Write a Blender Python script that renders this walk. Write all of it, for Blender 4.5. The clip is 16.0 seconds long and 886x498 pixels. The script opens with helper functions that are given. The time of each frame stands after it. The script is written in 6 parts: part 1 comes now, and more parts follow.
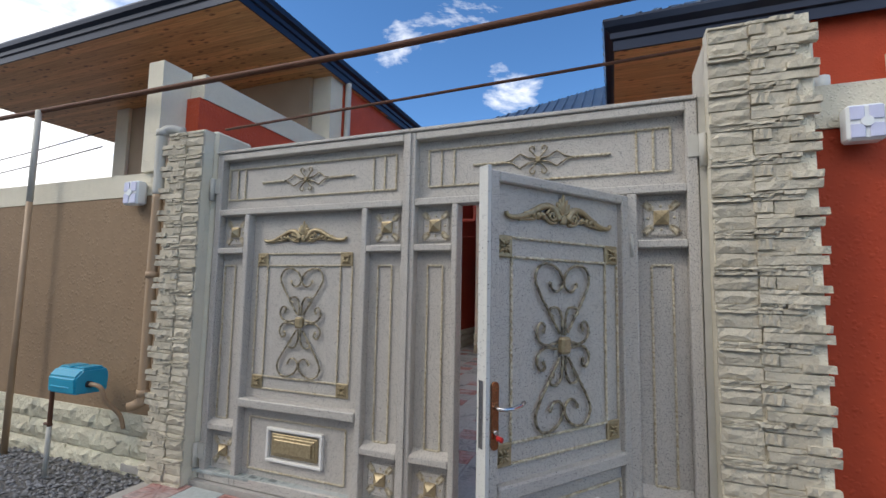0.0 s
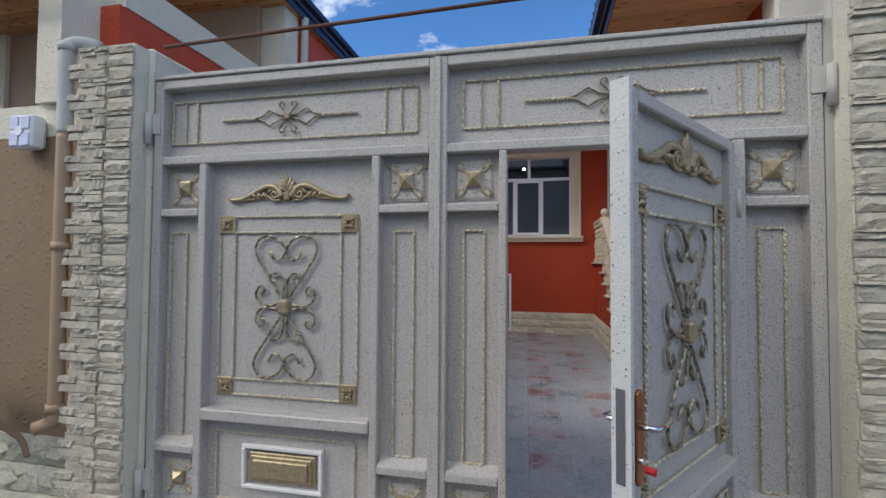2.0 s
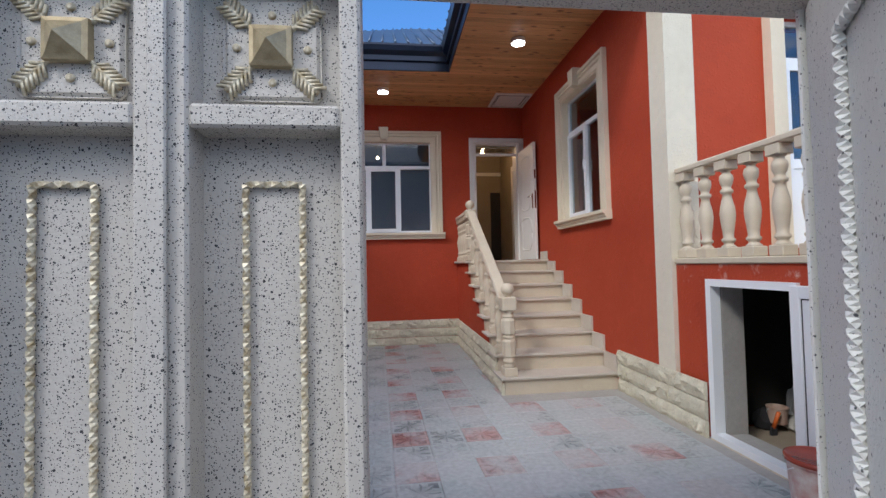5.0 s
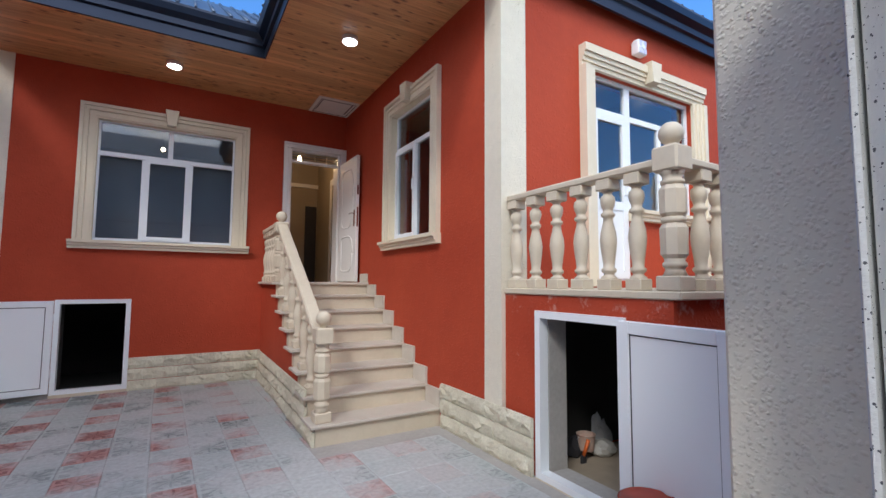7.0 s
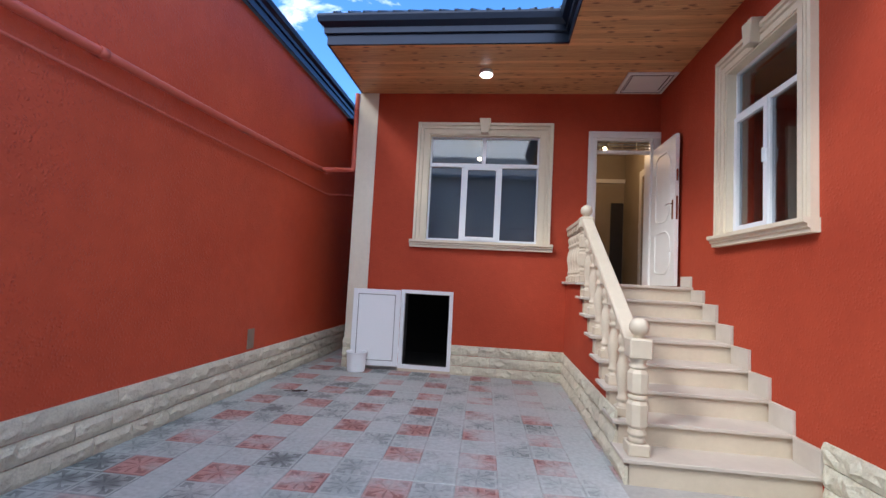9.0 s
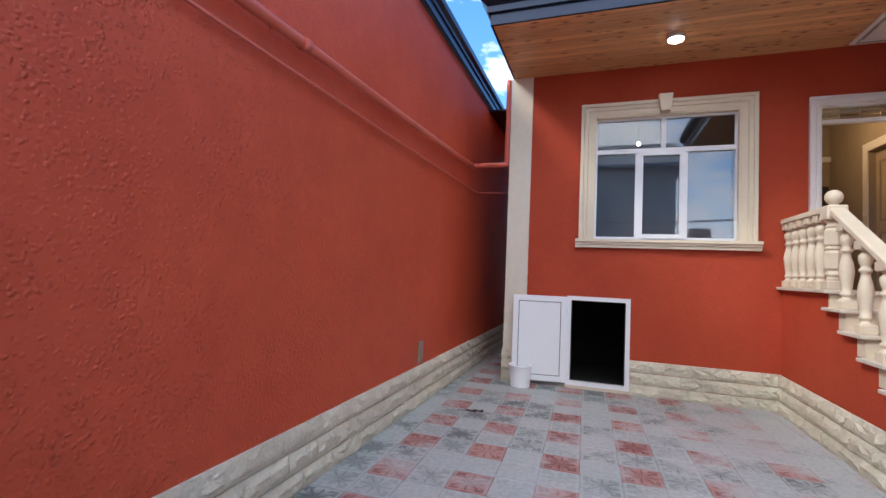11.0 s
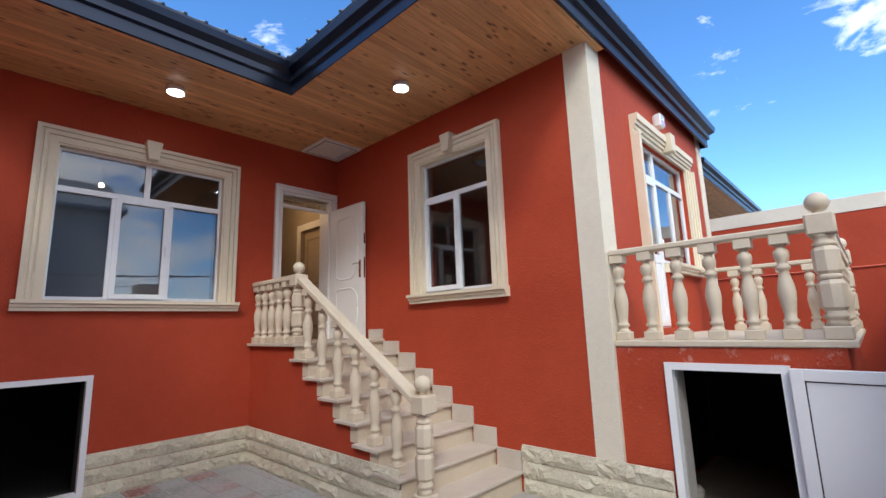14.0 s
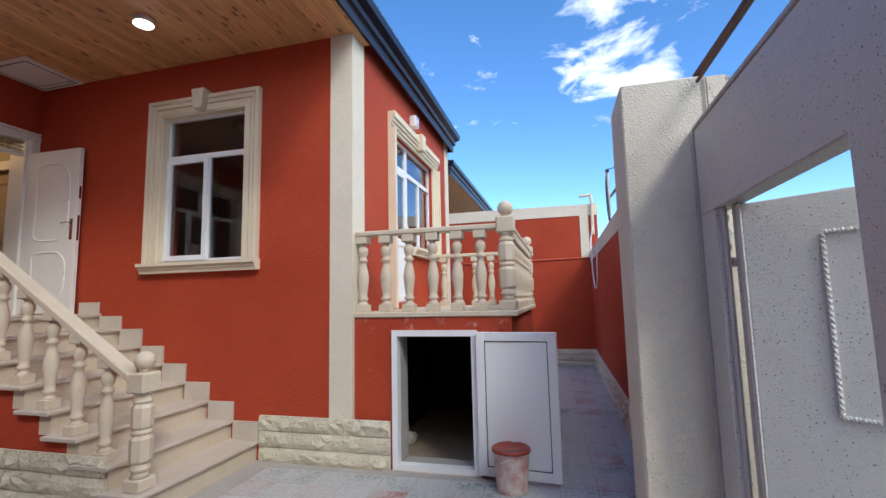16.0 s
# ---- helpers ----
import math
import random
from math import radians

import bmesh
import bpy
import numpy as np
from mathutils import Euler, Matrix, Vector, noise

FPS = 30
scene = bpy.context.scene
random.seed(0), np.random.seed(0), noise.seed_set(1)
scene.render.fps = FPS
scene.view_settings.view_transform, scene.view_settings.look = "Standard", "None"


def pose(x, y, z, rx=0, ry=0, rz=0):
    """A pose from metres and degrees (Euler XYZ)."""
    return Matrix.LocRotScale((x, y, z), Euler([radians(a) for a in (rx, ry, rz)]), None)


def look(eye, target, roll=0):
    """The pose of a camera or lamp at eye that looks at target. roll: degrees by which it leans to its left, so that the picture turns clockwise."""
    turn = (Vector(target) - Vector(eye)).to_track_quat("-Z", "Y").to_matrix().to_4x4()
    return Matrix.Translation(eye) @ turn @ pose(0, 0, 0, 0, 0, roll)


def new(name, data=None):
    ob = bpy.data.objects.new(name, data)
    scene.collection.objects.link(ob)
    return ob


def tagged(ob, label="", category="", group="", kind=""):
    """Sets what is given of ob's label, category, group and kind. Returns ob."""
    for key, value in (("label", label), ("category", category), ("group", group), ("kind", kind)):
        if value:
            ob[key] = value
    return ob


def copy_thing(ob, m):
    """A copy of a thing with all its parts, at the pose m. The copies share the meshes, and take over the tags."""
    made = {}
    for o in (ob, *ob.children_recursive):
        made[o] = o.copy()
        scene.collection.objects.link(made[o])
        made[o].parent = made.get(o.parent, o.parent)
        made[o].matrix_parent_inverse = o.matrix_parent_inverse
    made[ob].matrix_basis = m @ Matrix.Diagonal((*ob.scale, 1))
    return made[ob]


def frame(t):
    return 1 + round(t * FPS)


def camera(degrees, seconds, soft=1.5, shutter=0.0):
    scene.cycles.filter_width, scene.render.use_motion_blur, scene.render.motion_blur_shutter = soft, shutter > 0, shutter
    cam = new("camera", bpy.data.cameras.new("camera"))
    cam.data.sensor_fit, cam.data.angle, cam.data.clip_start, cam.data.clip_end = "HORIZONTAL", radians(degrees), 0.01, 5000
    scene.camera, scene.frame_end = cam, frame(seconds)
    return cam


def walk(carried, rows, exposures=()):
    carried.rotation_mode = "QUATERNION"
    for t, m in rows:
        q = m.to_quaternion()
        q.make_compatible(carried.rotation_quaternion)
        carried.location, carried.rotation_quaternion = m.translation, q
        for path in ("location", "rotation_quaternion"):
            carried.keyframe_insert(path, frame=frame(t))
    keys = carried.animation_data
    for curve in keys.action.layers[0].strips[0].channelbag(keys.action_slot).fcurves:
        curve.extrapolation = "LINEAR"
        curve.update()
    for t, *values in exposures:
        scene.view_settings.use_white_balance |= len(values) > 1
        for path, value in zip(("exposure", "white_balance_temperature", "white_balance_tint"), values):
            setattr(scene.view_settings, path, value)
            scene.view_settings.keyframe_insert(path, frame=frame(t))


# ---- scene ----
cam = camera(89.3, 16.0)
PATH = [
    (0, (0.104, 1.022, 1.511), (-0.608, 2.882, 1.69), 1.1),
    (0.5, (-0.045, 1.08, 1.476), (-0.587, 2.998, 1.644), 1.4),
    (1, (-0.23, 1.226, 1.476), (-0.806, 3.138, 1.595), 1.7),
    (1.5, (-0.45, 1.378, 1.477), (-1.042, 3.287, 1.555), 1.3),
    (2, (-0.698, 1.497, 1.495), (-1.111, 3.453, 1.561), 0.4),
    (2.5, (-0.796, 1.638, 1.494), (-1.037, 3.622, 1.559), 0.1),
    (3, (-0.793, 1.945, 1.496), (-0.931, 3.939, 1.552), -0.5),
    (3.2, (-0.8, 2.043, 1.494), (-0.921, 4.039, 1.542), -0.6),
    (5.3, (-0.801, 3.054, 1.507), (-0.504, 5.031, 1.578), -0.8),
    (5.5, (-0.794, 3.143, 1.502), (-0.448, 5.112, 1.577), -0.4),
    (6, (-0.716, 3.331, 1.484), (-0.037, 5.21, 1.57), -0.3),
    (6.5, (-0.695, 3.486, 1.53), (0.258, 5.241, 1.623), -0.2),
    (7, (-0.707, 3.57, 1.555), (0.306, 5.289, 1.703), 0.4),
    (7.5, (-0.708, 3.694, 1.543), (0.042, 5.537, 1.744), 1.7),
    (8, (-0.62, 3.865, 1.535), (-0.355, 5.839, 1.722), 2.7),
    (8.5, (-0.578, 3.995, 1.536), (-0.645, 5.988, 1.689), 2.8),
    (9, (-0.615, 4.188, 1.499), (-0.853, 6.169, 1.63), 3.0),
    (9.5, (-0.812, 4.386, 1.58), (-1.282, 6.327, 1.676), 2.9),
    (9.6, (-0.86, 4.405, 1.593), (-1.393, 6.331, 1.686), 2.7),
    (9.7, (-0.915, 4.407, 1.601), (-1.516, 6.313, 1.678), 3.1),
    (11.8, (-1.846, 4.801, 1.56), (-2.505, 6.684, 1.703), 2.6),
    (12, (-1.845, 4.83, 1.604), (-2.4, 6.74, 1.817), 2.1),
    (12.5, (-1.896, 4.935, 1.65), (-2.023, 6.904, 1.978), 0.2),
    (13, (-2.065, 4.999, 1.71), (-1.467, 6.867, 2.099), -0.7),
    (13.5, (-2.197, 5.016, 1.687), (-1.02, 6.587, 2.071), -2.8),
    (14, (-2.216, 4.963, 1.688), (-0.782, 6.315, 2.026), -1.9),
    (14.5, (-2.186, 4.855, 1.648), (-0.59, 6.024, 1.943), -0.6),
    (15, (-2.175, 4.703, 1.641), (-0.484, 5.745, 1.879), -0.1),
    (15.5, (-2.228, 4.665, 1.637), (-0.387, 5.414, 1.865), -0.4),
    (16, (-2.331, 4.678, 1.638), (-0.407, 5.179, 1.854), -1.3),
]
walk(cam, [(t, look(eye, target, roll)) for t, eye, target, roll in PATH], [(0.0, 0.86, 6500, 10), (1.5, 0.86, 6200, 10), (2.25, 0.78, 6100, 10), (3.0, 0.80, 6000, 10), (5.5, 1.36, 5950, 10), (7.5, 1.46, 5850, 10), (8.5, 1.76, 5750, 10), (9.5, 1.80, 5750, 10), (12.0, 2.08, 6100, 10), (12.5, 2.02, 6050, 10), (14.0, 1.47, 6100, 10), (16.0, 1.32, 6100, 10)])

# ---- sky and sun ----
SUN_DIR = Vector((-1.0, -0.84, 1.17)).normalized()
SUN_EL, SUN_AZ = math.asin(SUN_DIR.z), math.atan2(SUN_DIR.x, SUN_DIR.y)
world = bpy.data.worlds.new("sky")
scene.world = world
world.use_nodes = True
wt = world.node_tree
wt.nodes.clear()


def wnode(kind, **values):
    n = wt.nodes.new(kind)
    for key, v in values.items():
        n.inputs[key].default_value = v
    return n


sky = wt.nodes.new("ShaderNodeTexSky")
sky.sky_type = "NISHITA"
sky.sun_disc = False
sky.sun_elevation, sky.sun_rotation = SUN_EL, SUN_AZ
sky.air_density, sky.dust_density, sky.ozone_density, sky.altitude = 1.0, 0.0, 1.8, 2500.0
co = wt.nodes.new("ShaderNodeTexCoord")
flat = wt.nodes.new("ShaderNodeMapping")
flat.inputs["Scale"].default_value = (1.0, 1.0, 2.3)
flat.inputs["Location"].default_value = (0.35, 0.1, 0.0)
wt.links.new(co.outputs["Generated"], flat.inputs["Vector"])
puff = wnode("ShaderNodeTexNoise", Scale=5.5, Detail=10.0, Roughness=0.60, Distortion=0.35)
wt.links.new(flat.outputs["Vector"], puff.inputs["Vector"])
density = puff.outputs["Fac"]
# a few clouds: direction, how wide, how dense
# The last three are centred out of view, added as soft fill light.
for way, wide, dense in (((0.88, -0.11, 0.46), 0.985, 0.19), ((-0.2, 0.89, 0.41), 0.9965, 0.24), ((-0.38, 0.8, 0.46), 0.996, 0.12), ((-0.9, 0.42, 0.12), 0.90, 0.28), ((-0.9, -0.2, 0.35), 0.55, 0.22), ((0.35, -0.50, 0.90), 0.72, 0.24), ((-0.3, -0.9, 0.45), 0.45, 0.30)):
    dot = wt.nodes.new("ShaderNodeVectorMath")
    dot.operation = "DOT_PRODUCT"
    dot.inputs[1].default_value = Vector(way).normalized()
    wt.links.new(co.outputs["Generated"], dot.inputs[0])
    spread = wnode("ShaderNodeMapRange")
    spread.inputs["From Min"].default_value, spread.inputs["From Max"].default_value, spread.inputs["To Max"].default_value = wide, 1.0, dense
    wt.links.new(dot.outputs["Value"], spread.inputs["Value"])
    total = wt.nodes.new("ShaderNodeMath")
    total.operation = "ADD"
    wt.links.new(density, total.inputs[0])
    wt.links.new(spread.outputs["Result"], total.inputs[1])
    density = total.outputs[0]
ramp = wt.nodes.new("ShaderNodeValToRGB")
ramp.color_ramp.elements[0].position, ramp.color_ramp.elements[1].position = 0.60, 0.80
wt.links.new(density, ramp.inputs["Fac"])
blend = wt.nodes.new("ShaderNodeMix")
blend.data_type = "RGBA"
blend.inputs["B"].default_value = (5.6, 5.6, 5.7, 1)
wt.links.new(ramp.outputs["Color"], blend.inputs["Factor"])
deep = wnode("ShaderNodeHueSaturation", Saturation=1.2, Value=0.84)
wt.links.new(sky.outputs["Color"], deep.inputs["Color"])
wt.links.new(deep.outputs["Color"], blend.inputs["A"])
back = wnode("ShaderNodeBackground", Strength=0.15)
wt.links.new(blend.outputs["Result"], back.inputs["Color"])
wout = wt.nodes.new("ShaderNodeOutputWorld")
wt.links.new(back.outputs["Background"], wout.inputs["Surface"])

sun = new("sun", bpy.data.lights.new("sun", "SUN"))
sun.data.energy, sun.data.angle, sun.data.color = 0.6, radians(12), (1.0, 0.93, 0.82)
sun.matrix_world = look(SUN_DIR * 50, (0, 0, 0))


# ---- materials ----
def material(name, color, rough=0.8, metal=0.0, dark=None, scale=6.0, mix=0.5, bump=0.0, bump_scale=60.0, bump_kind="noise",
             fine=0.0, spec=0.5, per_island=0.0, per_object=0.0, coord="Object"):
    m = bpy.data.materials.new(name)
    m.use_nodes = True
    nt = m.node_tree
    b = nt.nodes["Principled BSDF"]
    b.inputs["Roughness"].default_value, b.inputs["Metallic"].default_value = rough, metal
    b.inputs["Specular IOR Level"].default_value = spec
    tc = nt.nodes.new("ShaderNodeNewGeometry" if coord == "World" else "ShaderNodeTexCoord")
    vec = tc.outputs["Position" if coord == "World" else coord]

    def nz(s, detail=4.0, rgh=0.55):
        n = nt.nodes.new("ShaderNodeTexNoise")
        n.inputs["Scale"].default_value, n.inputs["Detail"].default_value, n.inputs["Roughness"].default_value = s, detail, rgh
        nt.links.new(vec, n.inputs["Vector"])
        return n

    def mixed(fac, a, bb, mode="MIX"):
        n = nt.nodes.new("ShaderNodeMix")
        n.data_type, n.blend_type = "RGBA", mode
        for key, v in (("Factor", fac), ("A", a), ("B", bb)):
            if hasattr(v, "links"):
                nt.links.new(v, n.inputs[key])
            else:
                n.inputs[key].default_value = v
        return n.outputs["Result"]

    dark = dark or tuple(c * 0.72 for c in color)
    big, small = nz(scale), nz(scale * 9, 3.0)
    r = nt.nodes.new("ShaderNodeValToRGB")
    r.color_ramp.elements[0].position, r.color_ramp.elements[1].position = 0.35, 0.7
    nt.links.new(big.outputs["Fac"], r.inputs["Fac"])
    f = nt.nodes.new("ShaderNodeMath")
    f.operation = "MULTIPLY"
    f.inputs[1].default_value = mix
    nt.links.new(r.outputs["Color"], f.inputs[0])
    c = mixed(f.outputs[0], (*color, 1), (*dark, 1))
    if fine:
        c2 = mixed(small.outputs["Fac"], (1 - fine,) * 3 + (1,), (1 + fine,) * 3 + (1,))
        c = mixed(1.0, c, c2, "MULTIPLY")
    if per_island or per_object:
        src = nt.nodes.new("ShaderNodeNewGeometry") if per_island else nt.nodes.new("ShaderNodeObjectInfo")
        k = per_island or per_object
        mr = nt.nodes.new("ShaderNodeMapRange")
        mr.inputs["To Min"].default_value, mr.inputs["To Max"].default_value = 1 - k, 1 + k * 0.5
        nt.links.new(src.outputs["Random Per Island" if per_island else "Random"], mr.inputs["Value"])
        comb = nt.nodes.new("ShaderNodeCombineColor")
        for i in range(3):
            nt.links.new(mr.outputs["Result"], comb.inputs[i])
        c = mixed(1.0, c, comb.outputs["Color"], "MULTIPLY")
    nt.links.new(c, b.inputs["Base Color"])
    if bump:
        if bump_kind == "stucco":
            warp = nt.nodes.new("ShaderNodeVectorMath")
            warp.operation = "MULTIPLY_ADD"
            warp.inputs[1].default_value = (1.1 / bump_scale,) * 3
            nt.links.new(nz(bump_scale * 0.8, 2.0).outputs["Color"], warp.inputs[0])
            nt.links.new(vec, warp.inputs[2])
            v = nt.nodes.new("ShaderNodeTexVoronoi")
            v.inputs["Scale"].default_value = bump_scale
            nt.links.new(warp.outputs[0], v.inputs["Vector"])
            lump = nt.nodes.new("ShaderNodeMapRange")
            lump.inputs["From Min"].default_value, lump.inputs["From Max"].default_value = 0.55, 0.15
            nt.links.new(v.outputs["Distance"], lump.inputs["Value"])
            tone = nt.nodes.new("ShaderNodeSeparateColor")
            nt.links.new(v.outputs["Color"], tone.inputs[0])
            rr = nt.nodes.new("ShaderNodeMath")
            rr.operation = "MULTIPLY"
            nt.links.new(lump.outputs["Result"], rr.inputs[0])
            nt.links.new(tone.outputs[0], rr.inputs[1])
            where = nt.nodes.new("ShaderNodeMapRange")
            where.inputs["From Min"].default_value, where.inputs["From Max"].default_value, where.inputs["To Min"].default_value = 0.35, 0.62, 0.30
            nt.links.new(nz(bump_scale / 9, 3.0).outputs["Fac"], where.inputs["Value"])
            both = nt.nodes.new("ShaderNodeMath")
            both.operation = "MULTIPLY"
            nt.links.new(rr.outputs[0], both.inputs[0])
            nt.links.new(where.outputs["Result"], both.inputs[1])
            height = both.outputs[0]
        else:
            height = nz(bump_scale, 5.0, 0.6).outputs["Fac"]
        bp = nt.nodes.new("ShaderNodeBump")
        bp.inputs["Strength"].default_value, bp.inputs["Distance"].default_value = min(bump, 1.0), 0.01 * max(1.0, bump)
        nt.links.new(height, bp.inputs["Height"])
        nt.links.new(bp.outputs["Normal"], b.inputs["Normal"])
    return m


RED = material("red_stucco", (0.43, 0.063, 0.025), 0.75, dark=(0.36, 0.046, 0.018), scale=1.3, mix=0.8, bump=0.4, bump_scale=40, bump_kind="stucco", fine=0.1, spec=0.3, coord="World")
RED_ROUGH = material("red_coarse_stucco", (0.58, 0.090, 0.036), 0.55, dark=(0.48, 0.066, 0.026), scale=0.9, mix=0.8, bump=0.85, bump_scale=40, bump_kind="stucco", fine=0.12, spec=0.35, coord="World")
def smeared(name, z0, z1):
    """Red stucco with pale plaster splashes between the heights z0 and z1."""
    m = RED.copy()
    m.name = name
    nt = m.node_tree
    b = nt.nodes["Principled BSDF"]
    src = b.inputs["Base Color"].links[0].from_socket
    geo = nt.nodes.new("ShaderNodeNewGeometry")
    sep = nt.nodes.new("ShaderNodeSeparateXYZ")
    nt.links.new(geo.outputs["Position"], sep.inputs[0])
    band = nt.nodes.new("ShaderNodeMapRange")
    band.inputs["From Min"].default_value, band.inputs["From Max"].default_value = z0, z1
    band.inputs["To Max"].default_value = 0.16
    nt.links.new(sep.outputs[2], band.inputs["Value"])
    n = nt.nodes.new("ShaderNodeTexNoise")
    n.inputs["Scale"].default_value, n.inputs["Detail"].default_value, n.inputs["Roughness"].default_value = 9.0, 9.0, 0.75
    nt.links.new(geo.outputs["Position"], n.inputs["Vector"])
    add = nt.nodes.new("ShaderNodeMath")
    add.operation = "ADD"
    nt.links.new(band.outputs["Result"], add.inputs[0])
    nt.links.new(n.outputs["Fac"], add.inputs[1])
    cut = nt.nodes.new("ShaderNodeMapRange")
    cut.inputs["From Min"].default_value, cut.inputs["From Max"].default_value, cut.inputs["To Max"].default_value = 0.68, 0.82, 0.75
    nt.links.new(add.outputs[0], cut.inputs["Value"])
    mx = nt.nodes.new("ShaderNodeMix")
    mx.data_type = "RGBA"
    mx.inputs["B"].default_value = (0.62, 0.42, 0.36, 1)
    nt.links.new(src, mx.inputs["A"])
    nt.links.new(cut.outputs["Result"], mx.inputs["Factor"])
    nt.links.new(mx.outputs["Result"], b.inputs["Base Color"])
    return m


RED_SMEARED = smeared("red_stucco_with_plaster_splashes", 1.15, 1.42)
CREAM = material("cream_stucco", (0.76, 0.71, 0.58), 0.85, dark=(0.67, 0.62, 0.50), scale=1.5, bump=0.8, bump_scale=70, bump_kind="stucco", fine=0.06, coord="World")
BROWN = material("brown_stucco", (0.30, 0.205, 0.125), 0.85, dark=(0.22, 0.15, 0.09), scale=1.2, bump=0.7, bump_scale=30, bump_kind="stucco", fine=0.12, coord="World")
TAN = material("tan_plaster", (0.44, 0.34, 0.24), 0.85, scale=1.5, bump=0.2)
LIME = material("limestone", (0.64, 0.565, 0.435), 0.6, dark=(0.55, 0.475, 0.355), scale=3.0, mix=0.6, bump=0.12, bump_scale=90, fine=0.06, coord="World")
TREAD = material("pale_marble", (0.60, 0.545, 0.465), 0.5, dark=(0.49, 0.435, 0.36), scale=2.5, mix=0.7, bump=0.05, bump_scale=60, fine=0.05, coord="World")
PLINTH = material("split_stone", (0.72, 0.69, 0.54), 0.85, dark=(0.58, 0.53, 0.40), scale=7.0, mix=0.7, bump=2.4, bump_scale=26, fine=0.2, per_object=0.10, coord="World")
VENEER = material("stacked_stone", (0.61, 0.555, 0.445), 0.9, dark=(0.49, 0.44, 0.345), scale=8.0, mix=0.7, bump=1.2, bump_scale=48, fine=0.10, per_object=0.12, coord="World")
TRIM = material("cream_trim", (0.76, 0.68, 0.52), 0.6, dark=(0.68, 0.60, 0.45), scale=3.0, bump=0.08, bump_scale=80, fine=0.04, coord="World")
BLUE_METAL = material("dark_blue_sheet", (0.018, 0.026, 0.048), 0.28, 0.6, dark=(0.012, 0.018, 0.034), scale=1.5, bump=0.04, bump_scale=4, coord="World")
ROOF = material("blue_grey_roof_sheet", (0.10, 0.14, 0.20), 0.4, 0.5, dark=(0.07, 0.10, 0.15), scale=2.0, bump=0.05, bump_scale=8, coord="World")
PVC = material("white_plastic", (0.84, 0.87, 0.89), 0.35, dark=(0.80, 0.83, 0.86), scale=2.0, mix=0.3, bump=0.01)
WHITE = material("white_paint", (0.80, 0.79, 0.76), 0.45, dark=(0.74, 0.73, 0.70), scale=4.0, bump=0.03)
PIPE_RUST = material("rusty_pipe", (0.13, 0.055, 0.03), 0.65, 0.3, dark=(0.07, 0.03, 0.02), scale=9.0, bump=0.2, bump_scale=80, fine=0.25)
PIPE_RED = material("red_painted_pipe", (0.62, 0.13, 0.08), 0.28, dark=(0.46, 0.08, 0.045), scale=5.0, bump=0.05)
GOLD = material("gold_brushed_metal", (0.47, 0.385, 0.24), 0.40, 0.45, dark=(0.18, 0.13, 0.065), scale=45.0, bump=0.1, bump_scale=120, fine=0.2)
ROPE = material("gilt_twisted_iron", (0.72, 0.665, 0.53), 0.38, 0.12, dark=(0.25, 0.17, 0.06), scale=62.0, mix=0.9, fine=0.35)
SCROLL = material("bronze_brushed_iron", (0.46, 0.40, 0.28), 0.33, 0.45, dark=(0.035, 0.028, 0.02), scale=42.0, mix=0.95, fine=0.3)
CHROME = material("chrome", (0.75, 0.74, 0.74), 0.12, 1.0, dark=(0.6, 0.58, 0.58), scale=20.0)
COPPER = material("copper_lacquer", (0.45, 0.20, 0.10), 0.25, 0.9, dark=(0.25, 0.11, 0.06), scale=25.0)
DARK = material("dark_rubber_and_shade", (0.03, 0.03, 0.035), 0.6, scale=10.0)
CONCRETE = material("concrete", (0.42, 0.40, 0.37), 0.9, dark=(0.30, 0.285, 0.26), scale=3.0, bump=0.3, bump_scale=50, fine=0.15, coord="World")
EARTH = material("grey_gravel_bed", (0.16, 0.155, 0.15), 0.95, dark=(0.08, 0.078, 0.075), scale=30.0, bump=0.9, bump_scale=60, fine=0.3, coord="World")
PEBBLE = material("grey_crushed_stone", (0.30, 0.30, 0.305), 0.85, dark=(0.20, 0.20, 0.21), scale=20.0, bump=0.2, bump_scale=90, per_island=0.55, coord="World")
CYAN = material("cyan_plastic", (0.02, 0.34, 0.52), 0.3, dark=(0.015, 0.28, 0.45), scale=6.0, bump=0.02)
BROWN_PIPE = material("tan_painted_pipe", (0.42, 0.29, 0.18), 0.5, dark=(0.34, 0.23, 0.14), scale=6.0, bump=0.05)
GREY_PIPE = material("pale_grey_pipe", (0.55, 0.54, 0.49), 0.6, dark=(0.42, 0.40, 0.36), scale=7.0, bump=0.1)
ROOM = material("cream_room_wall", (0.36, 0.30, 0.22), 0.8, scale=2.0)
ROOM_DARK = material("dim_room_wall", (0.34, 0.33, 0.32), 0.9, scale=2.0)
# Near-black base: the unlit depth of the cellars is put into the colour.
CELLAR = material("cellar_shade_plaster", (0.03, 0.028, 0.025), 0.95, scale=3.0, bump=0.3, bump_scale=30)
CELLAR_FLOOR = material("dusty_cellar_floor", (0.34, 0.28, 0.21), 0.95, dark=(0.24, 0.2, 0.15), scale=6.0, bump=0.2, bump_scale=60)


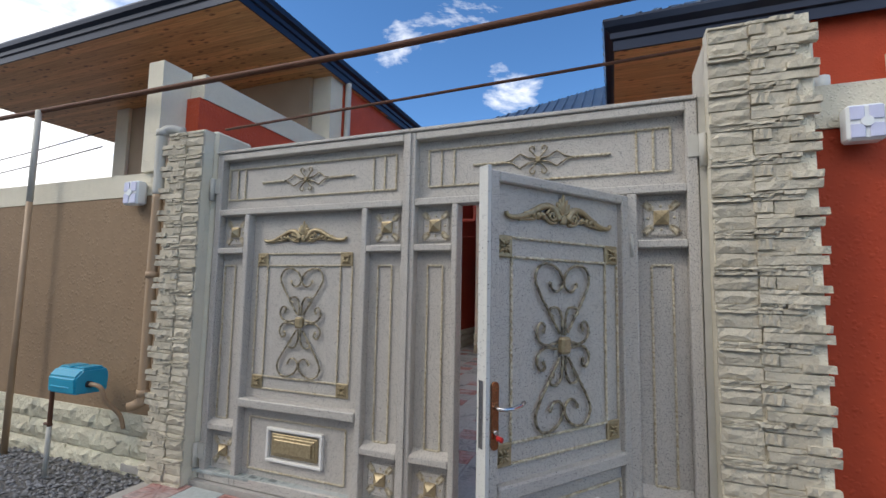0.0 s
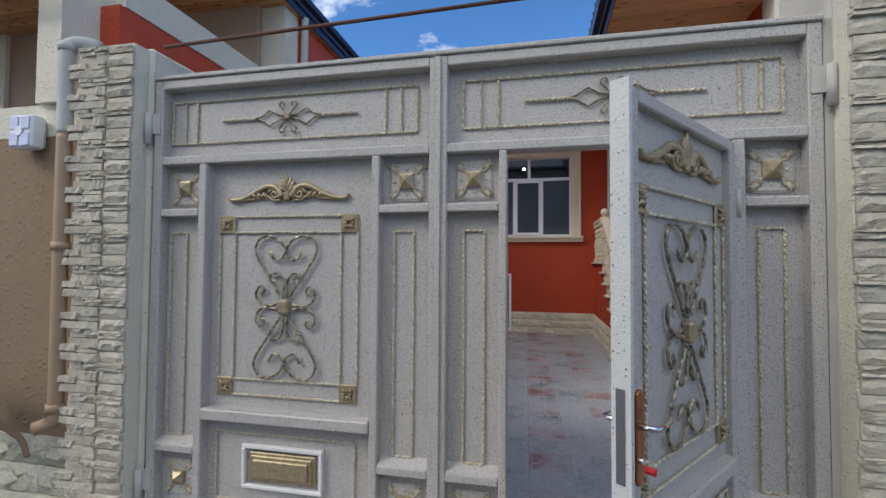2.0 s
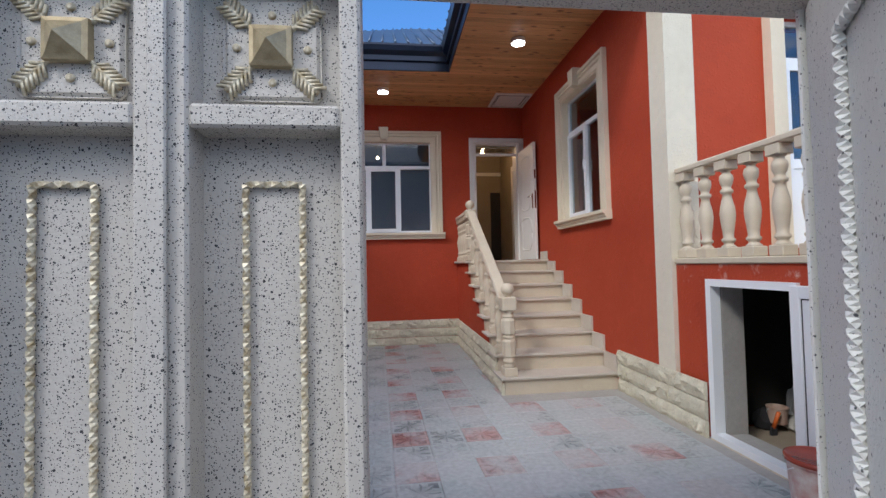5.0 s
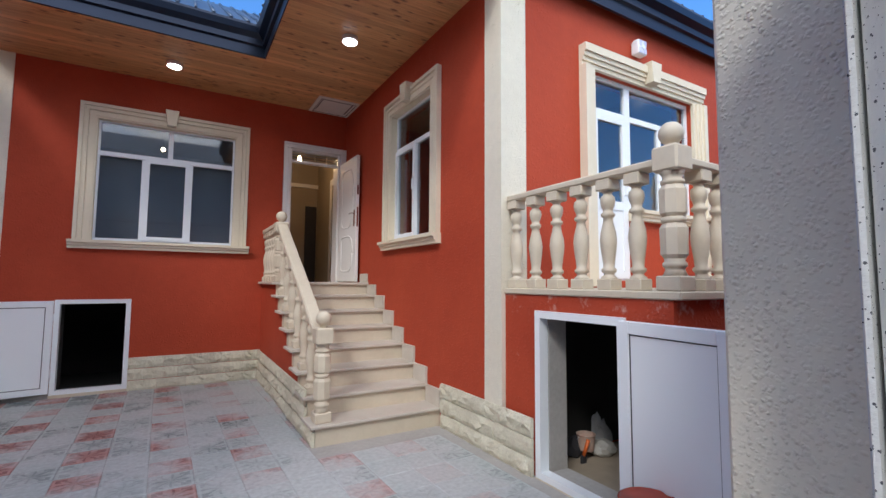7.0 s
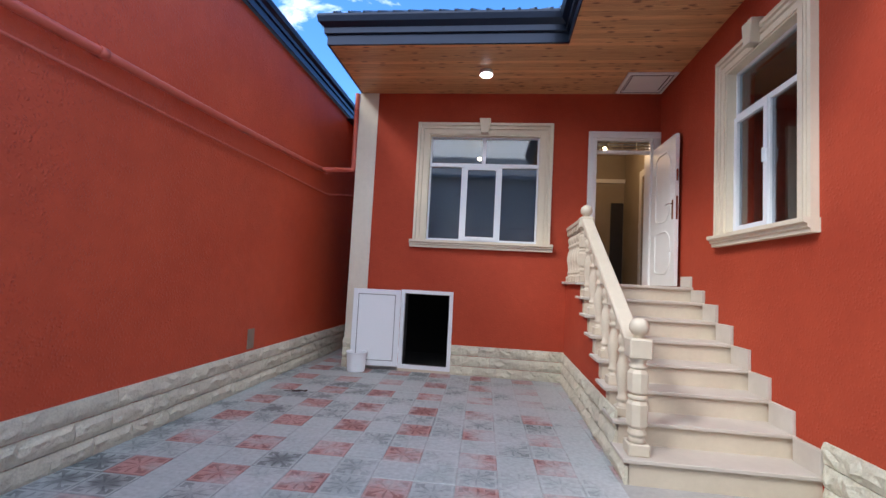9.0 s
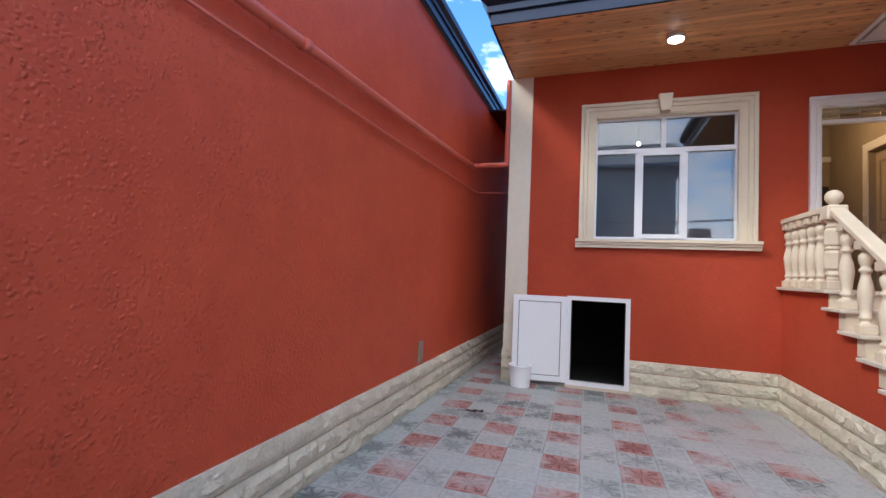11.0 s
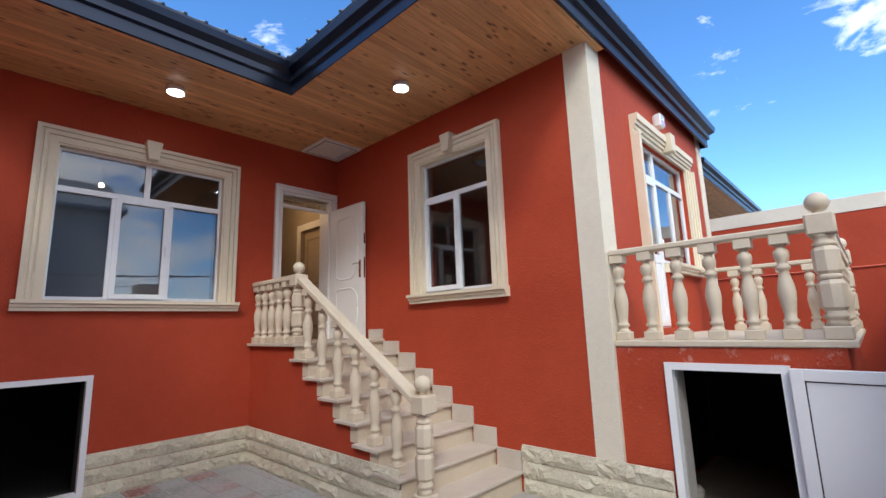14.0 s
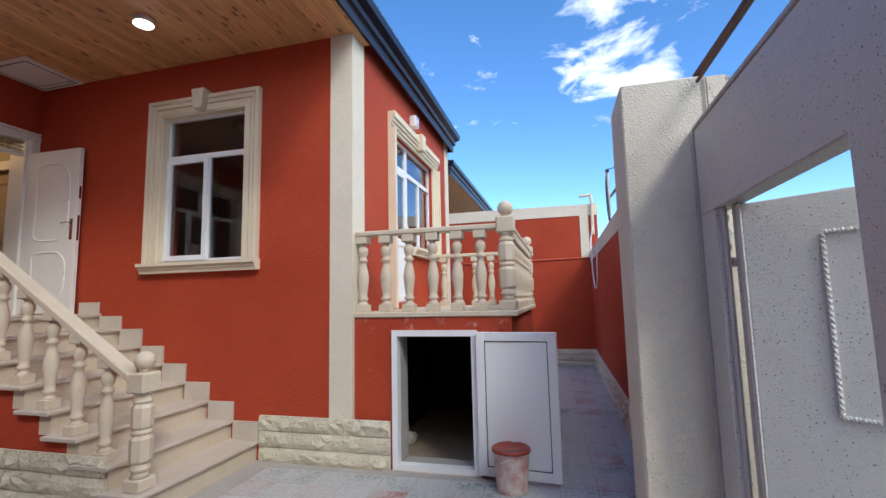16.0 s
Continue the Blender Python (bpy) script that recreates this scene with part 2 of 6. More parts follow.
def speckled(name, base, speck, layers, rough=0.45):
    """Enamel with sprayed dots. layers: for each size of dot, cells a metre and the largest radius in cells."""
    m = material(name, base, rough, dark=tuple(c * 0.9 for c in base), scale=3.0, bump=0.35, bump_scale=85, fine=0.05, coord="World")
    nt = m.node_tree
    b = nt.nodes["Principled BSDF"]
    colour = b.inputs["Base Color"].links[0].from_socket
    geo = nt.nodes.new("ShaderNodeNewGeometry")
    for cells, radius in layers:
        v = nt.nodes.new("ShaderNodeTexVoronoi")
        v.inputs["Scale"].default_value = cells
        nt.links.new(geo.outputs["Position"], v.inputs["Vector"])
        tone = nt.nodes.new("ShaderNodeSeparateColor")
        nt.links.new(v.outputs["Color"], tone.inputs[0])
        wobble = nt.nodes.new("ShaderNodeTexNoise")
        wobble.inputs["Scale"].default_value = cells * 2.2
        nt.links.new(geo.outputs["Position"], wobble.inputs["Vector"])
        size = nt.nodes.new("ShaderNodeMath")
        size.operation = "MULTIPLY_ADD"
        size.inputs[1].default_value, size.inputs[2].default_value = radius * 0.8, radius * -0.1
        nt.links.new(tone.outputs[0], size.inputs[0])
        reach = nt.nodes.new("ShaderNodeMath")
        reach.operation = "MULTIPLY_ADD"
        reach.inputs[1].default_value = radius * 0.6
        nt.links.new(wobble.outputs["Fac"], reach.inputs[0])
        nt.links.new(size.outputs[0], reach.inputs[2])
        lt = nt.nodes.new("ShaderNodeMath")
        lt.operation = "LESS_THAN"
        nt.links.new(v.outputs["Distance"], lt.inputs[0])
        nt.links.new(reach.outputs[0], lt.inputs[1])
        mx = nt.nodes.new("ShaderNodeMix")
        mx.data_type = "RGBA"
        mx.inputs["B"].default_value = (*speck, 1)
        nt.links.new(colour, mx.inputs["A"])
        nt.links.new(lt.outputs[0], mx.inputs["Factor"])
        colour = mx.outputs["Result"]
    nt.links.new(colour, b.inputs["Base Color"])
    return m


GATE = speckled("speckled_grey_enamel", (0.535, 0.505, 0.465), (0.03, 0.03, 0.035), ((210.0, 0.36), (130.0, 0.25), (66.0, 0.20)))
GATE_BACK = speckled("sparse_speckled_enamel", (0.66, 0.655, 0.62), (0.07, 0.07, 0.075), ((60.0, 0.20), (140.0, 0.2)))


def wood_material(name, along):
    """Knotty varnished pine boards running along x (0) or y (1)."""
    m = bpy.data.materials.new(name)
    m.use_nodes = True
    nt = m.node_tree
    b = nt.nodes["Principled BSDF"]
    b.inputs["Roughness"].default_value = 0.42
    geo = nt.nodes.new("ShaderNodeNewGeometry")
    sep = nt.nodes.new("ShaderNodeSeparateXYZ")
    nt.links.new(geo.outputs["Position"], sep.inputs[0])
    lengthwise, across = (sep.outputs[0], sep.outputs[1]) if along == 0 else (sep.outputs[1], sep.outputs[0])

    def math_node(op, a, bb=None, cc=None):
        n = nt.nodes.new("ShaderNodeMath")
        n.operation = op
        for i, v in enumerate((a, bb, cc)):
            if v is None:
                continue
            if hasattr(v, "links"):
                nt.links.new(v, n.inputs[i])
            else:
                n.inputs[i].default_value = v
        return n.outputs[0]

    board = math_node("DIVIDE", across, 0.088)
    idx = math_node("FLOOR", board)
    frac = math_node("FRACT", board)
    wn = nt.nodes.new("ShaderNodeTexWhiteNoise")
    wn.noise_dimensions = "1D"
    nt.links.new(idx, wn.inputs["W"])
    shift = math_node("MULTIPLY_ADD", wn.outputs["Value"], 37.0, lengthwise)
    vec = nt.nodes.new("ShaderNodeCombineXYZ")
    nt.links.new(math_node("MULTIPLY", shift, 0.55), vec.inputs[0])
    nt.links.new(math_node("MULTIPLY", across, 9.0), vec.inputs[1])
    grain = nt.nodes.new("ShaderNodeTexNoise")
    grain.inputs["Scale"].default_value, grain.inputs["Detail"].default_value, grain.inputs["Distortion"].default_value = 4.0, 6.0, 1.0
    nt.links.new(vec.outputs[0], grain.inputs["Vector"])
    kv = nt.nodes.new("ShaderNodeCombineXYZ")
    nt.links.new(math_node("MULTIPLY", shift, 5.2), kv.inputs[0])
    nt.links.new(math_node("MULTIPLY", across, 13.0), kv.inputs[1])
    vor = nt.nodes.new("ShaderNodeTexVoronoi")
    vor.inputs["Scale"].default_value = 1.0
    nt.links.new(kv.outputs[0], vor.inputs["Vector"])
    keep = math_node("GREATER_THAN", vor.outputs["Color"], 0.35)
    knot = nt.nodes.new("ShaderNodeMapRange")
    knot.inputs["From Min"].default_value, knot.inputs["From Max"].default_value = 0.30, 0.13
    nt.links.new(vor.outputs["Distance"], knot.inputs["Value"])
    knots = math_node("MULTIPLY", knot.outputs["Result"], keep)
    ramp = nt.nodes.new("ShaderNodeValToRGB")
    e = ramp.color_ramp.elements
    e[0].position, e[0].color = 0.25, (0.50, 0.25, 0.10, 1)
    e[1].position, e[1].color = 0.7, (0.76, 0.44, 0.20, 1)
    nt.links.new(grain.outputs["Fac"], ramp.inputs["Fac"])
    tone = math_node("MULTIPLY_ADD", wn.outputs["Value"], 0.34, 0.80)
    seam = math_node("GREATER_THAN", math_node("ABSOLUTE", math_node("SUBTRACT", frac, 0.5)), 0.478)
    dim = math_node("MULTIPLY", tone, math_node("MULTIPLY_ADD", seam, -0.42, 1.0))
    cc = nt.nodes.new("ShaderNodeCombineColor")
    for i in range(3):
        nt.links.new(dim, cc.inputs[i])
    mul = nt.nodes.new("ShaderNodeMix")
    mul.data_type, mul.blend_type = "RGBA", "MULTIPLY"
    mul.inputs["Factor"].default_value = 1.0
    nt.links.new(ramp.outputs["Color"], mul.inputs["A"])
    nt.links.new(cc.outputs[0], mul.inputs["B"])
    mx = nt.nodes.new("ShaderNodeMix")
    mx.data_type = "RGBA"
    mx.inputs["B"].default_value = (0.13, 0.045, 0.018, 1)
    nt.links.new(mul.outputs["Result"], mx.inputs["A"])
    nt.links.new(math_node("MULTIPLY", knots, 0.85), mx.inputs["Factor"])
    nt.links.new(mx.outputs["Result"], b.inputs["Base Color"])
    bp = nt.nodes.new("ShaderNodeBump")
    bp.inputs["Strength"].default_value, bp.inputs["Distance"].default_value = 0.3, 0.004
    bp.invert = True
    nt.links.new(seam, bp.inputs["Height"])
    nt.links.new(bp.outputs["Normal"], b.inputs["Normal"])
    return m


WOOD_X = wood_material("pine_boards_lengthwise", 0)
WOOD_Y = wood_material("pine_boards_crosswise", 1)


def tile_material(name, base, deep, lo, hi, rarity=1.3):
    """A cast paving tile: eight petals and four corner pads pressed into it, pale dust over it."""
    m = bpy.data.materials.new(name)
    m.use_nodes = True
    nt = m.node_tree
    b = nt.nodes["Principled BSDF"]
    b.inputs["Roughness"].default_value = 0.6
    uv = nt.nodes.new("ShaderNodeUVMap")
    uv.uv_map = "UVMap"
    sep = nt.nodes.new("ShaderNodeSeparateXYZ")
    nt.links.new(uv.outputs[0], sep.inputs[0])

    def mn(op, a, bb=None, cc=None):
        n = nt.nodes.new("ShaderNodeMath")
        n.operation = op
        for i, v in enumerate((a, bb, cc)):
            if v is None:
                continue
            if hasattr(v, "links"):
                nt.links.new(v, n.inputs[i])
            else:
                n.inputs[i].default_value = v
        return n.outputs[0]

    u, v = mn("SUBTRACT", sep.outputs[0], 0.5), mn("SUBTRACT", sep.outputs[1], 0.5)
    r = mn("SQRT", mn("ADD", mn("MULTIPLY", u, u), mn("MULTIPLY", v, v)))
    ang = mn("ARCTAN2", v, u)
    wave = mn("ABSOLUTE", mn("SINE", mn("MULTIPLY", mn("ADD", ang, math.pi / 8), 4.0)))
    width = mn("MULTIPLY", mn("SINE", mn("MINIMUM", mn("MULTIPLY", r, 7.2), math.pi)), 0.62)
    petal = mn("GREATER_THAN", wave, mn("SUBTRACT", 1.0, mn("MULTIPLY", width, 0.62)))
    cu, cv = mn("ABSOLUTE", u), mn("ABSOLUTE", v)
    pad = mn("MULTIPLY", mn("LESS_THAN", mn("ABSOLUTE", mn("SUBTRACT", cu, 0.305)), 0.115), mn("LESS_THAN", mn("ABSOLUTE", mn("SUBTRACT", cv, 0.305)), 0.115))
    pad = mn("MULTIPLY", pad, mn("SUBTRACT", 1.0, petal))
    half = mn("GREATER_THAN", mn("SINE", mn("MULTIPLY", mn("ADD", ang, math.pi / 8), 8.0)), 0.0)
    rim = mn("GREATER_THAN", mn("MAXIMUM", cu, cv), 0.47)
    shape = mn("MINIMUM", mn("ADD", mn("ADD", mn("MULTIPLY", petal, mn("MULTIPLY_ADD", half, 0.85, 0.0)), mn("MULTIPLY", pad, 0.85)), mn("MULTIPLY", rim, 0.5)), 1.0)
    info = nt.nodes.new("ShaderNodeObjectInfo")
    geo = nt.nodes.new("ShaderNodeNewGeometry")
    rnd = mn("FRACT", mn("ADD", info.outputs["Random"], geo.outputs["Random Per Island"]))
    amount = nt.nodes.new("ShaderNodeMapRange")
    amount.inputs["To Min"].default_value, amount.inputs["To Max"].default_value = lo, hi
    nt.links.new(mn("POWER", rnd, rarity), amount.inputs["Value"])
    dust = nt.nodes.new("ShaderNodeTexNoise")
    dust.inputs["Scale"].default_value, dust.inputs["Detail"].default_value, dust.inputs["Roughness"].default_value = 2.2, 8.0, 0.65
    nt.links.new(geo.outputs["Position"], dust.inputs["Vector"])
    speck = nt.nodes.new("ShaderNodeTexNoise")
    speck.inputs["Scale"].default_value, speck.inputs["Detail"].default_value = 28.0, 5.0
    nt.links.new(geo.outputs["Position"], speck.inputs["Vector"])

    def mixc(fac, a, bb, mode="MIX"):
        n = nt.nodes.new("ShaderNodeMix")
        n.data_type, n.blend_type = "RGBA", mode
        for key, val in (("Factor", fac), ("A", a), ("B", bb)):
            if hasattr(val, "links"):
                nt.links.new(val, n.inputs[key])
            else:
                n.inputs[key].default_value = val
        return n.outputs["Result"]

    c = mixc(mn("MULTIPLY", shape, amount.outputs["Result"]), (*base, 1), (*deep, 1))
    dr = nt.nodes.new("ShaderNodeMapRange")
    dr.inputs["From Min"].default_value, dr.inputs["From Max"].default_value, dr.inputs["To Max"].default_value = 0.42, 0.62, 0.88
    place = nt.nodes.new("ShaderNodeSeparateXYZ")
    nt.links.new(geo.outputs["Position"], place.inputs[0])
    east = nt.nodes.new("ShaderNodeMapRange")
    for key, val in (("From Min", -2.4), ("From Max", 0.2), ("To Min", -0.07), ("To Max", 0.08)):
        east.inputs[key].default_value = val
    nt.links.new(place.outputs[0], east.inputs["Value"])
    nt.links.new(mn("ADD", dust.outputs["Fac"], east.outputs["Result"]), dr.inputs["Value"])
    dirt = nt.nodes.new("ShaderNodeMapRange")
    for key, val in (("From Min", -2.2), ("From Max", 0.0), ("To Min", 0.95), ("To Max", 0.40)):
        dirt.inputs[key].default_value = val
    nt.links.new(place.outputs[0], dirt.inputs["Value"])
    heart = nt.nodes.new("ShaderNodeMapRange")
    for key, val in (("From Min", 0.92), ("From Max", 0.62), ("To Min", 0.15), ("To Max", 1.5)):
        heart.inputs[key].default_value = val
    nt.links.new(mn("ADD", r, dust.outputs["Fac"]), heart.inputs["Value"])
    stain = mn("MULTIPLY", mn("MAXIMUM", mn("SUBTRACT", rnd, 0.30), 0.0), dirt.outputs["Result"])
    c = mixc(mn("MINIMUM", mn("MULTIPLY", stain, heart.outputs["Result"]), 0.8), c, (*deep, 1))
    c = mixc(dr.outputs["Result"], c, (0.47, 0.485, 0.48, 1))
    sp = nt.nodes.new("ShaderNodeMapRange")
    sp.inputs["To Min"].default_value, sp.inputs["To Max"].default_value = 0.7, 1.3
    nt.links.new(speck.outputs["Fac"], sp.inputs["Value"])
    cc = nt.nodes.new("ShaderNodeCombineColor")
    for i in range(3):
        nt.links.new(sp.outputs[0], cc.inputs[i])
    c = mixc(1.0, c, cc.outputs[0], "MULTIPLY")
    nt.links.new(c, b.inputs["Base Color"])
    bp = nt.nodes.new("ShaderNodeBump")
    bp.inputs["Strength"].default_value, bp.inputs["Distance"].default_value = 0.5, 0.003
    nt.links.new(mn("SUBTRACT", speck.outputs["Fac"], shape), bp.inputs["Height"])
    nt.links.new(bp.outputs["Normal"], b.inputs["Normal"])
    return m


TILE_PINK = tile_material("pink_cast_tile", (0.46, 0.255, 0.225), (0.17, 0.045, 0.038), 0.55, 1.0, 1.0)
TILE_GREY = tile_material("grey_cast_tile", (0.43, 0.475, 0.465), (0.085, 0.10, 0.10), 0.05, 1.0, 1.9)

GLASS = bpy.data.materials.new("window_glass")
GLASS.use_nodes = True
_g = GLASS.node_tree.nodes["Principled BSDF"]
_g.inputs["Base Color"].default_value = (0.55, 0.60, 0.66, 1)
_g.inputs["Roughness"].default_value = 0.02
_g.inputs["Transmission Weight"].default_value = 1.0
_g.inputs["IOR"].default_value = 1.75


def glowing(name, color, strength):
    m = bpy.data.materials.new(name)
    m.use_nodes = True
    b = m.node_tree.nodes["Principled BSDF"]
    b.inputs["Base Color"].default_value = (0.9, 0.9, 0.9, 1)
    b.inputs["Emission Color"].default_value = (*color, 1)
    b.inputs["Emission Strength"].default_value = strength
    return m


LED = glowing("lit_diffuser", (0.92, 0.97, 1.0), 6.0)
WARM_LED = glowing("warm_bulb", (1.0, 0.72, 0.38), 12.0)


# ---- mesh helpers ----
def box(bm, x0, y0, z0, x1, y1, z1):
    vs = [bm.verts.new((x, y, z)) for x in (x0, x1) for y in (y0, y1) for z in (z0, z1)]
    for f in ((0, 1, 3, 2), (4, 6, 7, 5), (0, 4, 5, 1), (2, 3, 7, 6), (0, 2, 6, 4), (1, 5, 7, 3)):
        bm.faces.new([vs[i] for i in f])
    return bm


def boxes(*dims):
    bm = bmesh.new()
    for d in dims:
        box(bm, *d)
    return bm


def bevelled(bm, w=0.004, seg=1):
    bmesh.ops.recalc_face_normals(bm, faces=bm.faces)
    bmesh.ops.bevel(bm, geom=[e for e in bm.edges if len(e.link_faces) == 2 and e.calc_face_angle(0) > 0.5], offset=w, segments=seg, affect="EDGES")
    return bm


def prism(bm, pts, axis, a, b):
    """A polygon of (u, v) swept from a to b along an axis; u, v are the other two axes in order."""
    def at(u, v, w):
        return {"x": (w, u, v), "y": (u, w, v), "z": (u, v, w)}[axis]
    lo, hi = [bm.verts.new(at(u, v, a)) for u, v in pts], [bm.verts.new(at(u, v, b)) for u, v in pts]
    n = len(pts)
    bm.faces.new(lo)
    bm.faces.new(hi[::-1])
    for i in range(n):
        bm.faces.new((lo[i], hi[i], hi[(i + 1) % n], lo[(i + 1) % n]))
    bmesh.ops.recalc_face_normals(bm, faces=bm.faces)
    return bm


def lathe(bm, profile, cx=0, cy=0, seg=16, cz=0):
    rings = [[bm.verts.new((cx + r * math.cos(2 * math.pi * i / seg), cy + r * math.sin(2 * math.pi * i / seg), cz + z)) for i in range(seg)] for r, z in profile]
    for a, b in zip(rings, rings[1:]):
        for i in range(seg):
            bm.faces.new((a[i], a[(i + 1) % seg], b[(i + 1) % seg], b[i])).smooth = True
    bm.faces.new(rings[0][::-1])
    bm.faces.new(rings[-1])
    return bm


def tube(bm, pts, r, seg=10, twist=0.0, smooth=True, taper=None):
    pts = [Vector(p) for p in pts]
    rings, up, run = [], None, 0.0
    for i, p in enumerate(pts):
        d = (pts[min(i + 1, len(pts) - 1)] - pts[max(i - 1, 0)]).normalized()
        if up is None:
            up = d.orthogonal().normalized()
        up = (up - d * up.dot(d)).normalized()
        side = d.cross(up)
        if i:
            run += (p - pts[i - 1]).length
        rr = r * (taper[i] if taper else 1)
        ring = []
        for k in range(seg):
            a = 2 * math.pi * k / seg + run * twist
            ring.append(bm.verts.new(p + (up * math.cos(a) + side * math.sin(a)) * rr))
        rings.append(ring)
    for a, b in zip(rings, rings[1:]):
        for k in range(seg):
            bm.faces.new((a[k], a[(k + 1) % seg], b[(k + 1) % seg], b[k])).smooth = smooth
    bm.faces.new(rings[0][::-1])
    bm.faces.new(rings[-1])
    return bm


def part(name, bm, mat, parent=None, label="", kind="", flat=True):
    if flat:
        bmesh.ops.recalc_face_normals(bm, faces=bm.faces)
    me = bpy.data.meshes.new(name)
    bm.to_mesh(me)
    bm.free()
    me.materials.append(mat)
    ob = new(name, me)
    ob.parent = parent
    return tagged(ob, label, kind=kind)


def thing(name, label, category, at=(0, 0, 0), group="", rz=0.0):
    ob = new(name)
    ob.empty_display_size = 0.1
    ob.matrix_basis = pose(*at, 0, 0, rz)
    return tagged(ob, label, category, group)


def structure(name, bm, mat, label=""):
    return tagged(part(name, bm, mat), label, kind="structure")


def shared(name, me, parent, m, label=""):
    ob = new(name, me)
    ob.parent = parent
    ob.matrix_basis = m
    return tagged(ob, label)


def mesh_of(bm, name, mat):
    bmesh.ops.recalc_face_normals(bm, faces=bm.faces)
    me = bpy.data.meshes.new(name)
    bm.to_mesh(me)
    bm.free()
    me.materials.append(mat)
    return me


def wall_x(bm, x0, x1, y0, y1, z0, z1, holes=()):
    """A wall running along x with rectangular holes (x0, x1, z0, z1)."""
    xs = sorted({x0, x1, *[h[0] for h in holes], *[h[1] for h in holes]})
    for a, b in zip(xs, xs[1:]):
        cuts = sorted((h[2], h[3]) for h in holes if h[0] <= a and h[1] >= b)
        z = z0
        for lo, hi in cuts:
            if lo > z:
                box(bm, a, y0, z, b, y1, lo)
            z = hi
        if z < z1:
            box(bm, a, y0, z, b, y1, z1)
    return bm


def wall_y(bm, y0, y1, x0, x1, z0, z1, holes=()):
    tmp = bmesh.new()
    wall_x(tmp, y0, y1, x0, x1, z0, z1, holes)
    me = bpy.data.meshes.new("tmp")
    tmp.to_mesh(me)
    tmp.free()
    me.transform(Matrix(((0, 1, 0, 0), (1, 0, 0, 0), (0, 0, 1, 0), (0, 0, 0, 1))))
    bm.from_mesh(me)
    bpy.data.meshes.remove(me)
    return bm


# ---- plan ----
XR, YB, YF, XL = 1.705, 11.0, 6.66, -3.50
YARD = 0.075
SOF, ROOF_Z = 4.395, 4.76
YG = 3.73
GX0, GXM, GX1 = -2.97, -1.205, 0.545
LANDING = 1.545

# ground, pavements
g = bmesh.new()
box(g, -300, -300, -0.4, 300, 300, -0.06)
tagged(part("ground", g, EARTH), "bare grey gravel ground of the street and beyond", kind="structure")
structure("pavement_base", boxes((XL - 0.3, YG, -0.058, 9.2, 3.845, -0.004), (XL - 0.3, 3.845, -0.058, 1.74, YB + 0.05, YARD - 0.004), (1.74, 3.845, -0.058, 9.2, 5.16, YARD - 0.004), (4.5, 5.16, -0.058, 9.2, 14.5, YARD - 0.004), (XL - 0.3, YB + 0.05, -0.058, -2.7, 14.5, YARD - 0.004)), CONCRETE, "concrete bed under the courtyard tiles")
structure("pavement_apron", bevelled(boxes((-3.42, 3.28, -0.09, 1.4, YG, -0.022)), 0.01), CONCRETE, "pale concrete edge of the tiled strip before the gate")

# walls of the house
BW = (-1.735, -0.015, 2.075, 3.74)         # back window hole
BD = (0.78, 1.60, LANDING, 3.715)         # front door hole
BC = (-1.99, -1.281, 0.13, 1.255)          # back cellar hole
RW = (7.898, 9.026, 2.085, 3.782)             # side window hole
RC = (5.481, 6.21, 0.10, 1.295)            # side cellar hole
FD = (2.895, 3.49, LANDING + 0.04, 3.75)  # balcony door hole
FW = (3.49, 4.63, 2.34, 3.75)
structure("wall_north", wall_x(bmesh.new(), -2.585, XR + 0.25, YB, YB + 0.25, -0.05, SOF + 0.1, (BW, BD, BC)), RED, "red stucco wall with a window, a front door and a cellar hatch")
structure("wall_east", wall_y(bmesh.new(), YF + 0.235, YB, XR, XR + 0.25, -0.05, SOF + 0.1, (RW,)), RED, "red stucco wall beside the stair")
structure("wall_south", wall_x(bmesh.new(), XR + 0.275, 5.50, YF, YF + 0.25, -0.05, 4.75, (FD, FW)), RED, "red stucco wall behind the balcony")
structure("wall_far_east", boxes((5.62, YF + 0.26, -0.05, 5.88, 14.0, SOF)), RED)
structure("wall_far_north", boxes((-2.6, 15.2, -0.05, 5.62, 15.45, SOF)), RED)
structure("wall_house_west", boxes((-2.86, YB + 0.25, -0.05, -2.60, 15.2, SOF)), RED)
# corner pilasters
structure("pilaster_corner", boxes((XR - 0.012, YF - 0.012, -0.05, XR + 0.275, YF + 0.235, SOF + 0.14)), CREAM, "cream stucco corner pilaster")
structure("pilaster_west", boxes((-2.895, YB - 0.012, -0.05, -2.585, YB + 0.25, SOF - 0.002)), CREAM, "cream stucco corner pilaster")
structure("pilaster_east_end", boxes((5.50, YF - 0.012, -0.05, 5.74, YF + 0.25, 4.70)), CREAM, "cream stucco corner pilaster")

# balcony base
bal = wall_y(bmesh.new(), 5.12, YF - 0.014, 1.735, 1.98, -0.05, 1.46, (RC,))
box(bal, 1.98, 5.12, -0.05, 4.55, 5.30, 1.46)
box(bal, 4.37, 5.30, -0.05, 4.55, YF - 0.002, 1.46)
structure("wall_balcony_base", bal, RED_SMEARED, "red stucco base of the balcony with a cellar door")
structure("balcony_slab", bevelled(boxes((1.715, 5.06, 1.462, 4.62, YF - 0.014, 1.512)), 0.008), LIME, "pale limestone balcony slab")

